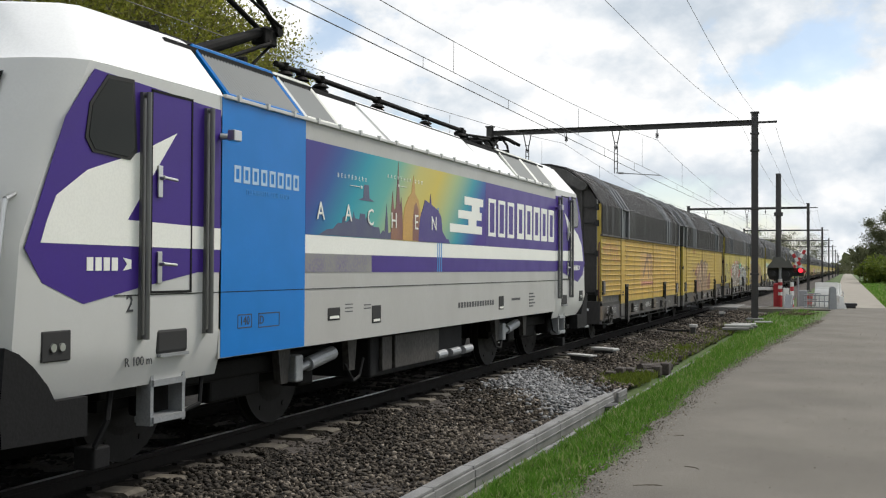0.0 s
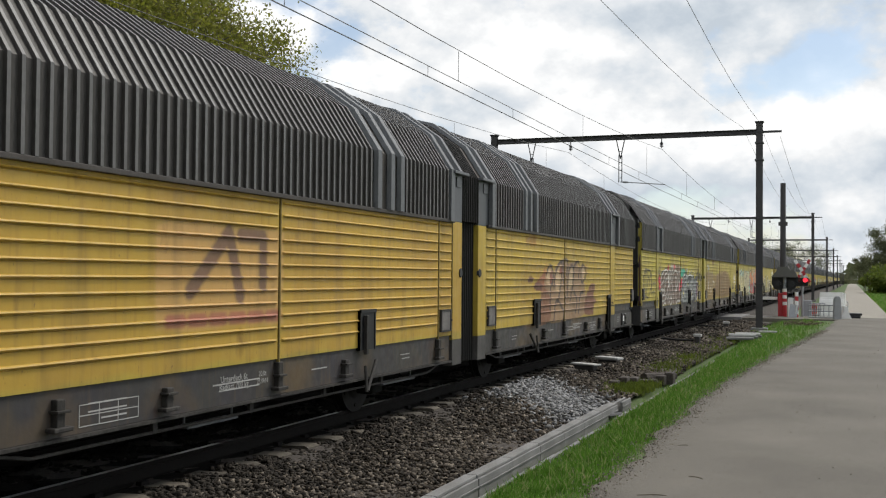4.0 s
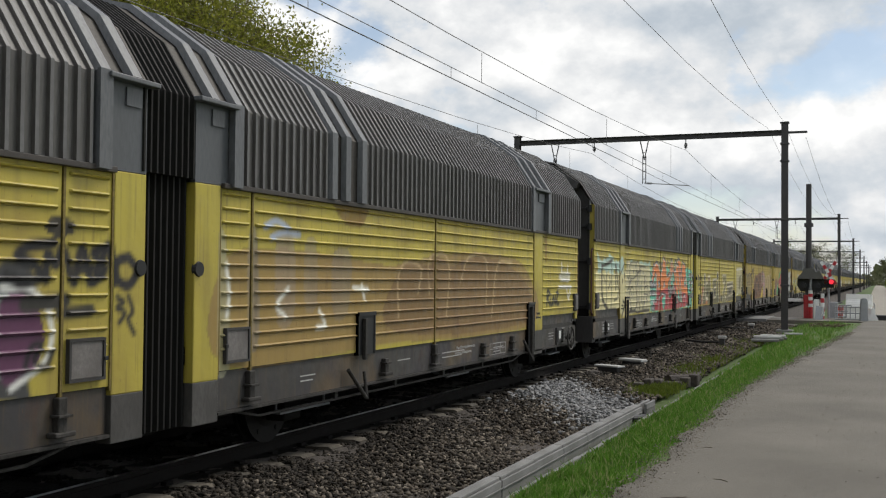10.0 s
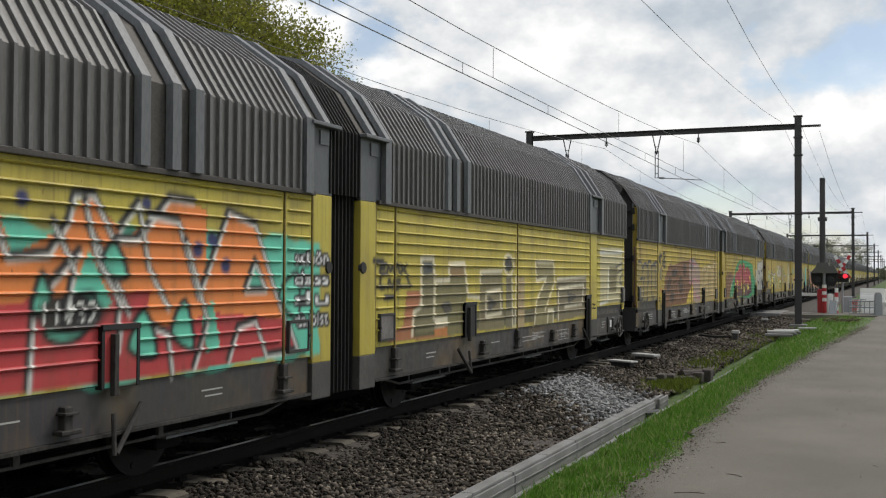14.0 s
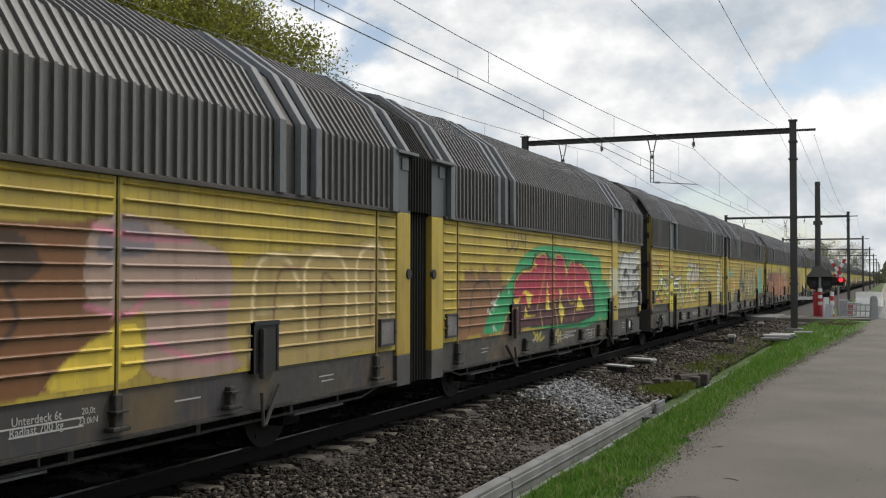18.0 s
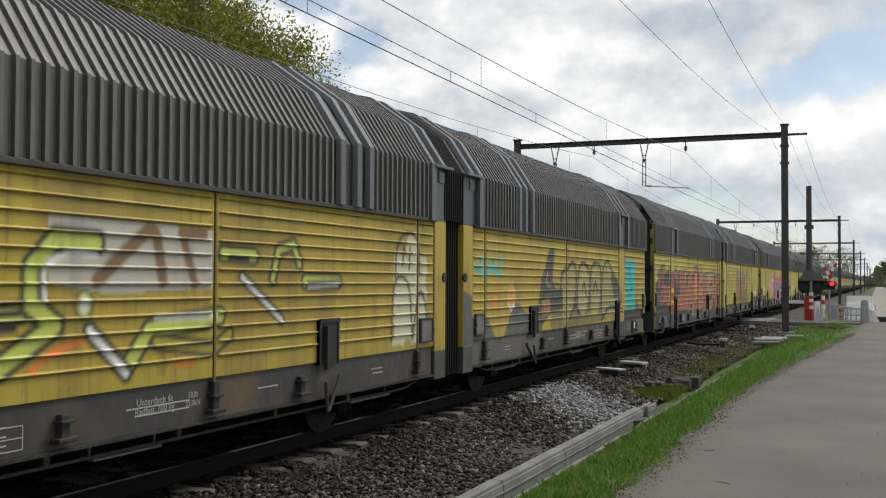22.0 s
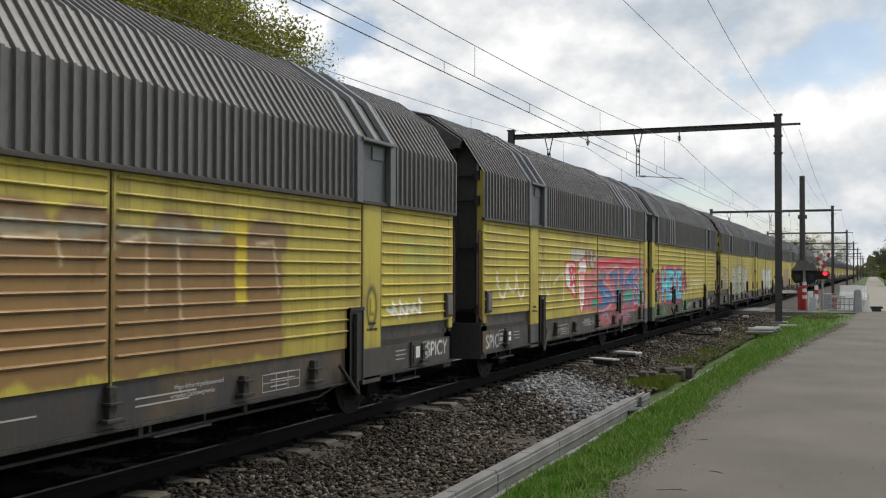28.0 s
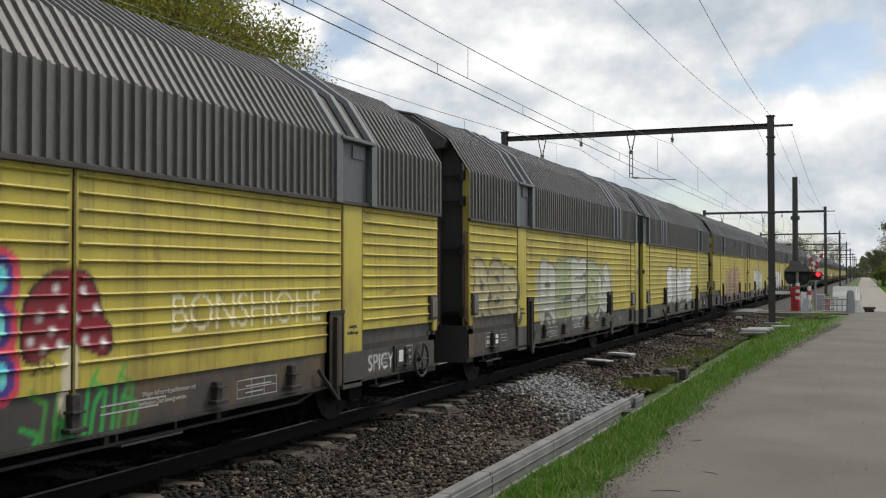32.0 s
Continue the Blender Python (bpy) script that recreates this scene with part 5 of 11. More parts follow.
def orange_piece_end(c):
    c.area([(-2.91, 2.06), (-2.74, 2.15), (-2.47, 1.58), (-2.04, 2.23), (-1.67, 2.16), (-1.06, 1.19), (-0.91, 0.97), (-1.87, 0.91), (-3.36, 0.89), (-3.14, 1.33)], ORANGE)
    c.area([(-3.21, 1.23), (-2.18, 1.35), (-1.11, 1.26), (-0.91, 0.96), (-1.87, 0.9), (-3.65, 0.89)], BRICK)
    c.area([(-1.78, 1.58), (-1.62, 1.81), (-1.48, 1.56)], TURQUOISE)
    c.area([(-2.41, 1.31), (-2.26, 1.47), (-2.14, 1.07), (-2.33, 1.02)], TURQUOISE)
    c.rim([(-3.11, 2.15), (-2.74, 2.12), (-2.46, 1.5), (-2.04, 2.23), (-1.62, 2.14), (-1.3, 1.57), (-0.91, 0.97), (-1.42, 0.95), (-1.61, 1.28), (-1.88, 1.23), (-2.02, 0.95)], JET, CHALKY)
    c.rim([(-2.63, 1.96), (-2.33, 1.3), (-2.51, 0.93)], JET, CHALKY)
    c.rim([(-1.78, 1.55), (-1.62, 1.81), (-1.44, 1.55), (-1.78, 1.55)], JET, CHALKY)
    c.rim([(-3.22, 1.34), (-2.86, 1.22), (-2.79, 0.88)], JET, CHALKY)
    c.oval(-2.47, 1.88, 0.07, 0.07, INDIGO)
    c.oval(-2.07, 1.75, 0.07, 0.07, INDIGO)
    c.oval(-2.27, 1.97, 0.07, 0.07, INDIGO)

    c.letter([(-4.18, 1.28), (-4.03, 1.48), (-3.69, 1.53), (-3.79, 1.26), (-4.03, 1.2)], TURQUOISE, JET)
    c.letter([(-3.64, 1.69), (-3.5, 1.93), (-3.34, 1.66)], TURQUOISE, JET)
    c.letter([(-1.21, 1.48), (-0.87, 1.7), (-0.86, 1.25)], TURQUOISE, JET)
    c.letter([(-3.36, 1.12), (-3.14, 1.41), (-2.99, 1.04)], TURQUOISE, JET)
    c.letter([(-4.3, 1.42), (-4.21, 1.69), (-4.11, 1.44)], TURQUOISE, JET)
    c.letter([(-2.81, 1.21), (-2.63, 1.47), (-2.51, 1.07)], TURQUOISE, JET)
    c.oval(-3.92, 1.395, 0.34, 0.14, JET).word("11932", -4.2, -3.66, 1.32, 1.48, CHALKY, None, fat=0.01)
    c.rim([(-4.12, 2.05), (-3.91, 1.73), (-3.99, 1.41)], JET, CHALKY)
    c.rim([(-3.81, 2.21), (-3.69, 1.83), (-3.43, 1.49), (-3.48, 1.13)], JET, CHALKY)
    c.rim([(-3.44, 2.03), (-3.23, 2.24), (-3.1, 1.74), (-2.86, 1.43)], JET, CHALKY)

def red_green_piece(c):
    c.area([(2.33, 0.91), (2.39, 1.09), (2.72, 1.34), (3.25, 1.57), (3.57, 1.76), (3.91, 1.99), (4.81, 2.22), (6.26, 2.26), (8.35, 2.15), (8.92, 1.96), (8.66, 0.84), (3.47, 0.95), (3.06, 0.92)], EMERALD, True)
    c.area([(3.56, 1.53), (3.64, 1.7), (3.97, 1.84), (4.44, 1.89), (4.64, 2.1), (5.26, 2.14), (5.53, 2.06), (5.74, 2.02), (5.95, 2.19), (6.4, 2.08), (6.54, 1.9), (6.73, 2.02), (7.46, 2.02), (8.09, 1.85), (8.4, 1.45), (8.47, 0.98), (7.25, 0.87), (3.98, 0.92), (3.06, 0.9), (3.18, 1.08), (3.47, 1.26)], JET)
    c.area([(3.6, 1.52), (3.69, 1.68), (3.98, 1.8), (4.48, 1.84), (4.69, 2.05), (5.24, 2.09), (5.34, 2.01), (5.74, 1.98), (5.92, 2.14), (6.33, 2.03), (6.5, 1.83), (6.75, 1.97), (7.46, 1.97), (7.99, 1.8), (8.23, 1.46), (8.31, 1.03), (7.25, 0.91), (3.98, 0.95), (3.12, 0.93), (3.23, 1.06), (3.47, 1.22), (3.69, 1.36)], CRIMSON)
    c.area([(3.98, 1.3), (4.83, 1.29), (6.09, 1.37), (8.28, 1.31), (8.31, 1.03), (7.25, 0.91), (3.98, 0.95), (3.12, 0.93), (3.23, 1.06), (3.47, 1.22)], WINE)
    c.area([(4.01, 1.47), (4.16, 1.52), (4.51, 1.44), (4.39, 1.25), (4.32, 1.23), (4.16, 1.45)], LEMON)
    c.area([(4.16, 1.28), (4.29, 1.11), (4.72, 1.11), (4.1, 1.07)], LEMON)
    c.area([(5.34, 1.7), (5.46, 1.18), (5.23, 1.18), (5.3, 1.54)], LEMON)
    c.area([(6.04, 1.53), (6.22, 1.49), (6.09, 1.32), (6.36, 1.14), (6.18, 0.9), (6, 1.16), (6.05, 1.33)], LEMON)
    c.area([(7.3, 1.42), (7.69, 1.13), (7.09, 1.11)], LEMON)
    c.area([(7.63, 1.65), (7.98, 1.65), (8.16, 1.31)], LEMON)
    c.area([(3.57, 1.4), (3.95, 1.41), (3.69, 1.23)], LEMON)
    c.area([(4.51, 1.88), (4.71, 1.96), (4.75, 1.87)], LEMON)
    c.area([(6.35, 1.96), (6.54, 1.87), (6.5, 1.72)], LEMON)
    c.curve([(3.6, 1.5), (3.7, 1.67), (4.01, 1.8), (4.49, 1.84), (4.72, 2.04), (5.26, 2.09), (5.11, 1.66), (4.76, 1.2)], 0.02, LEMON)
    c.curve([(5.53, 2.02), (5.74, 1.96), (5.89, 2.12), (6.28, 2.06), (6.5, 1.85), (6.69, 1.96), (6.99, 1.99), (7.04, 1.34), (6.74, 1.26), (6.55, 1.4), (6.59, 1.66)], 0.02, LEMON)
    c.curve([(7.35, 1.97), (7.92, 1.85), (8.18, 1.51)], 0.02, LEMON)
    c.curve([(4.93, 1.17), (5.08, 0.9)], 0.02, LEMON)
    c.curve([(5.74, 1.94), (5.76, 1.33), (5.94, 0.9)], 0.02, LEMON)
    c.curve([(6.89, 0.94), (7.09, 1.25)], 0.02, LEMON)
    c.curve([(3.11, 0.93), (3.26, 1.12), (3.52, 1.27)], 0.02, LEMON)
    c.oval(4.35, 1.36, 0.03, 0.03, TURQUOISE)
    c.oval(6.09, 1.16, 0.03, 0.03, TURQUOISE)
    c.oval(7.36, 1.24, 0.03, 0.03, TURQUOISE)
    c.oval(6.45, 1.85, 0.03, 0.03, TURQUOISE)
    c.curve([(2.6, 1.35), (2.83, 1.3)], 0.02, CHALKY)
    c.curve([(2.72, 1.38), (2.72, 1.23)], 0.02, CHALKY)
    c.curve([(2.63, 1.25), (2.95, 1.48)], 0.02, CHALKY)
    c.curve([(2.65, 1.01), (2.82, 0.94)], 0.02, CHALKY)
    c.curve([(2.75, 1.03), (2.7, 0.93)], 0.02, CHALKY)
    c.oval(2.47, 1.24, 0.025, 0.025, CHALKY)
    c.oval(2.54, 1.2, 0.025, 0.025, CHALKY)
    c.oval(3.33, 1.68, 0.025, 0.025, CHALKY)
    c.oval(3.38, 1.5, 0.025, 0.025, CHALKY)
    c.oval(2.86, 1.42, 0.025, 0.025, CHALKY)
    c.curve([(4.64, 0.84), (4.76, 0.77), (4.66, 0.69), (4.87, 0.8), (4.83, 0.67), (5.05, 0.82), (4.98, 0.68), (5.24, 0.73)], 0.025, LEMON)
    c.curve([(5.92, 0.79), (5.88, 0.67), (6.05, 0.83), (6.01, 0.58), (6.18, 0.77), (6.17, 0.61)], 0.025, LEMON)


def bubble_and_face_piece(c):
    c.area([(-7.52, 2.15), (-5.55, 2.14), (-5.55, 1.79), (-7.52, 1.93)], FADED)
    c.area([(-6.62, 1.95), (-6.41, 2.13), (-6.29, 2.13), (-6.26, 1.82), (-6.4, 1.81)], TAUPE)
    c.area([(-6.24, 2.13), (-6.03, 2.13), (-5.96, 1.97), (-6.12, 1.93), (-5.87, 1.72), (-6.17, 1.81)], TAUPE)
    c.area([(-5.87, 2.13), (-5.6, 2.12), (-5.62, 2.03), (-5.78, 2.01), (-5.78, 1.9), (-5.9, 1.92)], TAUPE)
    c.area([(-6.61, 0.96), (-6.4, 1.52), (-6.23, 1.65), (-5.87, 1.76), (-5.55, 1.98), (-4.52, 2.01), (-1.13, 2.05), (-0.65, 1.79), (-0.93, 0.82), (-5.86, 0.91)], ROSE, True)
    c.curve([(-5.34, 1.87), (-4.44, 1.91), (-3.47, 1.97), (-2.54, 1.87), (-1.21, 1.94)], 0.1, SCARLET)
    c.area([(-7.97, 1.83), (-7.84, 1.91), (-7.27, 1.91), (-7.14, 1.81), (-7.2, 1.38), (-7.04, 1.19), (-7.4, 1.24), (-7.49, 1.31), (-7.84, 1.4), (-7.96, 1.58)], SCARLET, True)
    c.area([(-7.9, 1.8), (-7.79, 1.86), (-7.29, 1.85), (-7.22, 1.78), (-7.28, 1.37), (-7.18, 1.25), (-7.39, 1.31), (-7.47, 1.36), (-7.79, 1.44), (-7.9, 1.58)], CHALKY, True)
    c.area([(-6.99, 1.91), (-6.4, 1.98), (-6.3, 1.69), (-6.44, 1.56), (-6.47, 1.16), (-6.66, 0.9), (-6.83, 0.93), (-6.96, 1.19), (-7.01, 1.63), (-7.07, 1.69), (-6.97, 1.78)], SCARLET, True)
    c.area([(-6.93, 1.88), (-6.46, 1.93), (-6.37, 1.71), (-6.51, 1.62), (-6.54, 1.2), (-6.71, 0.94), (-6.82, 1.01), (-6.91, 1.25), (-6.95, 1.63), (-7.01, 1.69), (-6.91, 1.78)], CHALKY, True)
    c.curve([(-7.03, 1.65), (-6.78, 1.69), (-6.34, 1.67)], 0.04, SCARLET)
    c.oval(-6.78, 1.54, 0.065, 0.16, SCARLET)
    c.oval(-6.78, 1.54, 0.034, 0.115, CHALKY)
    c.oval(-6.6, 1.55, 0.065, 0.16, SCARLET)
    c.oval(-6.6, 1.55, 0.034, 0.115, CHALKY)
    c.oval(-6.77, 1.5, 0.022, 0.05, SCARLET)
    c.oval(-6.59, 1.49, 0.022, 0.05, SCARLET)
    c.curve([(-6.68, 1.4), (-6.78, 1.19), (-6.71, 1.13), (-6.64, 1.18)], 0.03, SCARLET)
    c.letter([(-5.41, 1.67), (-5.2, 1.76), (-4.76, 1.73), (-4.64, 1.57), (-4.98, 1.5), (-4.75, 1.41), (-4.27, 1.32), (-4.1, 1.11), (-4.75, 0.93), (-5.33, 0.91), (-5.37, 1.06), (-4.98, 1.11), (-5.34, 1.28)], COBALT, SCARLET)
    c.letter([(-4.44, 1.69), (-4.11, 1.73), (-3.66, 1.77), (-3.56, 1.64), (-3.65, 1.09), (-4.01, 0.94), (-4.19, 1.11), (-3.84, 1.18), (-3.97, 1.6), (-4.19, 1.52)], COBALT, SCARLET)
    c.letter([(-3.37, 1.75), (-2.97, 1.76), (-3.07, 0.97), (-3.27, 0.94)], COBALT, SCARLET)
    c.letter([(-2.86, 1.41), (-2.65, 1.64), (-2.09, 1.74), (-1.72, 1.84), (-1.34, 1.84), (-1.34, 1.59), (-1.84, 1.49), (-1.47, 1.18), (-2.08, 0.91), (-2.86, 0.91), (-3.02, 1.06)], COBALT, SCARLET)
    c.letter([(-5.34, 1.65), (-4.98, 1.73), (-4.91, 1.61), (-5.27, 1.54)], TEAL, SCARLET)
    c.letter([(-3.56, 1.34), (-3.17, 1.35), (-3.22, 0.89), (-3.6, 0.91)], TEAL, SCARLET)
    c.letter([(-2.86, 1.23), (-2.08, 1.35), (-1.96, 1.1), (-2.75, 0.95)], TEAL, SCARLET)
    c.letter([(-5.99, 1.46), (-5.87, 1.53), (-5.54, 1.47), (-5.44, 1.41), (-5.8, 1.41)], TEAL, SCARLET)
    c.letter([(-5.99, 1.27), (-5.54, 1.3), (-5.61, 1.19)], TEAL, SCARLET)
    c.letter([(-5.89, 1.16), (-5.4, 1.17), (-5.4, 0.99), (-5.89, 0.95)], TEAL, SCARLET)
    c.curve([(-5.34, 1.69), (-5.13, 1.78), (-4.72, 1.75), (-4.58, 1.57), (-4.91, 1.49), (-4.23, 1.34), (-4.01, 1.08), (-4.75, 0.9), (-5.33, 0.89)], 0.02, PINK)
    c.curve([(-4.48, 1.67), (-4.11, 1.75), (-3.61, 1.81), (-3.49, 1.6), (-3.61, 1.04)], 0.02, PINK)
    c.curve([(-2.92, 1.46), (-2.65, 1.66), (-2.09, 1.77), (-1.47, 1.86)], 0.02, PINK)
    c.curve([(-4.91, 1.3), (-4.75, 1.22), (-4.44, 1.19)], 0.02, PINK)
    c.curve([(-5.86, 1.37), (-5.54, 1.36)], 0.02, PINK)
    c.curve([(-2.54, 1.5), (-2.2, 1.4), (-2.26, 1.21)], 0.02, PINK)
    c.curve([(-4.9, 0.8), (-4.59, 0.86), (-4.27, 0.67), (-3.83, 0.59), (-3.65, 0.7)], 0.07, COBALT)
    c.curve([(-4.9, 0.76), (-4.55, 0.81), (-4.22, 0.61), (-3.69, 0.58)], 0.02, PINK)
    c.curve([(-3.17, 0.71), (-2.54, 0.78), (-2.42, 0.7), (-2.96, 0.64)], 0.06, COBALT)
    c.curve([(-5.33, 0.69), (-4.97, 0.69), (-4.43, 0.6), (-3.65, 0.75)], 0.03, SCARLET)


def orange_dark_piece(c):
    c.letter([(-11.92, 1.67), (-11.76, 1.97), (-11.62, 2.07), (-11.27, 2.15), (-11.32, 1.86), (-11.62, 1.71), (-11.71, 1.54), (-11.85, 1.55)], TERRACOTTA, TAR)
    c.letter([(-11.17, 2.15), (-11, 2.14), (-11.08, 1.93), (-11.21, 1.66), (-10.89, 1.68), (-10.77, 1.66), (-10.82, 1.23), (-11.46, 1.07), (-11.66, 1.2), (-11.57, 1.48), (-11.37, 1.7), (-11.27, 1.92)], TERRACOTTA, TAR)
    c.letter([(-10.42, 2.05), (-10.15, 2.02), (-10.13, 1.05), (-10.82, 1.09), (-10.71, 1.56), (-10.28, 1.66)], TERRACOTTA, TAR)
    c.letter([(-12.4, 1.67), (-12.28, 1.5), (-12.16, 1.35), (-11.8, 1.3), (-11.75, 1.21), (-12.07, 1.17), (-12.22, 1.35)], TERRACOTTA, TAR)
    c.letter([(-10.13, 1.91), (-9.68, 1.77), (-9.67, 0.91), (-10.12, 1.05)], RUST, TAR)
    c.letter([(-9.53, 2), (-9.31, 2.07), (-9.03, 1.9), (-8.99, 1.42), (-8.74, 1.37), (-8.75, 1.99), (-8.44, 2.03), (-8.39, 1.74), (-8.31, 2.04), (-8.17, 2), (-8.12, 1.35), (-8.03, 2), (-7.53, 2.02), (-7.58, 1.61), (-6.99, 1.61), (-6.76, 1.37), (-6.88, 0.94), (-9.22, 0.93), (-9.26, 1.31), (-8.91, 1.42), (-9.46, 1.81)], TERRACOTTA, TAR)
    c.letter([(-6.23, 2.1), (-5.83, 2.19), (-5.51, 2.12), (-5.5, 0.84), (-6.29, 1.06)], TERRACOTTA, TAR)
    c.letter([(-11.67, 2.03), (-11.48, 2.06), (-11.55, 1.82), (-11.71, 1.82)], RUST, TAR)
    c.letter([(-11.47, 1.51), (-11.16, 1.5), (-11.21, 1.31), (-11.56, 1.32)], RUST, TAR)
    c.area([(-12.37, 1.84), (-12.19, 1.88), (-11.97, 1.81), (-12.01, 1.73), (-12.29, 1.71)], LEMON, True)
    c.curve([(-12.33, 2.07), (-12.31, 1.92), (-12.23, 2.04), (-12.27, 1.87), (-12.12, 2.02), (-12.03, 1.87)], 0.035, CHALKY)
    c.area([(-10.1, 1.55), (-9.73, 1.53), (-9.73, 1.4), (-10.1, 1.43)], LEMON)
    c.area([(-10.1, 1.22), (-9.73, 1.18), (-9.73, 1.06), (-10.1, 1.1)], LEMON)
    c.curve([(-8.74, 1.7), (-8.48, 1.45)], 0.02, SOOT)
    c.curve([(-8.02, 1.61), (-8.12, 1.31), (-8.39, 1.19)], 0.02, SOOT)
    c.curve([(-7.63, 1.52), (-7.53, 1.29)], 0.02, SOOT)
    c.curve([(-11.37, 1.95), (-11.47, 1.76)], 0.02, SOOT)
    c.curve([(-10.71, 1.49), (-10.77, 1.22)], 0.02, SOOT)
    c.oval(-9.96, 2.16, 0.015, 0.015, CHALKY)
    c.oval(-9.89, 2.1, 0.015, 0.015, CHALKY)
    c.oval(-9.82, 2.15, 0.015, 0.015, CHALKY)
    c.oval(-9.93, 2.03, 0.015, 0.015, CHALKY)
    c.oval(-9.82, 2.05, 0.015, 0.015, CHALKY)
    c.oval(-7.22, 1.98, 0.015, 0.015, CHALKY)
    c.oval(-7.11, 1.93, 0.015, 0.015, CHALKY)
    c.oval(-7.16, 1.86, 0.015, 0.015, CHALKY)


def machine_piece(c):
    c.area([(-7.44, 2.15), (-5.47, 2.14), (-5.47, 1.63), (-6.8, 1.59), (-7.43, 1.67)], FADED)
    c.curve([(-6.94, 1.69), (-6.58, 1.94), (-6.3, 2.09), (-6.21, 1.87), (-6.17, 1.69)], 0.12, TAUPE)
    c.curve([(-5.92, 2.08), (-5.61, 2.09)], 0.1, TAUPE)
    c.curve([(-5.92, 2.08), (-5.74, 1.67)], 0.1, TAUPE)
    c.curve([(-9.29, 1.37), (-9.13, 1.1), (-8.84, 0.95), (-8.53, 0.91), (-8.21, 1), (-7.86, 1.19)], 0.03, CHARCOAL)
    c.area([(-9.27, 1.36), (-9.08, 1.06), (-8.74, 0.94), (-8.37, 0.96), (-8.1, 1.06), (-8.38, 1.21), (-8.8, 1.36)], OLIVE, True)
    c.curve([(-9.29, 1.99), (-9.1, 2), (-8.9, 1.99)], 0.03, AMBER)
    c.curve([(-9.68, 1.71), (-9.41, 1.73), (-9.1, 1.76)], 0.03, AMBER)
    c.curve([(-7.58, 1.08), (-7.35, 1.2), (-7.08, 1.26)], 0.05, AMBER)
    c.curve([(-5.99, 1.01), (-5.73, 1.01)], 0.04, AMBER)
    c.curve([(-8.34, 2.03), (-8.45, 1.83)], 0.02, CHARCOAL)
    c.bar([(-9.51, 1.55), (-9, 1.55), (-8.55, 1.57)], 0.34, CHARCOAL, 0.28, LIME)
    c.bar([(-9.47, 1.56), (-8.95, 1.55)], 0.16, CHARCOAL, 0.11, CHALKY)
    c.curve([(-9.4, 1.53), (-8.91, 1.52)], 0.05, JET)
    c.bar([(-9.25, 1.69), (-8.75, 1.7), (-8.6, 1.77), (-8.44, 1.72)], 0.1, CHARCOAL, 0.05, CHALKY)
    c.oval(-8.61, 1.41, 0.2, 0.21, CHARCOAL)
    c.oval(-8.61, 1.41, 0.17, 0.18, OLIVE)
    c.oval(-8.61, 1.43, 0.13, 0.14, CHARCOAL)
    c.oval(-8.61, 1.43, 0.1, 0.11, CHALKY)
    c.oval(-8.65, 1.41, 0.05, 0.07, JET)
    c.bar([(-8.46, 1.34), (-8.01, 1.02)], 0.12, CHARCOAL, 0.07, CHALKY)
    c.bar([(-8.1, 1.23), (-7.96, 1.46), (-7.68, 1.48)], 0.13, CHARCOAL, 0.09, LIME)
    c.curve([(-7.99, 1.46), (-7.68, 1.48)], 0.05, JET)
    c.curve([(-8.04, 1.36), (-7.74, 1.37)], 0.05, JET)
    c.bar([(-7.86, 1.12), (-7.36, 1.38), (-7.59, 1.53), (-7.59, 1.78), (-7.37, 1.98), (-6.95, 1.97)], 0.17, CHARCOAL, 0.12, LIME)
    c.curve([(-7.46, 1.56), (-7.46, 1.78), (-7.23, 1.89), (-6.95, 1.88)], 0.05, CHALKY)
    c.bar([(-6.6, 1.03), (-6.33, 1.31), (-5.37, 1.39)], 0.16, CHARCOAL, 0.12, LIME)
    c.curve([(-6.25, 1.4), (-5.42, 1.4)], 0.05, CHALKY)
    c.oval(-7.07, 1.52, 0.1, 0.11, CHARCOAL)
    c.oval(-7.07, 1.52, 0.08, 0.09, LIME)
    c.oval(-7.07, 1.52, 0.045, 0.06, CHALKY)
    c.bar([(-7.01, 1.33), (-6.6, 0.99)], 0.12, CHARCOAL, 0.07, CHALKY)
    c.bar([(-6.24, 1.21), (-5.46, 1.11), (-5.22, 1.23)], 0.12, CHARCOAL, 0.08, OLIVE)
    c.bar([(-5.33, 1.93), (-4.83, 1.92)], 0.14, CHARCOAL, 0.1, LIME)
    c.curve([(-5.23, 1.9), (-4.93, 1.89)], 0.05, JET)
    c.bar([(-5.03, 1.73), (-4.34, 1.32)], 0.09, CHARCOAL, 0.05, CHALKY)
    c.bar([(-4.51, 1.71), (-4.41, 1.99), (-4.13, 2.05), (-4.01, 1.86)], 0.12, CHARCOAL, 0.07, LIME)
    c.bar([(-3.89, 1.69), (-3.21, 1.69)], 0.16, CHARCOAL, 0.12, LIME)
    c.bar([(-3.83, 1.64), (-3.21, 1.66)], 0.08, CHARCOAL, 0.04, CHALKY)
    c.curve([(-4.67, 1.3), (-4.39, 1.02), (-4, 1.19), (-3.89, 1.52)], 0.03, OLIVE)
    c.bar([(-10.3, 1.67), (-10.07, 1.82), (-9.98, 1.71), (-9.72, 1.67)], 0.3, CHARCOAL, 0.24, OLIVE)
    c.bar([(-10.37, 1.74), (-10.15, 1.91)], 0.1, CHARCOAL, 0.05, CHALKY)
    c.bar([(-10.01, 1.75), (-9.74, 1.74)], 0.1, CHARCOAL, 0.05, CHALKY)
    c.area([(-10.19, 1.56), (-9.71, 1.59), (-9.69, 0.85), (-10.18, 0.9)], LEMON)
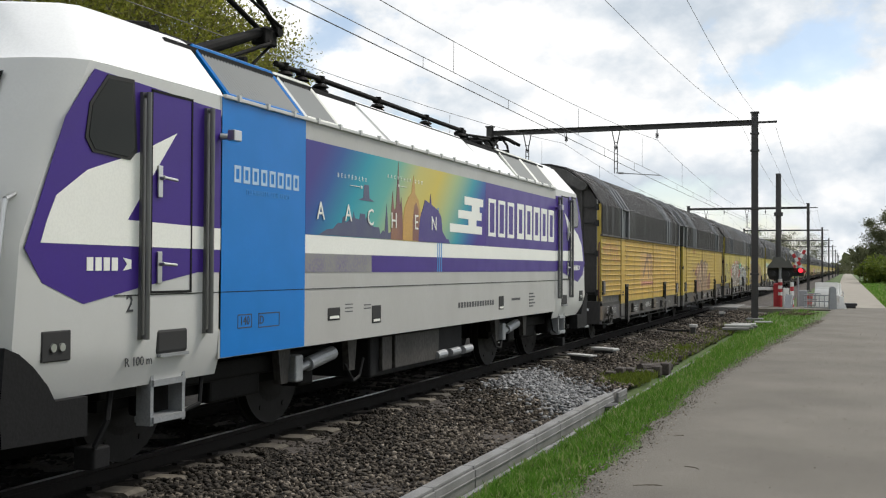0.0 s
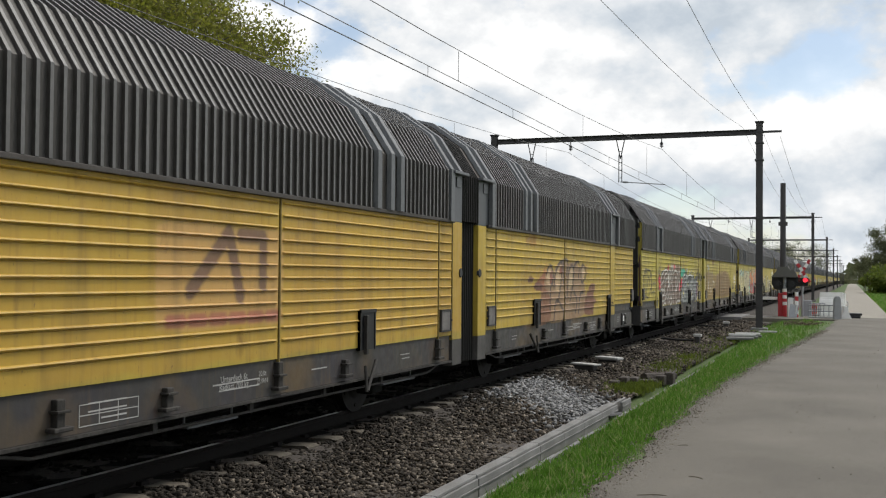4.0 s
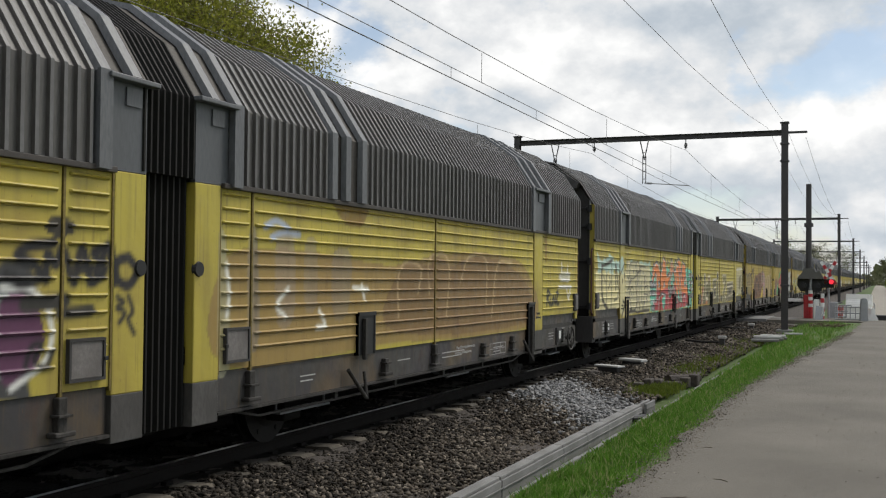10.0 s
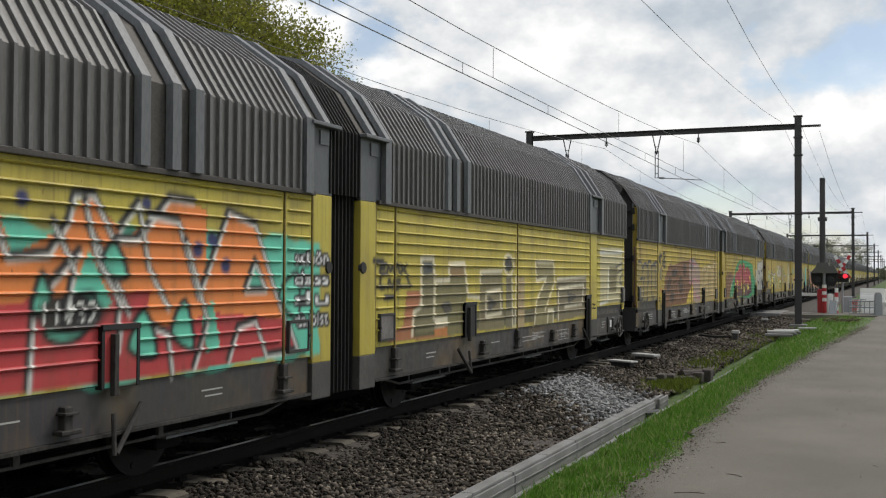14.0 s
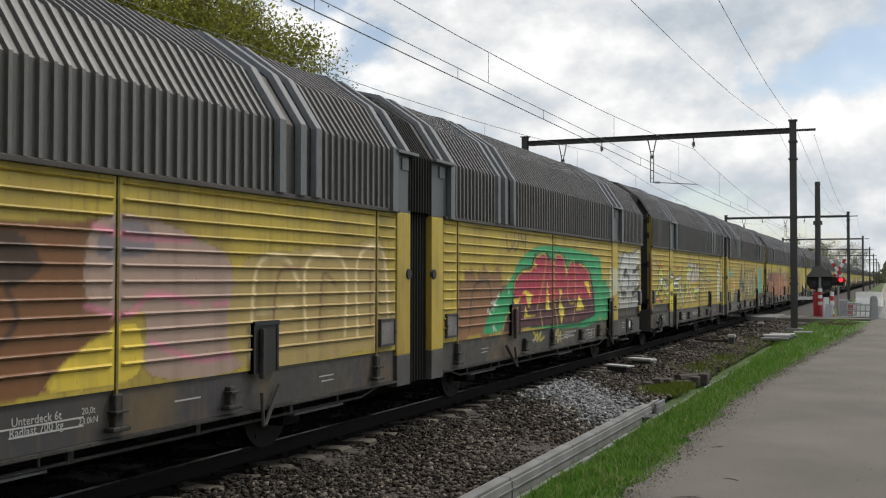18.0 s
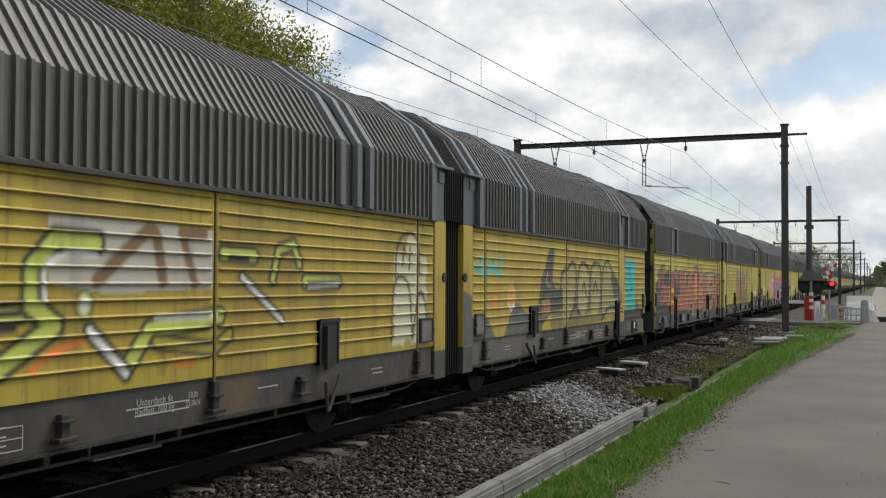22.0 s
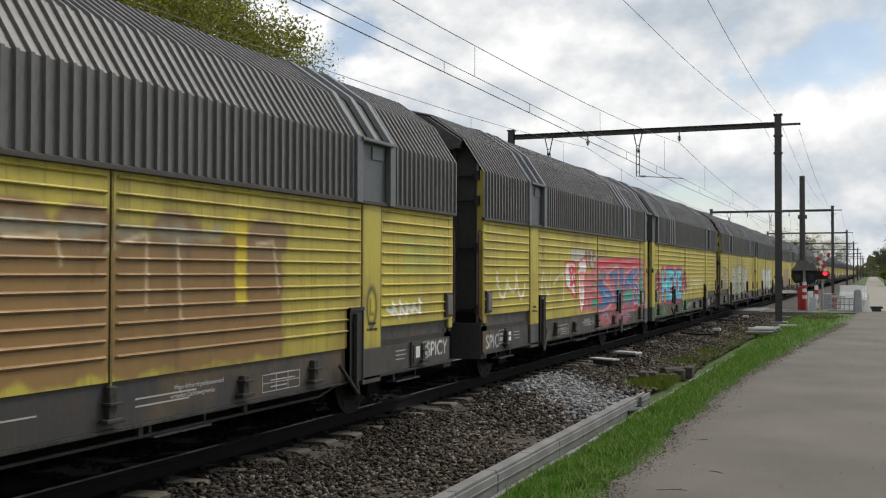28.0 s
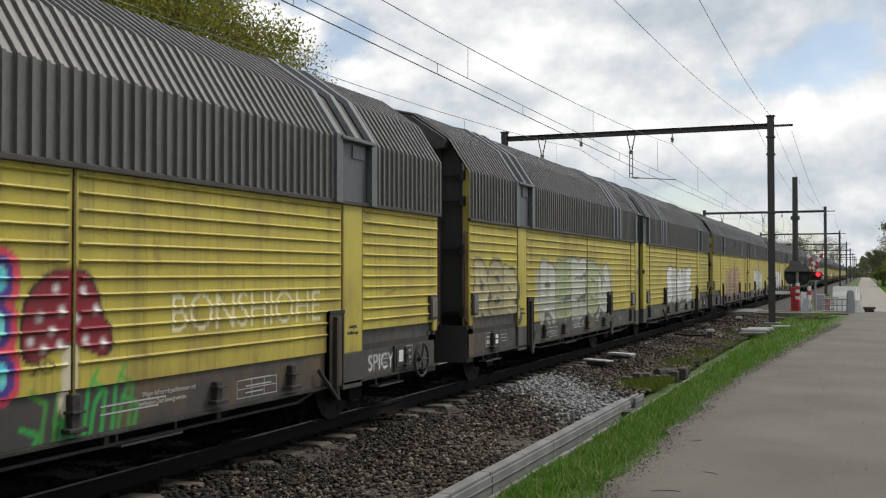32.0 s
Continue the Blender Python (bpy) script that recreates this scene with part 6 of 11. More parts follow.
    c.area([(-10.09, 1.32), (-10.01, 1.37), (-9.77, 1.36), (-9.73, 1.3), (-9.79, 1.25), (-10.04, 1.26)], CHARCOAL, True)


def machine_piece_start(c):
    c.area([(-11.54, 1.68), (-11.5, 1.88), (-11.37, 1.98), (-11.14, 1.96), (-10.99, 1.78), (-11.04, 1.57), (-11.32, 1.45), (-11.54, 1.53)], LIME, True)
    c.area([(-11.99, 1.22), (-11.92, 1.35), (-11.58, 1.53), (-11.41, 1.58), (-11.45, 1.45), (-11.75, 1.29)], LIME, True)
    c.area([(-10.99, 1.68), (-10.74, 1.65), (-10.43, 1.46), (-10.31, 1.23), (-10.48, 1.23), (-10.74, 1.36), (-10.99, 1.52)], LIME, True)
    c.area([(-11.48, 1.53), (-11.36, 1.44), (-11.13, 1.45), (-11.02, 1.55), (-11.13, 1.37), (-11.36, 1.37)], CHARCOAL, True)
    c.area([(-10.89, 1.63), (-10.69, 1.6), (-10.48, 1.43), (-10.58, 1.41), (-10.84, 1.52)], CHARCOAL, True)
    c.area([(-11.36, 1.58), (-11.37, 1.7), (-11.23, 1.76), (-11.09, 1.7), (-11.11, 1.55), (-11.24, 1.5)], CHALKY, True)
    c.curve([(-11.36, 1.58), (-11.37, 1.7), (-11.23, 1.76), (-11.09, 1.7), (-11.11, 1.55), (-11.24, 1.5), (-11.36, 1.58)], 0.055, CHARCOAL)
    c.curve([(-11.54, 1.58), (-11.52, 1.85), (-11.37, 1.98), (-11.14, 1.97), (-10.96, 1.78), (-10.99, 1.57)], 0.055, CHARCOAL)
    c.curve([(-11.99, 1.22), (-11.93, 1.35), (-11.54, 1.56)], 0.055, CHARCOAL)
    c.curve([(-11.99, 1.21), (-11.71, 1.29), (-11.43, 1.44)], 0.055, CHARCOAL)
    c.curve([(-11.58, 1.46), (-11.58, 1.29), (-11.36, 1.14), (-11.08, 1.12), (-10.84, 1.26), (-10.86, 1.41)], 0.055, CHARCOAL)
    c.curve([(-10.99, 1.69), (-10.72, 1.66), (-10.4, 1.47), (-10.29, 1.23), (-10.51, 1.22), (-10.76, 1.36)], 0.055, CHARCOAL)
    c.curve([(-10.84, 1.64), (-10.64, 1.49), (-10.53, 1.35)], 0.05, CHALKY)
    c.stroke([(-10.51, 1.41), (-10.01, 1.86)], 0.15, CHARCOAL)
    c.stroke([(-10.49, 1.43), (-10.03, 1.85)], 0.07, CHALKY)
    c.curve([(-9.98, 1.88), (-9.81, 1.79), (-9.77, 1.68)], 0.08, CHARCOAL)
    c.curve([(-11.33, 2.01), (-11.14, 2.05), (-10.99, 1.94), (-10.92, 1.77)], 0.055, AMBER)
    c.curve([(-11.91, 1.15), (-11.71, 1.18), (-11.56, 1.19)], 0.055, AMBER)
    c.curve([(-11.85, 2.14), (-11.5, 1.95)], 0.04, CHARCOAL)
    c.curve([(-11.72, 1.87), (-11.55, 1.83)], 0.04, CHARCOAL)
    c.curve([(-11.37, 2.11), (-11.34, 2.03)], 0.04, CHARCOAL)
    c.curve([(-10.79, 1.68), (-10.43, 1.68)], 0.04, CHARCOAL)
    c.curve([(-9.18, 1.98), (-8.76, 1.99)], 0.04, CHARCOAL)
    c.curve([(-8.24, 2.01), (-8.4, 1.87)], 0.04, CHARCOAL)


def olive_letters(c):
    c.area([(4.63, 0.93), (4.95, 1.27), (5.65, 1.4), (9.65, 1.59), (9.89, 1.08), (8.27, 0.92), (5.66, 0.86)], rgb(112, 104, 66), True)
    c.area([(4.01, 1.55), (4.08, 1.75), (4.3, 1.94), (4.45, 2.15), (4.61, 2.27), (4.82, 2.26), (4.82, 2.02), (4.75, 1.75), (4.98, 1.58), (5.5, 1.58), (5.51, 1.26), (4.63, 1.15), (4.09, 0.96), (3.94, 1.3)], rgb(70, 68, 62), True)
    c.area([(4.13, 1.39), (4.59, 1.42), (4.59, 1.14), (4.13, 1.09)], rgb(150, 118, 78))
    c.area([(5.38, 1.54), (5.38, 1.82), (5.74, 1.94), (6.02, 1.98), (6.22, 1.83), (6.13, 1.39), (5.84, 1.03), (5.48, 0.97)], rgb(142, 132, 90), True)
    c.area([(6.43, 1.23), (6.53, 1.84), (6.85, 1.96), (7.18, 1.84), (7.18, 1.37), (6.86, 1.06)], rgb(150, 140, 98), True)
    c.area([(7.3, 1.36), (7.41, 1.93), (7.76, 2.01), (8.13, 1.85), (8.14, 1.18), (7.53, 1.04)], rgb(142, 132, 90), True)
    c.area([(8.27, 1.18), (8.39, 1.9), (8.79, 2.04), (9.21, 1.87), (9.59, 1.69), (9.71, 1.13), (8.8, 0.94)], rgb(136, 128, 84), True)
    c.area([(9.12, 1.86), (9.65, 1.78), (9.83, 1.5), (9.5, 1.32), (9.21, 1.6)], rgb(70, 68, 62), True)
    c.curve([(5.29, 1.26), (5.32, 1.82), (5.74, 1.95), (6.08, 2.07), (6.32, 1.83), (6.23, 1.24)], 0.075, rgb(40, 40, 38))
    c.curve([(6.39, 1.12), (6.47, 1.84), (6.8, 2.07), (7.29, 1.86), (7.25, 1.21)], 0.075, rgb(40, 40, 38))
    c.curve([(7.34, 1.2), (7.43, 1.93), (7.81, 2.08), (8.21, 1.94), (8.16, 1.18)], 0.075, rgb(40, 40, 38))
    c.curve([(8.27, 1.09), (8.36, 1.87), (8.79, 2.14), (9.29, 1.88), (9.65, 1.69)], 0.075, rgb(40, 40, 38))
    c.curve([(5.84, 1.03), (6.23, 1.24), (6.64, 1.07)], 0.075, rgb(40, 40, 38))
    c.curve([(7.64, 1.52), (7.76, 1.69), (7.96, 1.52)], 0.075, rgb(40, 40, 38))
    c.curve([(6.74, 1.53), (6.89, 1.68), (7.03, 1.45)], 0.075, rgb(40, 40, 38))
    c.curve([(8.27, 0.92), (8.93, 1.16), (9.65, 1.14)], 0.075, rgb(40, 40, 38))
    c.curve([(4.19, 1.29), (4.22, 1.16)], 0.035, rgb(58, 54, 50))
    c.curve([(4.34, 1.32), (4.37, 1.17)], 0.035, rgb(58, 54, 50))
    c.curve([(4.47, 1.34), (4.5, 1.18)], 0.035, rgb(58, 54, 50))
    c.curve([(4.86, 1.68), (5.2, 1.65)], 0.035, rgb(58, 54, 50))
    c.curve([(4.61, 2.09), (4.71, 1.82)], 0.035, rgb(58, 54, 50))
    c.curve([(4.46, 1.88), (4.38, 1.68), (4.62, 1.62)], 0.03, rgb(176, 166, 128))
    c.curve([(5.47, 1.68), (5.56, 1.83), (5.83, 1.89)], 0.03, rgb(176, 166, 128))
    c.curve([(7.48, 1.77), (7.71, 1.89)], 0.03, rgb(176, 166, 128))


def tan_letters(c):
    c.lay(c.inside(c.smooth([(2.66, 1.36), (2.9, 1.82), (3.91, 1.94), (4.16, 1.75), (4.1, 0.88), (2.67, 0.89)], True)) * 0.45, rgb(112, 74, 40))
    c.area([(3.05, 1.65), (3.13, 1.7), (3.27, 1.72), (3.37, 1.67), (3.35, 1.61), (3.2, 1.59), (3.07, 1.61)], rgb(92, 60, 42), True)
    c.area([(3.42, 1.54), (3.6, 1.61), (3.75, 1.68), (3.99, 1.75), (4.09, 1.85), (4.25, 1.75), (4.17, 1.55), (4.04, 1.43), (3.68, 1.46), (3.46, 1.49)], rgb(132, 84, 54), True)
    c.area([(3.42, 1.54), (3.6, 1.61), (3.92, 1.58), (3.96, 1.46), (3.61, 1.45)], rgb(96, 62, 46), True)
    c.area([(4.1, 0.85), (4.1, 1.55), (4.25, 1.8), (4.42, 1.9), (4.6, 1.88), (4.79, 1.76), (4.89, 1.91), (5.29, 2.01), (5.67, 2.05), (5.79, 1.99), (6.21, 2.01), (6.59, 2.02), (6.73, 1.9), (7.08, 1.97), (7.3, 1.84), (7.18, 1.65), (7.3, 1.46), (7.32, 0.94), (5.32, 0.83), (3.93, 0.87)], rgb(138, 112, 84), True)
    c.area([(3.84, 0.87), (3.92, 1.39), (4.17, 1.5), (4.52, 1.3), (4.53, 0.89)], rgb(118, 84, 62), True)
    c.area([(7.32, 0.93), (7.31, 1.2), (7.61, 1.45), (7.92, 1.58), (8.25, 1.51), (8.09, 1.31), (8.35, 1.2), (8.1, 1.07), (8.07, 0.9)], rgb(110, 74, 56), True)
    c.area([(4.29, 1.58), (4.26, 1.7), (4.38, 1.83), (4.56, 1.85), (4.68, 1.78), (4.63, 1.65), (4.52, 1.56)], rgb(172, 150, 118), True)
    c.area([(4.89, 1.6), (4.97, 1.81), (5.24, 1.93), (5.38, 1.87), (5.28, 1.6), (5.05, 1.39)], rgb(166, 142, 108), True)
    c.area([(5.92, 1.48), (5.97, 1.77), (6.15, 1.9), (6.29, 1.77), (6.16, 1.53)], rgb(168, 146, 112), True)
    c.area([(7.01, 1.65), (6.98, 1.84), (7.12, 1.92), (7.27, 1.84), (7.18, 1.68)], rgb(172, 150, 118), True)
    c.area([(4.5, 1.6), (4.51, 1.78), (4.65, 1.81), (4.68, 1.65), (4.59, 1.55)], rgb(122, 74, 58), True)
    c.area([(5.19, 1.76), (5.21, 1.87), (5.4, 1.93), (5.43, 1.79)], rgb(122, 74, 58), True)
    c.curve([(4.26, 1.77), (4.42, 1.91), (4.6, 1.91), (4.75, 1.78), (4.7, 1.6), (4.56, 1.5), (4.53, 1.09)], 0.065, rgb(58, 46, 44))
    c.curve([(4.8, 1.5), (4.89, 1.76), (5.19, 1.98), (5.4, 1.95), (5.35, 1.71), (5.2, 1.38), (5.05, 1.23)], 0.065, rgb(58, 46, 44))
    c.curve([(5.51, 2.01), (5.52, 1.6), (5.64, 1.26), (5.48, 0.82)], 0.065, rgb(58, 46, 44))
    c.curve([(5.81, 1.31), (5.86, 1.71), (6.03, 1.91), (6.27, 1.92), (6.32, 1.71), (6.04, 1.24)], 0.065, rgb(58, 46, 44))
    c.curve([(6.22, 1.47), (6.34, 1.89), (6.59, 2.02), (6.8, 1.96), (6.73, 1.71)], 0.065, rgb(58, 46, 44))
    c.curve([(7.01, 1.59), (6.94, 1.84), (7.08, 1.97), (7.29, 1.91), (7.37, 1.75), (7.08, 1.59)], 0.065, rgb(58, 46, 44))
    c.curve([(4.81, 0.87), (4.9, 1.18), (5.1, 1.25), (5.53, 1.04)], 0.065, rgb(58, 46, 44))
    c.curve([(6.75, 0.97), (6.88, 1.34), (7.16, 1.4)], 0.065, rgb(58, 46, 44))
    c.curve([(6.35, 1.41), (6.61, 1.22), (6.49, 0.99)], 0.065, rgb(58, 46, 44))
    c.curve([(5.29, 2.01), (5.73, 2.06), (5.85, 1.94), (5.74, 1.76)], 0.065, rgb(58, 46, 44))
    c.curve([(4.11, 1.89), (4.09, 1.75)], 0.039, rgb(152, 96, 66))
    c.curve([(4.2, 1.95), (4.16, 1.82)], 0.039, rgb(152, 96, 66))
    c.curve([(7.37, 1.98), (7.45, 1.78)], 0.039, rgb(152, 96, 66))
    c.curve([(4.29, 1.94), (4.24, 1.85)], 0.039, rgb(152, 96, 66))


def chrome_piece(c):
    c.area([(-5.32, 0.89), (-5.33, 1.36), (-4.88, 1.8), (-4.43, 1.91), (-4.23, 1.96), (-3.92, 1.81), (-3.26, 1.88), (-2.76, 1.82), (-2.08, 1.83), (-1.86, 1.71), (-1.78, 1.45), (-1.85, 1.0), (-2.74, 0.89), (-5.28, 0.84)], rgb(44, 44, 46), True)
    c.area([(-4.95, 0.91), (-5.12, 1.11), (-4.92, 1.45), (-4.7, 1.7), (-4.33, 1.75), (-3.92, 1.75), (-3.97, 1.54), (-4.12, 1.33), (-4.31, 1.17), (-4.21, 0.91), (-4.59, 0.91)], rgb(134, 138, 134), True)
    c.area([(-4.11, 1.11), (-3.92, 1.54), (-3.71, 1.65), (-3.31, 1.64), (-3.25, 1.41), (-3.36, 1.36), (-3.91, 1.37), (-3.8, 0.93), (-4.11, 0.93)], rgb(128, 132, 128), True)
    c.area([(-3.13, 1.64), (-2.63, 1.71), (-2.22, 1.64), (-2.21, 1.27), (-2.35, 1.02), (-2.87, 0.93), (-3.18, 1.07), (-3.25, 1.41)], rgb(136, 138, 136), True)
    c.area([(-2.08, 1.64), (-1.63, 1.61), (-1.47, 1.38), (-1.62, 1.05), (-1.99, 0.97), (-2.21, 1.27)], rgb(122, 126, 124), True)
    c.area([(-1.69, 1.55), (-1.45, 1.52), (-1.33, 1.24), (-1.5, 0.98), (-1.7, 0.99), (-1.75, 1.32)], rgb(86, 52, 76), True)
    c.curve([(-1.71, 1.61), (-1.45, 1.59), (-1.27, 1.37), (-1.31, 1.11), (-1.62, 0.94)], 0.046, CHALKY)
    c.curve([(-5.2, 0.98), (-5.17, 1.36), (-4.88, 1.75), (-4.43, 1.85)], 0.046, CHALKY)
    c.curve([(-4.23, 1.8), (-3.92, 1.77), (-3.26, 1.82), (-2.5, 1.77)], 0.046, CHALKY)
    c.curve([(-4.91, 1.0), (-4.79, 1.35), (-4.61, 1.6), (-4.23, 1.65)], 0.058, rgb(30, 30, 32))
    c.curve([(-4.61, 1.44), (-4.37, 1.52), (-4.22, 1.41)], 0.058, rgb(30, 30, 32))
    c.curve([(-4.51, 1.23), (-4.27, 1.25), (-4.22, 1.12)], 0.058, rgb(30, 30, 32))
    c.curve([(-2.88, 1.47), (-2.62, 1.49), (-2.6, 1.34), (-2.88, 1.29)], 0.058, rgb(30, 30, 32))
    c.curve([(-3.12, 1.12), (-2.48, 1.15), (-2.21, 1.27)], 0.058, rgb(30, 30, 32))
    c.curve([(-2.5, 1.71), (-2.35, 1.4), (-2.48, 1.03)], 0.058, rgb(30, 30, 32))
    c.curve([(-2.01, 1.64), (-1.93, 1.26), (-2.07, 1.01)], 0.058, rgb(30, 30, 32))
    c.curve([(-3.92, 1.65), (-3.7, 1.53), (-3.37, 1.59)], 0.058, rgb(30, 30, 32))
    c.curve([(-4.87, 1.15), (-4.5, 0.98), (-4.31, 1.02)], 0.058, rgb(30, 30, 32))
    c.oval(-4.28, 1.7, 0.05, 0.05, rgb(56, 56, 58))
    c.oval(-4.18, 1.59, 0.05, 0.05, rgb(56, 56, 58))
    c.oval(-3.25, 1.76, 0.045, 0.045, rgb(56, 56, 58))
    c.oval(-2.76, 1.82, 0.05, 0.05, rgb(56, 56, 58))
    c.oval(-4.21, 1.06, 0.05, 0.05, rgb(56, 56, 58))
    c.oval(-3.79, 1.5, 0.06, 0.06, LEMON)
    c.oval(-4.83, 1.2, 0.07, 0.07, LEMON)
    c.oval(-2.87, 1.17, 0.06, 0.06, LEMON)
    c.oval(-2.15, 1.77, 0.07, 0.07, LEMON)
    c.area([(-4.15, 1.91), (-4.09, 2.05), (-3.93, 2.05), (-3.84, 1.95)], CHALKY)
    c.area([(-3.49, 1.87), (-3.35, 1.99), (-3.2, 1.88)], CHALKY)
    c.area([(-3.02, 1.91), (-2.87, 2.02), (-2.7, 1.92)], CHALKY)
    c.area([(-2.43, 1.88), (-2.3, 1.97), (-2.11, 1.9)], CHALKY)
    c.area([(-4.09, 1.94), (-4.03, 2.01), (-3.93, 1.99), (-3.93, 1.93)], rgb(60, 56, 54), True)
    c.area([(-2.95, 1.91), (-2.87, 1.98), (-2.76, 1.91)], rgb(60, 56, 54), True)
    c.curve([(-1.26, 1.91), (-1.49, 1.88), (-1.59, 1.81), (-1.44, 1.76), (-1.37, 1.68), (-1.54, 1.64), (-1.68, 1.68)], 0.085, INKY)
    c.curve([(-1.33, 1.66), (-1.31, 1.83), (-1.23, 1.76), (-1.17, 1.88), (-1.08, 1.68)], 0.085, INKY)
    c.curve([(-1.05, 1.64), (-0.97, 1.88), (-0.88, 1.64)], 0.085, INKY)
    c.curve([(-1.03, 1.74), (-0.85, 1.74)], 0.085, INKY)
    c.curve([(-0.73, 1.89), (-0.85, 1.85), (-0.73, 1.74), (-0.85, 1.64)], 0.085, INKY)
    c.curve([(-0.82, 1.68), (-0.7, 1.91), (-0.63, 1.64)], 0.085, INKY)
    c.curve([(-0.48, 1.83), (-0.61, 1.79), (-0.6, 1.66), (-0.47, 1.62), (-0.38, 1.73), (-0.48, 1.83)], 0.085, INKY)
    c.area([(-1.34, 2.01), (-1.29, 2.09), (-1.15, 2.1), (-1.05, 2.04), (-1.09, 1.97), (-1.26, 1.96)], rgb(52, 48, 40), True)
    c.stroke([(-1.51, 1.49), (-1.14, 1.51)], 0.117, rgb(50, 48, 44))
    c.stroke([(-1.19, 1.42), (-0.87, 1.44)], 0.091, rgb(50, 48, 44))
    c.curve([(-1.5, 1.07), (-1.45, 1.2), (-1.35, 1.22), (-1.42, 1.11), (-1.31, 1.06), (-1.24, 1.17)], 0.046, INKY)
    c.curve([(-0.6, 1.53), (-0.53, 1.49), (-0.6, 1.45), (-0.51, 1.41), (-0.57, 1.34)], 0.046, INKY)
    c.curve([(-0.47, 1.53), (-0.42, 1.42), (-0.47, 1.36), (-0.4, 1.25)], 0.046, INKY)
    c.curve([(-1.04, 1.04), (-1.03, 1.1), (-0.98, 0.99)], 0.046, INKY)
    c.curve([(-0.93, 1.07), (-0.88, 1.07), (-0.92, 1.01), (-0.86, 0.98)], 0.046, INKY)


def faded_piece(c):
    c.lay(c.inside(c.smooth([(0.76, 1.79), (1.59, 1.96), (2.95, 1.91), (4.37, 1.84), (5.77, 2.0), (7.73, 2.05), (9.36, 1.86), (9.69, 0.94), (4.08, 0.92), (0.87, 0.9)], True)) * 0.8, rgb(134, 108, 68))
    c.lay(c.inside(c.smooth([(4.39, 1.04), (4.45, 1.77), (4.86, 1.91), (5.39, 1.85), (5.67, 1.97), (6.17, 1.86), (6.58, 1.95), (7.25, 2.0), (8.24, 1.94), (9.37, 1.63), (9.53, 0.99)], True)) * 0.9, rgb(110, 84, 58))
    c.lay(c.inside(c.smooth([(0.71, 1.98), (0.84, 1.99), (0.93, 0.94), (0.74, 0.91)], True)) * 0.7, rgb(150, 148, 124))
    c.lay(c.inside(c.smooth([(1.2, 2.05), (1.34, 2.05), (1.39, 1.12), (1.22, 1.1)], True)) * 0.5, rgb(110, 110, 124))
    c.lay(c.inside(c.smooth([(1.69, 2.07), (2.0, 2.05), (2.02, 1.31), (1.71, 1.26)], True)) * 0.5, rgb(130, 118, 120))
    c.lay(c.inside(c.smooth([(2.23, 2.03), (2.45, 2.04), (2.47, 1.41), (2.24, 1.39)], True)) * 0.45, rgb(124, 116, 116))
    c.lay(c.inside(c.smooth([(2.82, 1.93), (3.21, 1.94), (3.16, 1.33), (2.84, 1.28)], True)) * 0.5, rgb(116, 108, 108))
    c.lay(c.inside(c.smooth([(2.81, 2.51), (3.6, 2.53), (3.47, 2.26), (3.07, 2.27)], True)) * 0.6, rgb(92, 50, 30))
    c.curve([(4.47, 1.23), (4.45, 1.7), (4.69, 1.88), (5.12, 1.81), (5.04, 1.5)], 0.033, rgb(176, 152, 116))
    c.curve([(5.4, 1.49), (5.39, 1.92), (5.86, 2.01), (6.07, 1.79), (5.98, 1.19)], 0.033, rgb(176, 152, 116))
    c.curve([(6.48, 1.64), (6.8, 1.99), (7.49, 1.96), (7.51, 1.31)], 0.033, rgb(176, 152, 116))
    c.curve([(7.75, 1.14), (7.99, 1.89), (8.65, 1.94)], 0.033, rgb(176, 152, 116))
    c.curve([(1.48, 2.16), (1.68, 2.22), (1.89, 2.16)], 0.065, rgb(150, 160, 176))
    c.curve([(1.59, 2.06), (1.79, 2.11), (2.11, 2.11)], 0.065, rgb(150, 160, 176))
    c.curve([(1.91, 1.58), (1.7, 1.42), (1.86, 1.31)], 0.052, rgb(212, 210, 200))
    c.curve([(2.53, 1.35), (2.66, 1.2), (2.48, 1.18)], 0.052, rgb(212, 210, 200))
    c.curve([(3.28, 1.58), (3.63, 1.56)], 0.052, rgb(212, 210, 200))
    c.curve([(3.49, 1.61), (3.56, 1.45)], 0.052, rgb(212, 210, 200))
    c.curve([(0.85, 1.79), (0.9, 1.54), (0.87, 1.34)], 0.052, rgb(212, 210, 200))
    c.curve([(10.57, 1.24), (10.6, 1.48), (10.74, 1.45), (10.62, 1.36), (10.77, 1.23)], 0.065, INKY)
    c.curve([(10.8, 1.33), (10.83, 1.24), (10.91, 1.26), (10.92, 1.34)], 0.065, INKY)
    c.curve([(10.95, 1.24), (10.98, 1.38), (11.08, 1.25), (11.11, 1.39)], 0.065, INKY)
    c.curve([(11.14, 1.44), (11.25, 1.46), (11.16, 1.27), (11.31, 1.25)], 0.065, INKY)
    c.lay(c.inside(c.smooth([(11.37, 1.81), (11.98, 1.82), (11.99, 1.66), (11.36, 1.65)], True)) * 0.6, rgb(196, 196, 186))
    c.stroke([(11.48, 1.97), (11.49, 1.8)], 0.046, rgb(216, 216, 208))
    c.stroke([(11.4, 1.77), (11.43, 1.68), (11.79, 1.68)], 0.046, rgb(216, 216, 208))
    c.stroke([(11.86, 1.93), (11.87, 1.82)], 0.046, rgb(216, 216, 208))
    c.stroke([(11.72, 1.79), (11.98, 1.78), (11.95, 1.67), (11.79, 1.67)], 0.046, rgb(216, 216, 208))
    c.stroke([(11.8, 1.54), (11.94, 1.3), (12.09, 1.56)], 0.046, rgb(216, 216, 208))
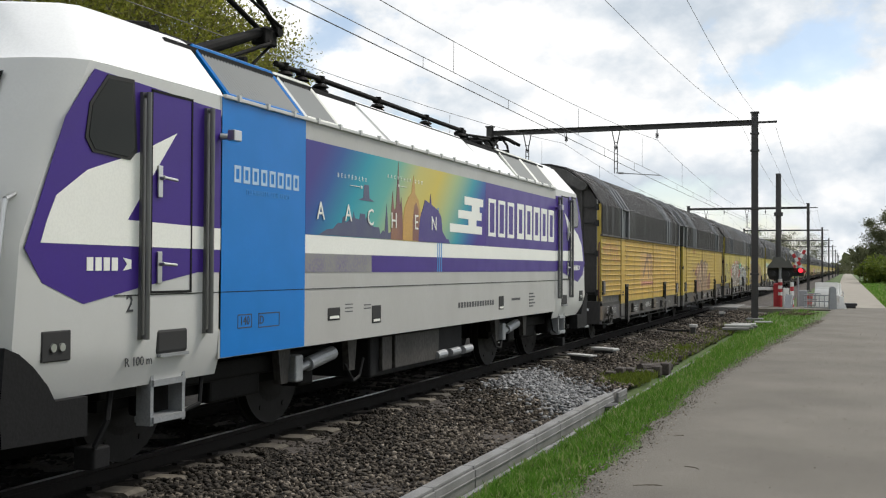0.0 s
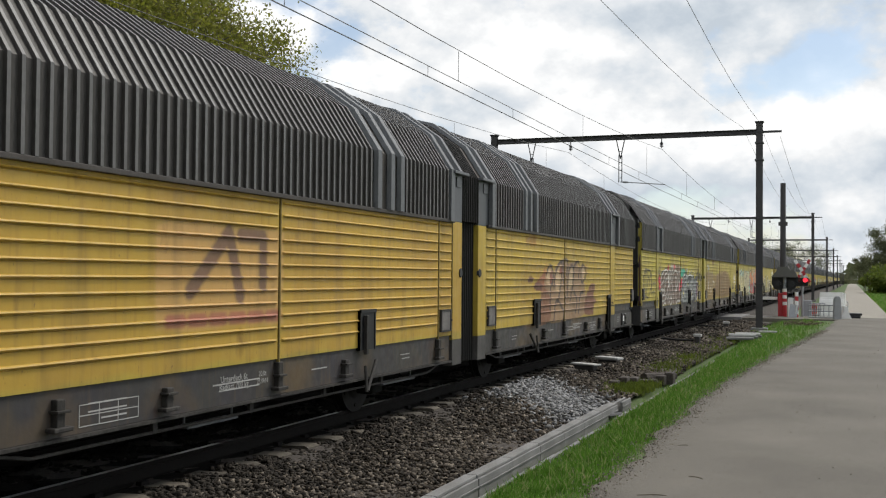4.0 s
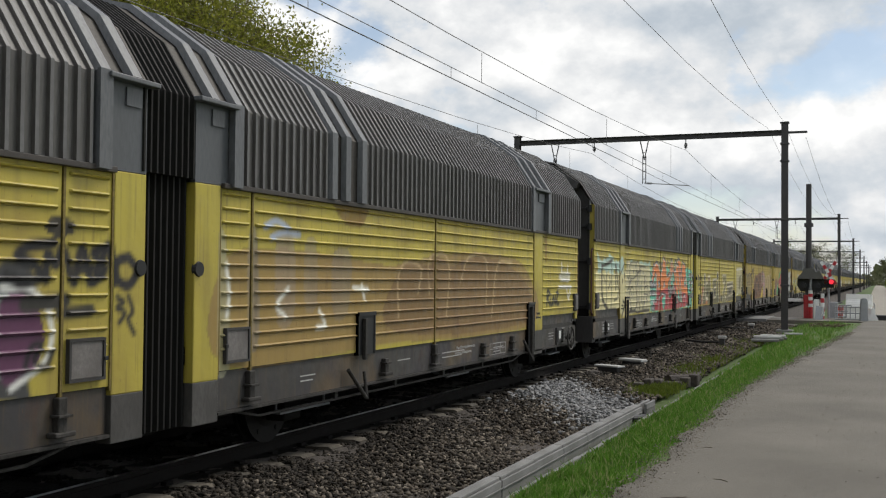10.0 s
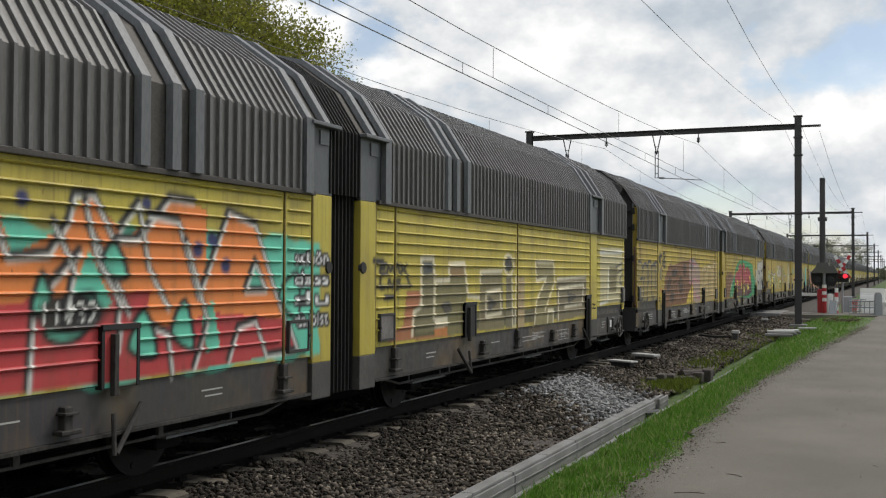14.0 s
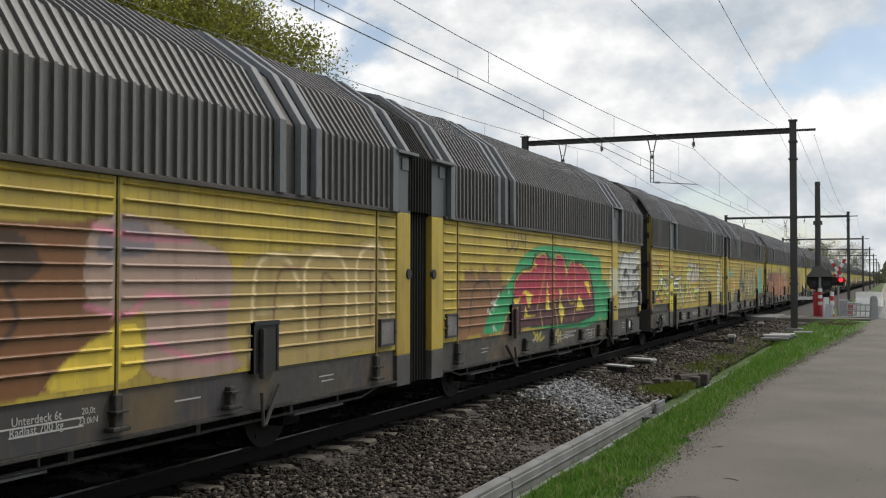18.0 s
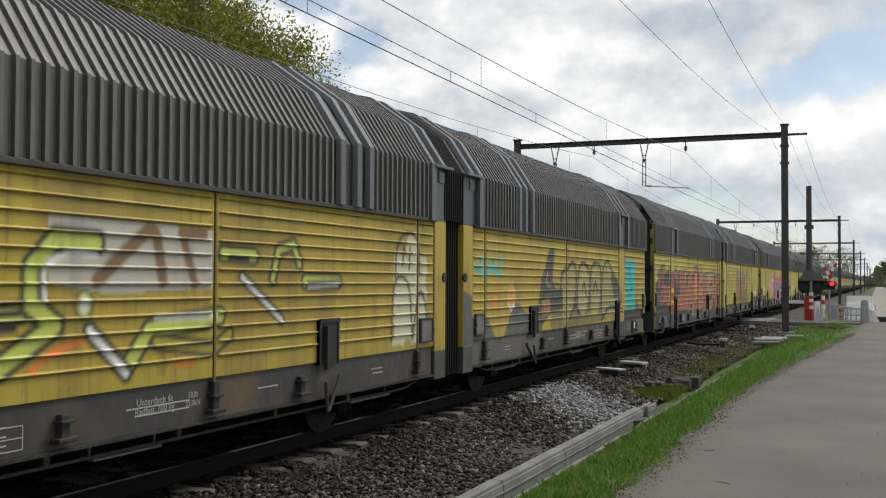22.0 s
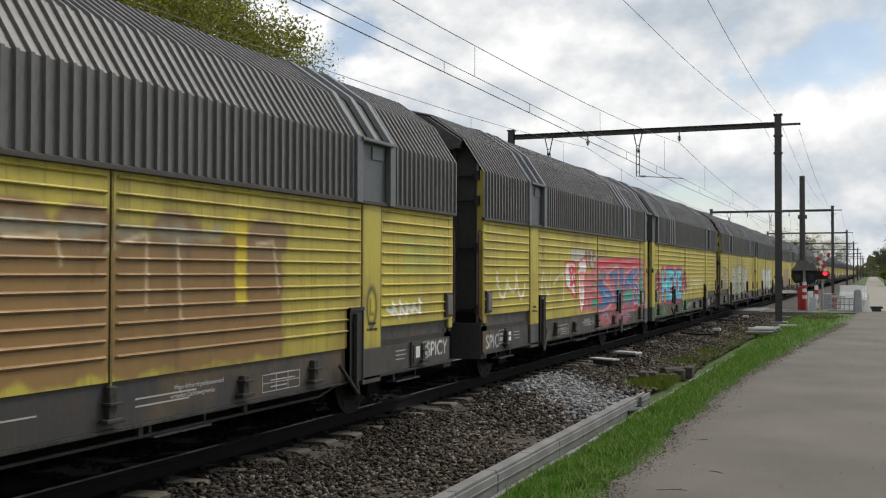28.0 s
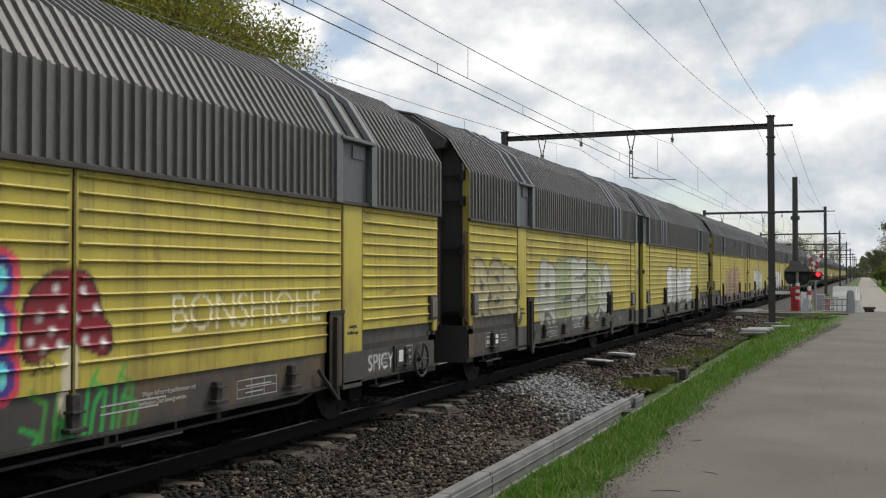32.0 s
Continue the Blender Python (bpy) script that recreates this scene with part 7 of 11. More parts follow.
    c.stroke([(11.27, 1.55), (12.11, 1.55)], 0.046, rgb(216, 216, 208))
    c.lay(c.inside(c.smooth([(10.4, 2.48), (10.54, 2.49), (10.54, 2.03), (10.45, 2.03)], True)) * 0.5, rgb(112, 62, 34))


def sketched_start(c):
    c.curve([(-11.75, 1.98), (-11.77, 1.63), (-11.67, 1.27), (-11.2, 1.04)], 0.104, SOOT)
    c.curve([(-11.72, 1.97), (-11.23, 2.03), (-10.84, 2.11)], 0.078, SOOT)
    c.curve([(-10.5, 1.49), (-10.51, 2.02), (-10.25, 1.49)], 0.078, SOOT)
    c.curve([(-11.2, 1.04), (-10.49, 1.04)], 0.078, SOOT)
    c.curve([(-11.36, 1.81), (-11.37, 1.08)], 0.046, SOOT)
    c.curve([(-10.88, 2.01), (-10.93, 1.06)], 0.046, SOOT)
    c.curve([(-11.21, 1.5), (-11.01, 1.63), (-11.08, 1.75)], 0.046, SOOT)
    c.curve([(-10.64, 1.24), (-10.34, 1.29), (-10.26, 1.42)], 0.046, SOOT)
    c.curve([(-10.19, 1.76), (-9.62, 2.1)], 0.046, SOOT)
    c.curve([(-11.59, 1.75), (-11.46, 1.63)], 0.046, SOOT)
    c.curve([(-9.9, 1.69), (-9.93, 1.62)], 0.065, CHARCOAL)
    c.curve([(-9.73, 1.83), (-9.7, 1.73)], 0.065, CHARCOAL)
    c.curve([(-9.95, 0.88), (-9.69, 1.14), (-9.86, 1.21)], 0.065, CHARCOAL)


def block_letters(c):
    c.curve([(1.06, 1.8), (0.95, 1.78), (0.92, 1.69), (1.06, 1.7)], 0.058, INKY)
    c.curve([(0.93, 1.74), (1.03, 1.75)], 0.058, INKY)
    c.curve([(1.09, 1.69), (1.13, 1.77), (1.19, 1.72), (1.25, 1.78), (1.28, 1.69)], 0.058, INKY)
    c.curve([(1.3, 1.69), (1.36, 1.79), (1.43, 1.7)], 0.058, INKY)
    c.curve([(1.45, 1.79), (1.6, 1.7)], 0.058, INKY)
    c.curve([(1.6, 1.79), (1.45, 1.69)], 0.058, INKY)
    c.curve([(0.78, 1.77), (0.79, 1.46)], 0.058, INKY)
    c.curve([(0.93, 1.63), (0.93, 1.53), (1.04, 1.53)], 0.058, INKY)
    c.curve([(1.12, 1.53), (1.16, 1.62), (1.24, 1.52), (1.28, 1.62)], 0.058, INKY)
    c.curve([(1.44, 1.61), (1.34, 1.6), (1.42, 1.56), (1.35, 1.51)], 0.058, INKY)
    c.curve([(1.6, 1.7), (1.72, 1.54)], 0.058, INKY)
    c.stroke([(0.74, 1.83), (0.99, 1.82)], 0.078, INKY)
    c.stroke([(1.04, 1.42), (1.26, 1.42)], 0.078, INKY)
    c.stroke([(0.82, 1.54), (1.7, 1.54)], 0.039, INKY)
    c.area([(1.13, 0.91), (1.19, 1.01), (1.54, 1.08), (1.63, 1.49), (2.03, 1.49), (2.08, 1.27), (2.93, 1.12), (2.94, 0.88)], rgb(150, 98, 68))
    c.area([(1.84, 0.92), (3.44, 0.92), (9.53, 0.94), (9.52, 1.14), (3.44, 1.16), (1.83, 1.12)], rgb(84, 80, 54))
    c.area([(2.04, 1.86), (2.4, 1.87), (2.47, 0.98), (1.89, 0.96), (1.83, 1.28), (2.08, 1.35)], rgb(110, 104, 76))
    c.area([(2.07, 1.84), (2.36, 1.84), (2.4, 1.7), (2.13, 1.68)], rgb(70, 72, 72))
    c.area([(2.92, 1.79), (3.43, 1.82), (3.54, 1.46), (3.44, 0.91), (2.94, 0.89), (2.47, 1.03), (2.51, 1.59), (2.92, 1.56)], rgb(110, 104, 70))
    c.area([(2.92, 1.79), (3.43, 1.81), (3.45, 1.65), (2.98, 1.65)], rgb(126, 104, 70))
    c.area([(2.63, 1.31), (2.93, 1.33), (3.05, 1.23), (2.81, 1.16)], rgb(66, 62, 56))
    c.area([(2.47, 1.14), (2.87, 1.15), (2.91, 1.02), (2.47, 1.01)], rgb(196, 188, 164))
    c.area([(2.45, 1.0), (2.87, 1.01), (2.88, 0.89), (2.47, 0.91)], rgb(172, 110, 62))
    c.stroke([(2.05, 1.33), (2.04, 1.88), (2.41, 1.89), (2.46, 1.6), (2.92, 1.61)], 0.065, rgb(196, 188, 164))
    c.stroke([(2.46, 1.6), (2.44, 1.14)], 0.065, rgb(196, 188, 164))
    c.stroke([(2.92, 1.61), (2.92, 1.81), (3.45, 1.83), (3.59, 1.39), (4.13, 1.36)], 0.065, rgb(196, 188, 164))
    c.stroke([(1.79, 0.96), (1.83, 1.22), (2.05, 1.3)], 0.065, rgb(196, 188, 164))
    c.area([(4.05, 1.71), (4.93, 1.73), (5.05, 0.89), (3.99, 0.9)], rgb(112, 104, 76))
    c.area([(4.37, 1.38), (4.75, 1.26), (4.37, 1.15)], rgb(66, 62, 56))
    c.stroke([(4.28, 1.42), (4.87, 1.46), (4.91, 1.12), (4.28, 1.09), (4.28, 1.42)], 0.052, rgb(196, 188, 164))
    c.stroke([(4.05, 1.58), (4.05, 1.72), (4.93, 1.74)], 0.052, rgb(196, 188, 164))
    c.area([(5.1, 1.65), (5.38, 1.65), (5.43, 0.88), (5.12, 0.89)], rgb(104, 98, 76))
    c.area([(5.07, 1.78), (5.1, 1.91), (5.27, 1.95), (5.38, 1.86), (5.34, 1.76), (5.21, 1.72)], rgb(60, 58, 56), True)
    c.curve([(5.0, 1.78), (5.06, 1.94), (5.27, 1.97), (5.45, 1.87), (5.41, 1.73), (5.21, 1.67), (5.0, 1.78)], 0.046, rgb(196, 188, 164))
    c.curve([(5.38, 1.63), (5.43, 0.9)], 0.046, rgb(196, 188, 164))
    c.curve([(5.56, 1.65), (5.54, 0.88)], 0.046, rgb(196, 188, 164))
    c.area([(5.65, 1.65), (5.97, 1.65), (5.98, 0.85), (5.67, 0.86)], rgb(148, 130, 98))
    c.area([(6.56, 1.87), (7.48, 1.87), (7.49, 1.56), (7.0, 1.14), (7.56, 1.16), (7.45, 0.84), (6.48, 0.85), (6.57, 1.19), (6.99, 1.57), (6.57, 1.61)], rgb(120, 112, 78))
    c.stroke([(6.57, 1.57), (6.52, 1.89), (7.5, 1.9), (7.58, 1.56), (7.04, 1.1)], 0.052, rgb(196, 188, 164))
    c.stroke([(6.48, 0.87), (6.57, 1.26), (7.12, 1.64), (6.61, 1.58)], 0.052, rgb(196, 188, 164))
    c.area([(7.67, 1.6), (9.57, 1.64), (9.59, 0.93), (7.69, 0.89)], rgb(106, 98, 76))
    c.area([(8.34, 1.39), (8.96, 1.29), (8.4, 1.17)], rgb(62, 58, 52))
    c.stroke([(7.8, 0.92), (7.8, 1.44), (9.4, 1.5), (9.29, 1.15), (8.17, 1.12)], 0.052, rgb(196, 188, 164))
    c.stroke([(7.18, 0.89), (7.22, 1.09), (7.5, 1.08), (7.5, 0.88)], 0.052, rgb(196, 188, 164))
    c.stroke([(7.72, 1.61), (9.57, 1.65)], 0.052, rgb(196, 188, 164))
    c.area([(10.59, 2.22), (12.65, 2.25), (12.79, 1.11), (10.61, 1.11)], rgb(168, 160, 126))
    c.area([(11.31, 1.84), (12.0, 1.87), (11.9, 1.33), (11.32, 1.32)], rgb(112, 104, 72))
    c.stroke([(11.27, 1.79), (11.22, 1.15), (10.61, 1.11)], 0.058, rgb(206, 204, 196))
    c.stroke([(10.59, 2.12), (12.66, 2.17)], 0.058, rgb(206, 204, 196))
    c.curve([(12.0, 1.72), (12.58, 1.8), (12.2, 1.54), (12.67, 1.48)], 0.046, INKY)
    c.curve([(11.89, 1.84), (12.42, 1.93)], 0.046, INKY)


def weathered_row(c):
    c.curve([(-12.35, 1.43), (-12.35, 1.89), (-12.29, 1.97), (-12.04, 1.98), (-11.87, 1.9), (-11.81, 1.78)], 0.072, rgb(52, 56, 68))
    c.curve([(-11.84, 1.74), (-11.69, 1.91), (-11.53, 1.95), (-11.34, 1.87), (-11.3, 1.4), (-11.36, 1.06)], 0.072, rgb(52, 56, 68))
    c.curve([(-11.32, 1.83), (-11.17, 1.99), (-10.93, 1.99), (-10.83, 1.84), (-10.84, 1.38), (-10.73, 1.01)], 0.072, rgb(52, 56, 68))
    c.curve([(-10.83, 1.88), (-10.66, 1.93), (-10.43, 1.92), (-10.4, 1.37)], 0.072, rgb(52, 56, 68))
    c.curve([(-10.55, 1.91), (-10.35, 1.99), (-10.14, 1.97), (-10.08, 1.8)], 0.072, rgb(52, 56, 68))
    c.curve([(-12.25, 1.2), (-12.03, 1.1), (-11.8, 1.13), (-11.68, 1.24)], 0.072, rgb(52, 56, 68))
    c.curve([(-11.67, 1.08), (-11.42, 1.04), (-11.23, 1.13)], 0.072, rgb(52, 56, 68))
    c.curve([(-12.03, 1.58), (-11.8, 1.62)], 0.072, rgb(52, 56, 68))
    c.curve([(-11.71, 1.33), (-11.68, 1.58), (-11.59, 1.62)], 0.072, rgb(52, 56, 68))
    c.curve([(-11.14, 1.83), (-11.13, 1.48)], 0.072, rgb(52, 56, 68))
    c.curve([(-10.65, 1.19), (-10.57, 1.05), (-10.17, 1.09)], 0.072, rgb(52, 56, 68))
    c.stroke([(-9.92, 2.23), (-9.83, 1.96)], 0.085, INKY)
    c.stroke([(-10.05, 2.1), (-9.74, 2.16)], 0.085, INKY)
    c.stroke([(-10.01, 2.0), (-9.79, 2.19)], 0.085, INKY)
    c.stroke([(-9.7, 2.16), (-9.6, 2.0)], 0.085, INKY)
    c.curve([(-9.46, 2.2), (-9.26, 2.24), (-9.26, 2.13), (-9.45, 2.02), (-9.17, 2.0)], 0.085, INKY)
    c.curve([(-9.53, 1.95), (-9.2, 1.87)], 0.085, INKY)
    c.area([(-9.92, 1.65), (-9.87, 1.78), (-9.74, 1.85), (-9.6, 1.78), (-9.62, 1.63), (-9.73, 1.58)], rgb(124, 114, 80), True)
    c.curve([(-9.92, 1.65), (-9.87, 1.78), (-9.74, 1.85), (-9.6, 1.78), (-9.62, 1.63), (-9.73, 1.58), (-9.92, 1.65)], 0.065, rgb(74, 72, 66))
    c.curve([(-9.91, 1.28), (-9.82, 1.35), (-9.73, 1.25), (-9.64, 1.37), (-9.54, 1.26)], 0.046, rgb(150, 76, 48))
    c.curve([(-9.9, 0.88), (-9.89, 1.0)], 0.046, rgb(50, 46, 40))
    c.curve([(-9.83, 0.99), (-9.8, 0.87), (-9.74, 0.94), (-9.69, 0.86), (-9.67, 0.98)], 0.046, rgb(50, 46, 40))
    c.curve([(-9.61, 0.96), (-9.52, 0.95), (-9.61, 0.86), (-9.49, 0.85)], 0.046, rgb(50, 46, 40))
    c.area([(-9.22, 0.9), (-9.25, 1.55), (-9.05, 1.71), (-8.61, 1.96), (-8.14, 1.94), (-7.49, 1.99), (-6.77, 2.07), (-5.96, 2.09), (-5.24, 2.15), (-5.2, 1.57), (-5.69, 1.22), (-6.12, 0.92), (-8.13, 0.89)], rgb(106, 72, 45), True)
    c.area([(-8.94, 1.43), (-8.61, 1.65), (-8.43, 1.53), (-8.71, 1.2)], rgb(58, 44, 34), True)
    c.area([(-8.26, 1.82), (-7.63, 1.83), (-7.62, 1.68), (-8.26, 1.65)], rgb(58, 44, 34), True)
    c.area([(-7.35, 1.52), (-6.92, 1.65), (-6.76, 1.25), (-7.2, 1.2)], rgb(60, 46, 36), True)
    c.area([(-8.6, 1.09), (-8.25, 1.3), (-8.0, 1.11), (-8.25, 0.95)], rgb(58, 44, 36), True)
    c.area([(-6.77, 1.91), (-6.46, 2.01), (-6.21, 1.78), (-6.53, 1.64)], rgb(62, 46, 36), True)
    c.curve([(-9.09, 1.11), (-8.93, 1.32), (-9.04, 1.54)], 0.046, rgb(62, 46, 36))
    c.curve([(-7.88, 1.05), (-7.62, 1.4), (-7.35, 1.46)], 0.046, rgb(62, 46, 36))
    c.curve([(-6.91, 1.06), (-6.45, 1.38), (-6.53, 1.64)], 0.046, rgb(62, 46, 36))
    c.curve([(-8.37, 1.3), (-8.13, 1.47), (-7.62, 1.52)], 0.046, rgb(62, 46, 36))
    c.area([(-6.15, 0.93), (-5.78, 1.22), (-5.23, 1.35), (-5.23, 0.95)], rgb(188, 164, 60), True)
    c.area([(-5.75, 1.5), (-5.7, 2.1), (-5.05, 2.16), (-4.44, 2.02), (-4.0, 1.87), (-3.89, 1.48), (-3.77, 0.92), (-5.04, 0.94), (-5.14, 1.42)], rgb(146, 124, 112), True)
    c.area([(-5.64, 1.85), (-5.57, 2.07), (-5.14, 2.12), (-5.04, 1.9)], rgb(112, 104, 108), True)
    c.curve([(-5.78, 1.5), (-5.33, 1.42), (-5.04, 1.57), (-4.43, 1.49)], 0.046, rgb(178, 112, 128))
    c.curve([(-5.04, 1.2), (-4.43, 1.02), (-3.89, 1.04)], 0.046, rgb(178, 112, 128))
    c.curve([(-4.22, 1.48), (-3.82, 1.44), (-3.82, 1.0)], 0.046, rgb(178, 112, 128))
    c.curve([(-5.7, 2.07), (-5.24, 2.01), (-4.54, 2.01)], 0.046, rgb(178, 112, 128))
    c.area([(-3.77, 0.92), (-3.82, 1.8), (-2.81, 1.97), (-1.72, 2.04), (-0.97, 2.1), (-0.65, 1.06), (-1.12, 0.93)], rgb(150, 130, 82), True)
    c.curve([(-3.66, 0.99), (-3.55, 1.8), (-3.06, 1.89), (-2.81, 1.63)], 0.046, rgb(194, 176, 134))
    c.curve([(-2.68, 1.12), (-2.68, 1.81), (-2.28, 1.94), (-1.86, 1.81), (-1.86, 1.1)], 0.046, rgb(194, 176, 134))
    c.curve([(-1.57, 1.09), (-1.57, 1.9), (-0.97, 2.01), (-0.81, 1.25)], 0.046, rgb(194, 176, 134))
    c.curve([(-3.54, 1.39), (-2.94, 1.42)], 0.046, rgb(194, 176, 134))
    c.curve([(-3.3, 0.98), (-3.19, 1.72), (-2.81, 1.8)], 0.039, rgb(112, 84, 56))
    c.curve([(-2.41, 1.11), (-2.34, 1.72), (-2.06, 1.63)], 0.039, rgb(112, 84, 56))
    c.curve([(-1.27, 1.17), (-1.27, 1.82)], 0.039, rgb(112, 84, 56))
    c.lay(c.inside(c.smooth([(-8.15, 2.56), (-7.5, 2.58), (-7.63, 2.41), (-8.02, 2.42)], True)) * 0.7, rgb(96, 54, 34))
    c.lay(c.inside(c.smooth([(-12.21, 2.39), (-12.0, 2.4), (-11.99, 2.06), (-12.11, 2.05)], True)) * 0.7, rgb(80, 54, 34))


INKY, CHALK, BROWN, GREYISH = rgb(38, 36, 38), rgb(196, 196, 190), rgb(132, 92, 62), rgb(126, 122, 112)


def slack(n, s):
    """How far a half wagon stands from the even spacing of the train."""
    return (0, 0.08, 0.13)[min(n, 2)] if s < 0 else (0, 0, 0.05)[min(n, 2)]


def set_out(c, n, s, piece):
    """Sprays a piece whose places are given by the even spacing."""
    Y, y0, d = c.Y, c.y0, slack(n, s)
    c.Y, c.y0 = Y + d, y0 + d
    piece(c)
    c.Y, c.y0 = Y, y0


def spray(n, s):
    """The paint on half wagon n (s = -1: first half, 1: second), y from its bellows, z above the rails."""
    c = Canvas(-HALF if s < 0 else 0.0, 0.0 if s < 0 else HALF, 10 * n + s + 1)
    c.over_pockets = (n, s) in ((2, -1), (3, 1), (6, -1), (5, -1), (6, 1))
    if (n, s) == (0, -1):
        # ochre tint over the whole wall, faded firm's sign as plain shapes
        c.cloud(-12.55, -0.3, 0.9, 2.6, rgb(168, 128, 52), 0.02, 0.5, 0.5)
        c.cloud(-7.6, -5.5, 1.22, 2.14, rgb(178, 140, 90), 0.02, 0.4, 0.8)
        c.stroke([(-7.1, 1.55), (-6.5, 2.08), (-6.3, 1.50)], 0.16, rgb(112, 86, 66)).stroke([(-6.3, 2.06), (-5.9, 2.06), (-5.9, 1.6)], 0.15, rgb(112, 86, 66))
        for k in range(6):
            c.stroke([(-7.4 + 0.32 * k, 1.30), (-7.2 + 0.32 * k, 1.30)], 0.12, rgb(150, 96, 76))
        c.scrawl(-12.3, -10.6, 2.0, 2.3, 6, 0.05, rgb(160, 110, 70))
        c.scrawl(-11.4, -10.4, 1.8, 2.15, 4, 0.035, rgb(150, 90, 70))
    elif (n, s) == (0, 1):
        c.cloud(0.3, 12.5, 0.87, 2.6, rgb(176, 142, 56), 0.02, 0.5, 0.3)
        tan_letters(c)
        c.cloud(2.9, 3.6, 2.25, 2.46, rgb(120, 70, 40), 0.06, 0.2, 0.7)
    elif (n, s) == (1, -1):
        c.scrawl(-12.3, -10.9, 1.25, 2.0, 5, 0.05, INKY).stroke([(-12.3, 1.6), (-11.9, 1.95), (-11.2, 1.9), (-11.0, 1.5), (-11.5, 1.15), (-12.2, 1.25), (-12.3, 1.6)], 0.05, INKY)
        c.scrawl(-11.0, -10.4, 1.45, 1.62, 4, 0.03, INKY).scrawl(-11.0, -10.4, 1.18, 1.36, 4, 0.03, INKY)
        c.word("RAUS", -10.25, -9.80, 1.80, 1.95, INKY, None, slant=-0.06).word("FORT", -10.25, -9.85, 1.62, 1.74, INKY, None)
        c.oval(-10.12, 0.97, 0.13, 0.10, rgb(64, 62, 60)).stroke([(-10.1, 1.42), (-10.0, 1.34), (-9.92, 1.44), (-9.84, 1.36)], 0.02, INKY)
        c.cloud(-5.15, -1.55, 0.86, 1.78, rgb(62, 62, 62), 0.08, 0.4)
        c.cloud(-5.5, -4.5, 1.72, 2.02, rgb(50, 150, 124), 0.06, 0.2)
        set_out(c, n, s, brown_white_piece)
        set_out(c, n, s, chrome_piece)
    elif (n, s) == (1, 1):
        set_out(c, n, s, faded_piece)
    elif (n, s) == (2, -1):
        c.cloud(-12.5, -9.7, 0.9, 1.85, rgb(196, 186, 140), 0.06, 0.5).cloud(-12.2, -10.0, 1.85, 2.15, rgb(160, 190, 190), 0.10, 0.4, 0.8)
        set_out(c, n, s, sketched_start)
        c.cloud(-9.75, -9.0, 0.9, 1.95, rgb(190, 178, 132), 0.04, 0.4).cloud(-9.6, -6.9, 1.9, 2.12, rgb(150, 186, 186), 0.06, 0.4, 0.7)
        set_out(c, n, s, cream_and_orange_piece)
        set_out(c, n, s, orange_piece_end)
        for k, w in enumerate(("schön", "dass", "du", "da bist")):
            c.word(w, -1.05, -0.42, 1.78 - 0.2 * k, 1.90 - 0.2 * k, rgb(222, 222, 216), INKY, 0.035)
        for k, w in enumerate(("Willkommen", "auf dieser")):
            c.word(w, -6.92, -6.12 - 0.1 * k, 1.50 - 0.19 * k, 1.64 - 0.19 * k, rgb(222, 222, 216), INKY, 0.035)
        c.word("Welt", -6.72, -6.3, 0.92, 1.05, rgb(222, 222, 216), INKY, 0.035)
        c.scrawl(-6.75, -6.3, 1.08, 1.2, 4, 0.03, rgb(222, 222, 216))
    elif (n, s) == (2, 1):
        set_out(c, n, s, block_letters)
    elif (n, s) == (3, -1):
        c.cloud(-12.4, -10.3, 1.0, 1.95, rgb(120, 108, 64), 0.05, 0.4)
        c.cloud(-12.3, -10.5, 1.1, 1.9, rgb(146, 126, 64), 0.1, 0.3, 0.5)
        set_out(c, n, s, weathered_row)
    elif (n, s) == (3, 1):
        c.cloud(1.3, 4.0, 0.88, 1.60, rgb(122, 86, 58), 0.06, 0.3).cloud(1.5, 3.0, 1.5, 1.80, rgb(118, 86, 56), 0.10, 0.2)
        c.curve([(1.7, 1.0), (1.8, 1.5), (2.1, 1.66), (2.5, 1.6), (2.55, 1.1)], 0.05, rgb(74, 56, 44)).curve([(2.9, 1.0), (2.95, 1.5), (3.3, 1.55), (3.4, 1.1)], 0.05, rgb(74, 56, 44))
        c.curve([(3.2, 2.35), (3.3, 2.12), (3.5, 2.2)], 0.03, INKY).curve([(3.6, 2.4), (3.58, 2.15), (3.75, 2.2), (3.8, 2.38)], 0.03, INKY).curve([(3.9, 2.36), (4.05, 2.25), (4.15, 2.4), (4.1, 2.1)], 0.03, INKY)
        c.cloud(8.6, 9.7, 0.9, 1.6, rgb(40, 124, 80), 0.12, 0.3)
        set_out(c, n, s, red_green_piece)
        c.cloud(10.4, 12.45, 1.0, 2.2, rgb(150, 150, 146), 0.08, 0.3)
        c.burner(10.5, 12.35, 1.0, 2.2, 2, [rgb(176, 176, 170), rgb(166, 166, 160)], rgb(40, 40, 42))
        c.curve([(10.6, 1.2), (10.75, 1.7), (11.1, 1.9), (11.3, 1.6), (11.0, 1.3)], 0.04, rgb(44, 44, 46)).curve([(11.6, 1.15), (11.75, 1.6), (12.0, 1.5), (12.2, 1.9)], 0.04, rgb(44, 44, 46))
        c.cloud(9.6, 10.4, 1.4, 1.9, rgb(170, 168, 150), 0.1, 0.3, 0.8)
    elif (n, s) == (4, -1):
        set_out(c, n, s, machine_piece_start)
        set_out(c, n, s, machine_piece)
        c.word("2018", -10.22, -9.84, 0.86, 1.0, INKY, None)
        c.cloud(-1.95, -0.95, 0.95, 2.0, rgb(184, 178, 150), 0.08, 0.2).oval(-1.4, 2.1, 0.2, 0.18, rgb(184, 178, 150))
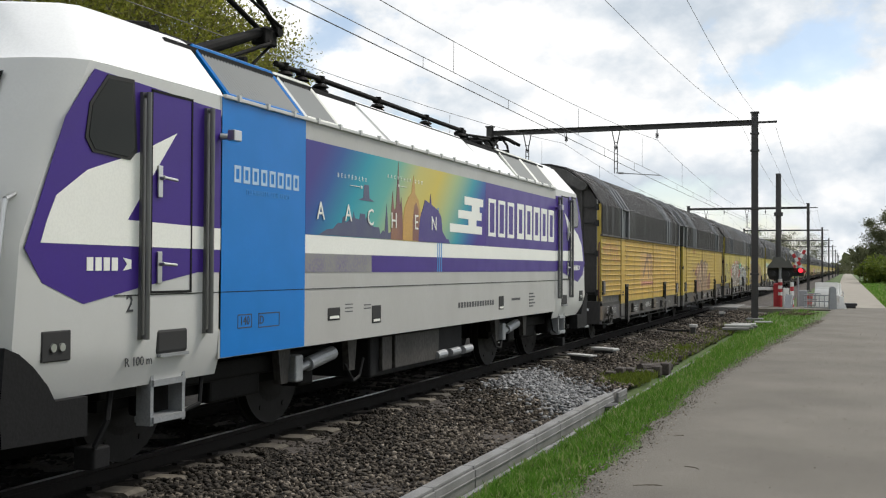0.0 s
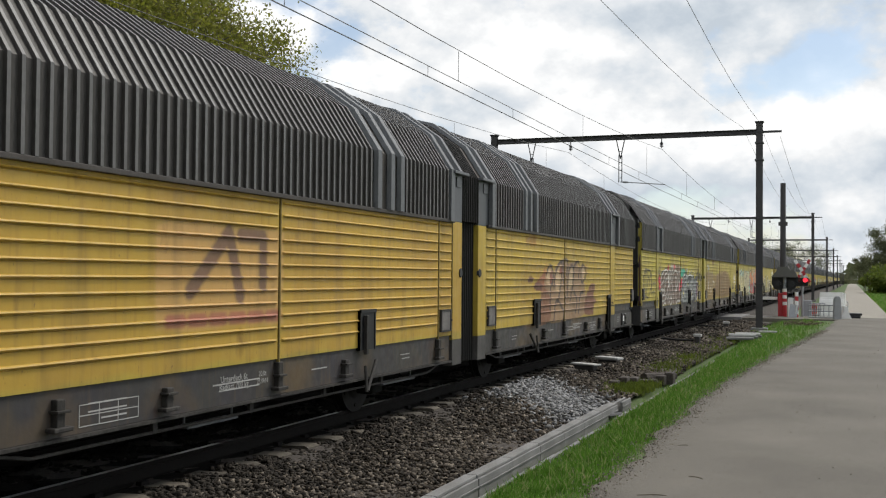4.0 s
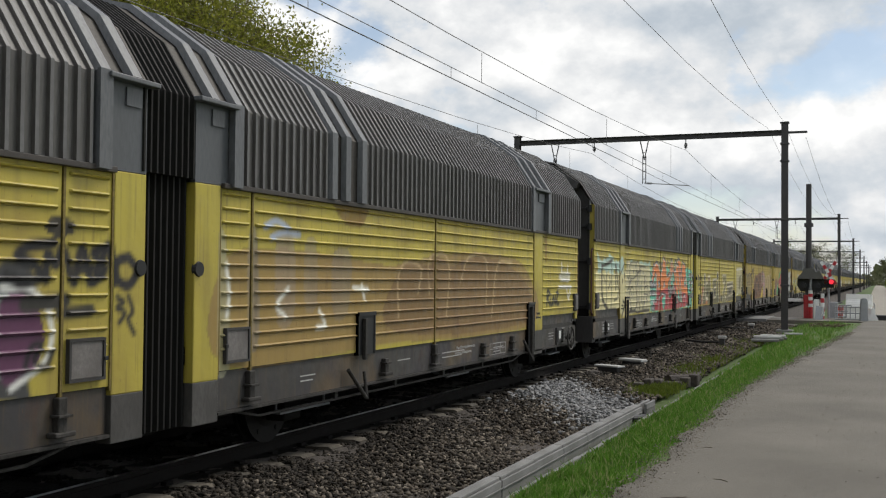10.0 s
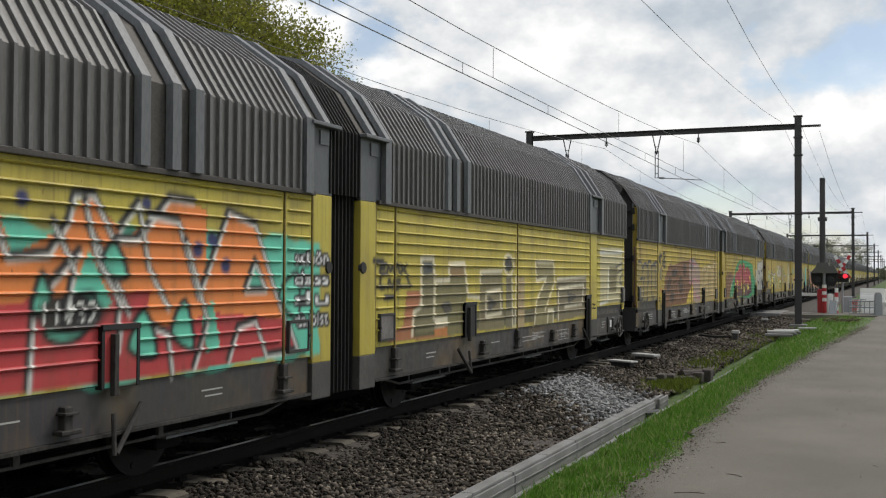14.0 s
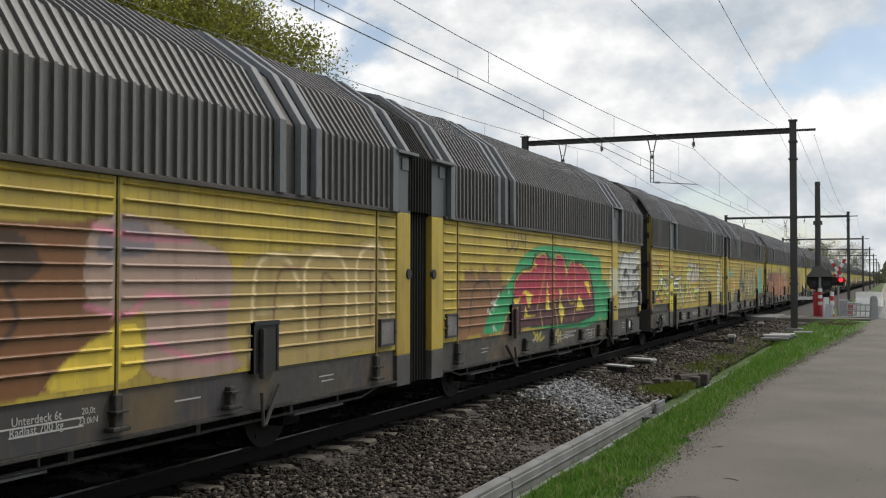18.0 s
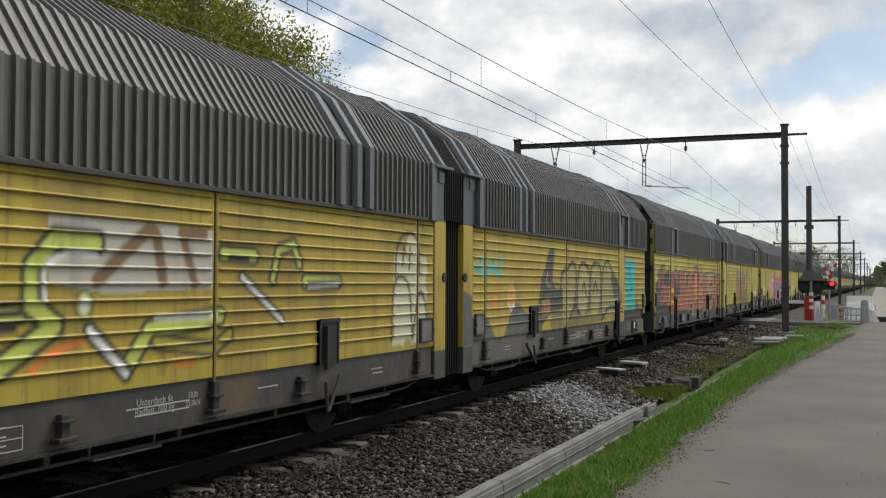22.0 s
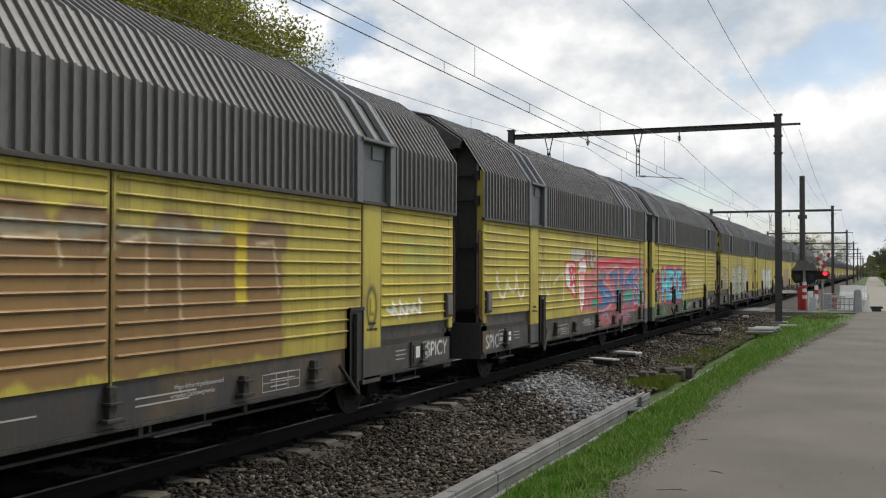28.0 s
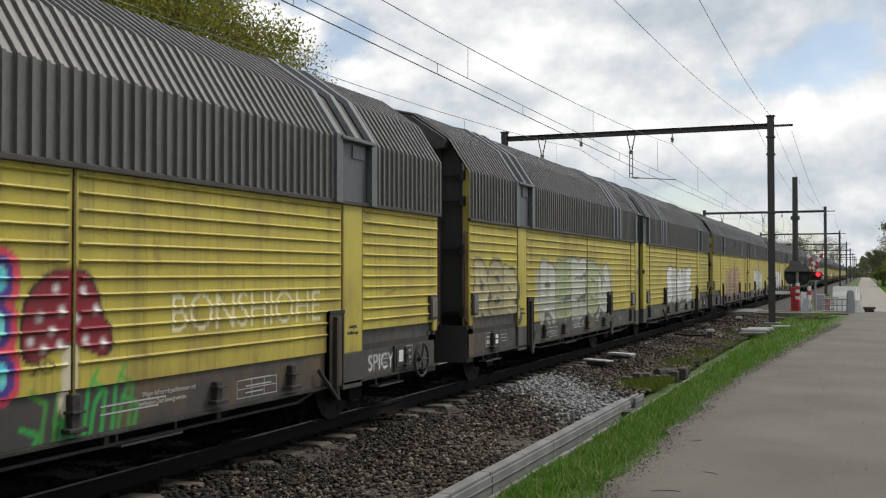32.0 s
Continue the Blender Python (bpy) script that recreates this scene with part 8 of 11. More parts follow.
        for pts in ([(-2.0, 1.0), (-1.95, 1.6), (-1.75, 1.75), (-1.5, 1.6), (-1.4, 1.0)], [(-1.9, 1.75), (-1.85, 2.1), (-1.6, 2.28), (-1.25, 2.2), (-1.2, 1.8)], [(-1.4, 1.0), (-1.2, 1.55), (-1.0, 1.4), (-0.95, 1.0)], [(-1.7, 1.9), (-1.65, 2.1)], [(-1.5, 1.85), (-1.48, 2.1)]):
            c.curve(pts, 0.045, rgb(50, 48, 46))
    elif (n, s) == (4, 1):
        DK = rgb(84, 82, 78)
        c.scrawl(0.9, 2.0, 1.75, 2.1, 5, 0.07, rgb(60, 160, 160))
        c.cloud(0.3, 0.78, 0.9, 1.55, DK, 0.12, 0.4)
        w = 1.12 + 0.22 * np.sin(c.Y * 2.6) + 0.12 * np.sin(c.Y * 5.1 + 1)
        c.lay(c.soft(c.Z - w, 0.02) * (c.Y < 4.1), DK)
        c.oval(2.45, 1.48, 0.2, 0.2, rgb(190, 150, 90)).oval(1.7, 1.4, 0.12, 0.1, rgb(190, 130, 70)).stroke([(2.3, 1.35), (2.45, 1.25), (2.6, 1.35)], 0.04, rgb(220, 216, 206))
        set_out(c, n, s, olive_letters)
        c.cloud(10.45, 11.4, 1.03, 2.2, rgb(50, 160, 160), 0.07, 0.25)
        c.stroke([(10.9, 1.1), (11.0, 1.6), (10.85, 2.1)], 0.03, rgb(30, 60, 70)).stroke([(10.5, 1.5), (11.3, 1.55)], 0.03, rgb(30, 60, 70))
        c.lay(c.soft(c.Z - 1.18 - 0.15 * np.sin(c.Y * 4), 0.02) * (c.Y > 11.5), rgb(90, 86, 76))
    elif (n, s) == (5, -1):
        c.cloud(-12.4, -0.6, 0.86, 1.98, TAR, 0.05, 0.3)
        set_out(c, n, s, orange_dark_piece)
        c.burner(-7.4, -5.45, 0.88, 1.98, 2, [TERRACOTTA, rgb(180, 116, 76)], TAR)
        c.burner(-5.4, -0.8, 0.88, 1.98, 5, [rgb(164, 110, 74), TERRACOTTA, rgb(150, 126, 92)], TAR)
        for k in range(26):
            c.oval(-10 + 0.35 * k, 1.95 + 0.05 * ((k * 7) % 3), 0.02, 0.02, rgb(214, 206, 190))
    elif (n, s) == (5, 1):
        c.scrawl(1.3, 2.4, 1.65, 2.2, 4, 0.07, rgb(124, 116, 70)).stroke([(1.4, 1.7), (2.2, 1.4)], 0.04, rgb(120, 112, 80))
        c.cloud(4.2, 8.05, 0.90, 2.0, rgb(128, 100, 62), 0.05, 0.25)
        for y in (4.6, 5.3, 6.4, 7.8):
            c.oval(y, 2.0, 0.36, 0.2, rgb(124, 100, 70))
        c.cloud(7.25, 7.45, 1.4, 2.2, rgb(186, 164, 50), 0.02, 0.3).cloud(4.4, 7.0, 1.95, 2.06, rgb(136, 132, 116), 0.05, 0.2, 0.7)
        for pts in ([(4.5, 1.92), (5.0, 1.95), (5.05, 1.75)], [(5.5, 1.85), (6.0, 2.0), (6.0, 1.4)], [(6.4, 1.95), (6.45, 1.3)], [(7.6, 1.95), (7.9, 1.98), (8.0, 1.5)]):
            c.stroke(pts, 0.025, rgb(190, 170, 140))
        c.oval(10.02, 1.30, 0.14, 0.24, rgb(60, 60, 40)).oval(10.02, 1.30, 0.09, 0.17, rgb(180, 164, 50)).stroke([(9.98, 1.38), (9.98, 1.22), (10.07, 1.22)], 0.03, INKY)
        c.scrawl(10.5, 11.5, 1.14, 1.36, 5, 0.045, rgb(220, 220, 214)).cloud(11.0, 12.0, 1.7, 2.1, rgb(140, 150, 80), 0.15, 0.3, 0.4)
        c.word("SPICY", 11.72, 12.42, 0.60, 0.80, rgb(206, 206, 200), None, fat=0.012).word("SPICY", 0.9, 1.9, 0.58, 0.80, rgb(206, 206, 200), None)
    elif (n, s) == (6, -1):
        c.scrawl(-12.0, -10.6, 1.25, 1.72, 3, 0.06, rgb(200, 196, 176)).curve([(-9.6, 1.15), (-9.5, 1.7), (-9.2, 1.3), (-9.0, 1.7)], 0.05, rgb(190, 184, 160)).curve([(-8.8, 1.5), (-8.5, 1.62), (-8.15, 1.62), (-8.2, 1.15)], 0.045, rgb(200, 196, 176))
        set_out(c, n, s, bubble_and_face_piece)
        c.word("SPIC", -12.35, -11.75, 0.56, 0.76, rgb(206, 206, 200), None, fat=0.012)
        c.word("BON", -7.80, -7.36, 1.66, 1.82, SCARLET, None, fat=0.022).word("SAI", -7.72, -7.30, 1.44, 1.61, SCARLET, None, fat=0.022)
        c.burner(-2.0, -0.85, 0.95, 1.85, 2, [COBALT, TEAL], SCARLET, None, PINK)
        c.scrawl(-0.72, -0.42, 1.55, 1.8, 2, 0.03, SCARLET).scrawl(-0.72, -0.42, 1.3, 1.5, 2, 0.03, SCARLET)
        c.cloud(-5.4, -2.4, 0.56, 0.84, rgb(160, 84, 96), 0.08, 0.3, 0.6).cloud(-0.9, -0.4, 0.7, 0.98, rgb(160, 130, 150), 0.08, 0.2, 0.7)
    elif (n, s) == (6, 1):
        def mushroom(y, z):
            c.stroke([(y, z - 0.62), (y + 0.02, z)], 0.17, rgb(186, 176, 150))
            cap = [(-0.48, -0.20), (-0.47, 0.05), (-0.38, 0.22), (-0.20, 0.34), (0.02, 0.37), (0.20, 0.33), (0.31, 0.18), (0.36, 0.04),
                   (0.46, -0.10), (0.47, -0.24), (0.36, -0.30), (0.20, -0.24), (0.04, -0.19), (-0.16, -0.22), (-0.36, -0.31)]
            for grow, tone in ((1.0, rgb(46, 20, 28)), (0.93, rgb(120, 24, 40))):
                c.area([(y + a * grow, z + b * grow) for a, b in cap], tone, True)
            for a, b in ((-0.30, 0.02), (-0.14, 0.22), (-0.08, 0.06), (-0.18, -0.08), (-0.38, -0.14), (-0.26, -0.20), (-0.10, -0.18), (0.14, 0.20), (0.28, 0.06), (0.08, 0.0), (0.17, -0.16), (0.36, -0.19)):
                c.oval(y + a, z + b, 0.032, 0.028, rgb(226, 222, 216))
        for k in range(60):
            y = 0.75 + 5.6 * ((k * 0.618) % 1)
            if y < 1.6 or 2.0 < y < 2.5 or y > 5.1:
                h = 0.62 + 0.4 * ((k * 0.37) % 1)
                c.stroke([(y, 0.52), (y + 0.05, h * 0.9), (y + 0.12 * (-1) ** k, h)], 0.035, rgb(40, 150, 66) if k % 3 else rgb(60, 130, 50))
        mushroom(1.22, 1.39)
        mushroom(5.54, 1.38)
        c.word("HEXE", 1.85, 4.9, 0.98, 1.72, rgb(84, 176, 190), rgb(70, 50, 120), 0.07, 0.05, rgb(186, 60, 80), 0.06, second=rgb(110, 196, 190))
        c.word("20", 1.40, 1.6, 1.02, 1.12, INKY, None).word("20", 5.15, 5.38, 1.0, 1.1, INKY, None)
        c.word("BONSHIOHE", 6.75, 9.3, 1.22, 1.54, rgb(200, 192, 156), None)
        c.word("SPICY", 10.5, 11.2, 0.58, 0.76, rgb(210, 210, 204), None).stroke([(10.9, 1.45), (11.2, 1.5)], 0.03, rgb(120, 100, 50))
    elif (n, s) == (7, -1):
        c.burner(-12.3, -10.3, 1.0, 1.85, 3, [rgb(156, 146, 110), rgb(140, 130, 96)], rgb(60, 58, 58))
        c.cloud(-9.2, -3.4, 0.86, 1.8, rgb(150, 150, 132), 0.12, 0.4)
        c.burner(-9.0, -3.5, 0.9, 1.95, 5, [rgb(170, 170, 158), rgb(142, 148, 112)], rgb(84, 86, 82))
    else:
        rng = random.Random(n * 3 + s)
        y0 = (-9.4 if s < 0 else 3.0) + rng.uniform(0, 1)
        tone = rng.choice([rgb(196, 196, 192), rgb(150, 120, 96), rgb(150, 160, 170)])
        c.cloud(y0, y0 + 4.5, 0.9, 1.7, tone, 0.1, 0.4)
        c.burner(y0, y0 + 4.4, 0.9, 1.85, 5, [tone, tuple(v * 0.7 for v in tone)], rgb(70, 70, 74))
    return c


GAP_0 = 23.52           # where the first wagon's buffers stand at the start
PAIR = 26.24
PAIRS = 20
TRAIN = []
WHEELS = []


def flat_plate():
    bm = bmesh.new()
    box(bm, 0.36, 0.50, -12.496, -12.458, 1.46, 1.77, 0.004)
    box(bm, 0.39, 0.47, -12.49, -12.47, 1.77, 1.83)
    return bm


def make_wagons():
    made = {}
    for n in range(PAIRS):
        for s in (-1, 1):
            key = (n, s) if n < 8 else (8 + n % 3, s)
            y = GAP_0 + PAIR * n + HALF + slack(n, s)
            if key not in made:
                made[key] = half_wagon(s, spray(n, s), n < 8, (n, s) in ((0, -1), (3, -1), (4, -1), (5, -1), (1, 1), (2, 1), (6, 1)), 0.023 if n < 7 else 0.05 if n < 8 else 0.15, ROOF_BROWN if n < 1 else ROOF_MID if n in (1, 3, 4) else ROOF_GREY, YELLOW_WORN if n in (0, 3, 4) else YELLOW)
                made[key].location = (TRACK, y, RAIL_Z)
                w = made[key]
            else:
                w = copy_thing(made[key], pose(TRACK, y, RAIL_Z))
            if (n, s) == (0, -1):
                plate = part("end_plate", flat_plate(), WHITE, w, "white end plate with two red triangles")
                for a, b in ((1.75, 1.62), (1.48, 1.61)):
                    bm = bmesh.new()
                    slab(bm, [(0.375, a), (0.485, a), (0.43, b)], "y", -12.505, -12.494)
                    part("triangle", bm, RED, plate, "red triangle")
            TRAIN.append((w, y))
            if n < 8:
                WHEELS.extend((o, 0.43) for o in w.children if o.name.startswith("wheelset"))


make_wagons()


# ---- the locomotive ----
# Sunlight on the cab is put into its paler grey; body grey darker
LOCO_GREY = material("loco_sunlit_grey", (0.59, 0.59, 0.57), 0.38, 0, 0.06, 1.5, 50, 0.02, second=(0.54, 0.54, 0.52), spec=0.35)
LOCO_BODY = material("loco_body_grey", (0.47, 0.465, 0.445), 0.42, 0, 0.1, 1.5, 50, 0.02, second=(0.42, 0.412, 0.39), stretch=(1, 1, 0.4), spec=0.35)
LOCO_WHITE = material("loco_white", (0.90, 0.90, 0.89), 0.35, 0, 0.05, 1.5, 50, 0.02, spec=0.35)
LOCO_CREAM = material("loco_cream_white", (0.85, 0.85, 0.79), 0.38, 0, 0.05, 2, 50, 0.0, spec=0.35)
PURPLE = material("loco_purple", (0.055, 0.022, 0.235), 0.35, 0, 0.08, 2, 50, 0.0, second=(0.055, 0.026, 0.20), spec=0.25)
BLUE = material("loco_blue", (0.006, 0.19, 0.60), 0.35, 0, 0.06, 2, 50, 0.0, second=(0.006, 0.175, 0.53), spec=0.25)
VALANCE = material("loco_valance", (0.010, 0.010, 0.0105), 0.75, 0, 0.3, 3, 40, 0.1, spec=0.2)
GLASS = plain("dark_cab_glass", (0.010, 0.012, 0.009), 0.12)
GLASS.node_tree.nodes["Principled BSDF"].inputs["Specular IOR Level"].default_value = 0.2
CHROME = plain("brushed_steel", (0.55, 0.55, 0.54), 0.3, 1.0)
RAIL_GREY = plain("rail_grey", (0.16, 0.16, 0.155), 0.4, 0.6)
MESH_GREY = plain("grille_bars", (0.42, 0.42, 0.40), 0.45, 0.4)
# Recess shade put into the colour; also serves as window rubber
DEEP = plain("deep_shadow_grey", (0.02, 0.02, 0.02), 0.8)
PALE_BLUE = plain("pale_blue_paint", (0.40, 0.55, 0.72), 0.4)
MID_BLUE = plain("mid_blue_paint", (0.06, 0.28, 0.62), 0.4)


def sunset_panel():
    """The picture panel: teal, yellow and violet flowing into one another along the side."""
    m = bpy.data.materials.new("picture_panel")
    m.use_nodes = True
    nd, lk = m.node_tree.nodes, m.node_tree.links
    b = nd["Principled BSDF"]
    tc, sp = nd.new("ShaderNodeTexCoord"), nd.new("ShaderNodeSeparateXYZ")
    lk.new(tc.outputs["Object"], sp.inputs[0])
    mr = nd.new("ShaderNodeMapRange")
    mr.inputs[1].default_value, mr.inputs[2].default_value = -4.2, 1.6
    sh = nd.new("ShaderNodeMath")
    sh.operation = "MULTIPLY_ADD"
    sh.inputs[1].default_value, sh.inputs[2].default_value = -0.9, 2.3
    lk.new(sp.outputs[2], sh.inputs[0])
    ad = nd.new("ShaderNodeMath")
    lk.new(sp.outputs[1], ad.inputs[0])
    lk.new(sh.outputs[0], ad.inputs[1])
    lk.new(ad.outputs[0], mr.inputs[0])
    r = nd.new("ShaderNodeValToRGB")
    e = r.color_ramp.elements
    stops = [(0.0, (0.06, 0.05, 0.24)), (0.08, (0.03, 0.10, 0.32)), (0.20, (0.02, 0.30, 0.40)), (0.34, (0.12, 0.42, 0.36)), (0.47, (0.55, 0.50, 0.16)),
             (0.60, (0.62, 0.50, 0.10)), (0.72, (0.36, 0.48, 0.25)), (0.84, (0.03, 0.30, 0.38)), (0.93, (0.03, 0.09, 0.32)), (1.0, (0.062, 0.028, 0.235))]
    while len(e) < len(stops):
        e.new(0.5)
    for el, (p, c) in zip(e, stops):
        el.position, el.color = p, (*c, 1)
    lk.new(mr.outputs[0], r.inputs[0])
    lk.new(r.outputs[0], b.inputs["Base Color"])
    b.inputs["Roughness"].default_value, b.inputs["Specular IOR Level"].default_value = 0.45, 0.25
    return m


PICTURE = sunset_panel()


def flat_shape(outline, x0, x1):
    bm = bmesh.new()
    slab(bm, outline, "x", x0, x1)
    return bm


def cab_loft(levels, s):
    """Plan sections stacked by height: half width, where the side ends, height."""
    bm = bmesh.new()
    rows = []
    for w, ye, z in levels:
        half = [(w, 5.8), (w, ye - 0.25), (w - 0.015, ye - 0.06), (w - 0.10, ye + 0.06), (w - 0.34, ye + 0.18), (w * 0.45, ye + 0.28), (0, ye + 0.31)]
        pts = half + [(-x, y) for x, y in half[:-1][::-1]]
        rows.append([bm.verts.new((x, s * y, z)) for x, y in pts])
    for a, b in zip(rows, rows[1:]):
        for i in range(len(a) - 1):
            bm.faces.new((a[i], a[i + 1], b[i + 1], b[i]))
    bm.faces.new(rows[-1])
    bmesh.ops.recalc_face_normals(bm, faces=bm.faces)
    for e in bm.edges:
        e.smooth = e.calc_face_angle(0) < 0.5
    return bm


def make_loco():
    L = thing("electric_locomotive", "silver, purple and blue electric freight locomotive with a city skyline", "locomotive", at=(TRACK, 14.0, RAIL_Z))

    def P(name, bm, mat, label="", smooth=False, parent=None):
        return part(name, bm, mat, parent or L, label, smooth)

    bm = bmesh.new()
    box(bm, -1.47, 1.47, -5.85, 5.85, 0.88, 3.23)
    P("body", bm, LOCO_BODY)
    for s in (-1, 1):
        lo = [(1.40, 7.9, 0.74), (1.46, 8.32, 0.95), (1.47, 8.40, 1.14), (1.47, 8.34, 1.86), (1.47, 8.14, 2.30), (1.47, 7.74, 3.05), (1.465, 7.64, 3.23)]
        cab = P("cab", cab_loft(lo, s), LOCO_GREY, "light grey cab shell", True)
        hi = [(1.465, 7.62, 3.232), (1.44, 7.56, 3.28), (1.07, 7.30, 3.735), (1.0, 7.22, 3.775), (0.6, 7.1, 3.80)]
        P("cab_roof", cab_loft(hi, s), LOCO_WHITE, "bright white cab roof", True)
        # windscreen
        bm = bmesh.new()
        ring_pts = [(-1.05, 2.35), (1.05, 2.35), (0.98, 3.12), (-0.98, 3.12)]
        vs = [bm.verts.new((x, s * (8.34 - (z - 2.35) * 0.53 + (1.2 - abs(x)) * 0.05), z)) for x, z in ring_pts]
        f = bm.faces.new(vs)
        bmesh.ops.extrude_face_region(bm, geom=[f])
        P("windscreen", bm, GLASS)
        # low valance, dark, curved at its edge
        arc = [(s * 7.94, 0.74), (s * 8.02, 0.86), (s * 8.16, 1.00), (s * 8.30, 1.10), (s * 8.43, 1.15), (s * 8.47, 0.74), (s * 8.45, 0.48), (s * 7.6, 0.45), (s * 7.6, 0.74)]
        for sx in (-1, 1):
            P("valance", flat_shape(arc, sx * 1.30, sx * 1.481), VALANCE, "dark grey valance")
        bm = bmesh.new()
        box(bm, -1.3, 1.3, min(s * 8.3, s * 8.6), max(s * 8.3, s * 8.6), 0.5, 1.0, 0.03)
        P("headstock", bm, VALANCE)
        for x in (-0.875, 0.875):
            bm = bmesh.new()
            rod(bm, (x, s * 8.6, 1.04), (x, s * 9.0, 1.04), 0.10, 0.10, 14)
            box(bm, x - 0.28, x + 0.28, min(s * 9.0, s * 9.12), max(s * 9.0, s * 9.12), 0.86, 1.20, 0.04)
            P("buffer", bm, DARK_STEEL)
        for k, z in enumerate((0.42, 0.78)):
            bm = bmesh.new()
            box(bm, 1.0, 1.44, min(s * 8.5, s * 8.82), max(s * 8.5, s * 8.82), z, z + 0.05, 0.01)
            P("shunter_step", bm, GALV)
        bm = bmesh.new()
        tube(bm, [(1.42, s * 8.50, 0.85), (1.42, s * 8.72, 1.02), (1.42, s * 8.72, 1.12), (1.40, s * 8.48, 1.22)], 0.02)
        P("end_rail", bm, VALANCE)
        bm = bmesh.new()
        tube(bm, [(1.36, s * 8.36, 1.35), (1.40, s * 8.46, 1.45), (1.40, s * 8.36, 2.15), (1.36, s * 8.22, 2.20)], 0.018)
        P("cab_handrail", bm, CHROME, "bright steel handrail")
        # livery of the cab side
        purple = [(7.55, 3.17), (7.86, 2.77), (8.25, 1.82), (8.08, 1.58), (7.65, 1.42), (6.99, 1.53), (6.19, 1.65), (5.84, 1.65), (5.84, 3.10), (6.20, 3.11), (6.76, 3.14)]
        P("purple_field", flat_shape([(s * y, z) for y, z in purple], 1.468, 1.4735), PURPLE, "deep purple paint field")
        bolt = [(7.95, 2.20), (7.62, 2.41), (7.01, 2.60), (6.51, 2.81), (7.15, 2.06), (5.84, 2.04), (5.84, 1.85), (8.10, 1.86), (8.04, 2.02)]
        P("white_arrow", flat_shape([(s * y, z) for y, z in bolt], 1.470, 1.4765), LOCO_CREAM, "cream white arrow shape")
        # side window in its rubber frame
        win = [(7.40, 3.12), (7.12, 3.13), (7.08, 2.62), (7.16, 2.55), (7.55, 2.57), (7.62, 2.66), (7.58, 2.90)]
        cy, cz = sum(p[0] for p in win) / 7, sum(p[1] for p in win) / 7
        fr = P("side_window", flat_shape([(s * (cy + (y - cy) * 1.13), cz + (z - cz) * 1.10) for y, z in win], 1.470, 1.482), DEEP, "dark window in a rubber frame")
        P("pane", flat_shape([(s * y, z) for y, z in win], 1.475, 1.486), GLASS, parent=fr)
        # door with handles, long rails and step well
        bm = bmesh.new()
        for a, b2, c, d in ((6.84, 6.86, 1.50, 3.12), (6.28, 6.30, 1.50, 3.12), (6.28, 6.86, 1.48, 1.50), (6.28, 6.86, 3.11, 3.13)):
            box(bm, 1.468, 1.479, min(s * a, s * b2), max(s * a, s * b2), c, d)
        P("door_seam", bm, VALANCE)
        for z in (2.42, 1.72):
            bm = bmesh.new()
            box(bm, 1.475, 1.495, min(s * 6.72, s * 6.78), max(s * 6.72, s * 6.78), z - 0.16, z + 0.10, 0.006)
            rod(bm, (1.49, s * 6.75, z), (1.53, s * 6.75, z), 0.018)
            rod(bm, (1.53, s * 6.76, z), (1.53, s * 6.58, z - 0.01), 0.014)
            P("door_handle", bm, CHROME, "chrome door handle")
        for a in (6.97, 6.07):
            bm = bmesh.new()
            rod(bm, (1.535, s * a, 1.12), (1.535, s * a, 3.08), 0.022, 0.022, 10)
            rod(bm, (1.46, s * a, 1.14), (1.54, s * a, 1.14), 0.022)
            rod(bm, (1.46, s * a, 3.06), (1.54, s * a, 3.06), 0.022)
            box(bm, 1.47, 1.50, s * a - 0.035, s * a + 0.035, 1.12, 3.08)
            P("grab_rail", bm, RAIL_GREY, "long steel grab rail")
        bm = bmesh.new()
        rod(bm, (1.48, s * 5.86, 2.86), (1.62, s * 5.80, 2.86), 0.03)
        box(bm, 1.55, 1.63, s * 5.80 - 0.06, s * 5.80 + 0.06, 2.82, 2.92, 0.01)
        P("side_camera", bm, CHROME)
        # not hollowed: the shade of step and socket recess is in the grey
        bm = bmesh.new()
        box(bm, 1.40, 1.478, min(s * 6.76, s * 6.32), max(s * 6.76, s * 6.32), 0.98, 1.19, 0.03)
        P("step_well", bm, DEEP, "dark recessed step")
        bm = bmesh.new()
        box(bm, 1.46, 1.50, min(s * 6.74, s * 6.34), max(s * 6.74, s * 6.34), 0.96, 0.985)
        P("tread", bm, GALV)
        lad = P("ladder", bm_ladder(s), GALV, "grey steel step ladder")
        bm = bmesh.new()
        box(bm, 1.40, 1.478, min(s * 8.08, s * 7.78), max(s * 8.08, s * 7.78), 1.02, 1.24, 0.01)
        sock = P("socket_recess", bm, DEEP)
        bm = bmesh.new()
        for k in range(2):
            rod(bm, (1.44, s * (7.88 + 0.09 * k), 1.12), (1.49, s * (7.88 + 0.09 * k), 1.12), 0.04, 0.03, 10)
        part("socket", bm, CHROME, sock)
        # the owner's word and arrow as plain shapes
        yl = min(s * 7.62, s * 7.26)
        for k in range(4):
            bm = bmesh.new()
            box(bm, 1.472, 1.478, yl + 0.095 * k, yl + 0.095 * k + 0.07, 1.665, 1.765)
            P("name_bar", bm, LOCO_CREAM)
        bm = bmesh.new()
        slab(bm, [(yl + 0.42, 1.665), (yl + 0.52, 1.68), (yl + 0.52, 1.75), (yl + 0.42, 1.765), (yl + 0.47, 1.715)], "x", 1.472, 1.478)
        P("name_mark", bm, LOCO_CREAM)
        letters("2" if s < 0 else "1", 0.14, INK, L, Matrix.Translation((1.474, s * 7.11, 1.40)) @ SIDE)
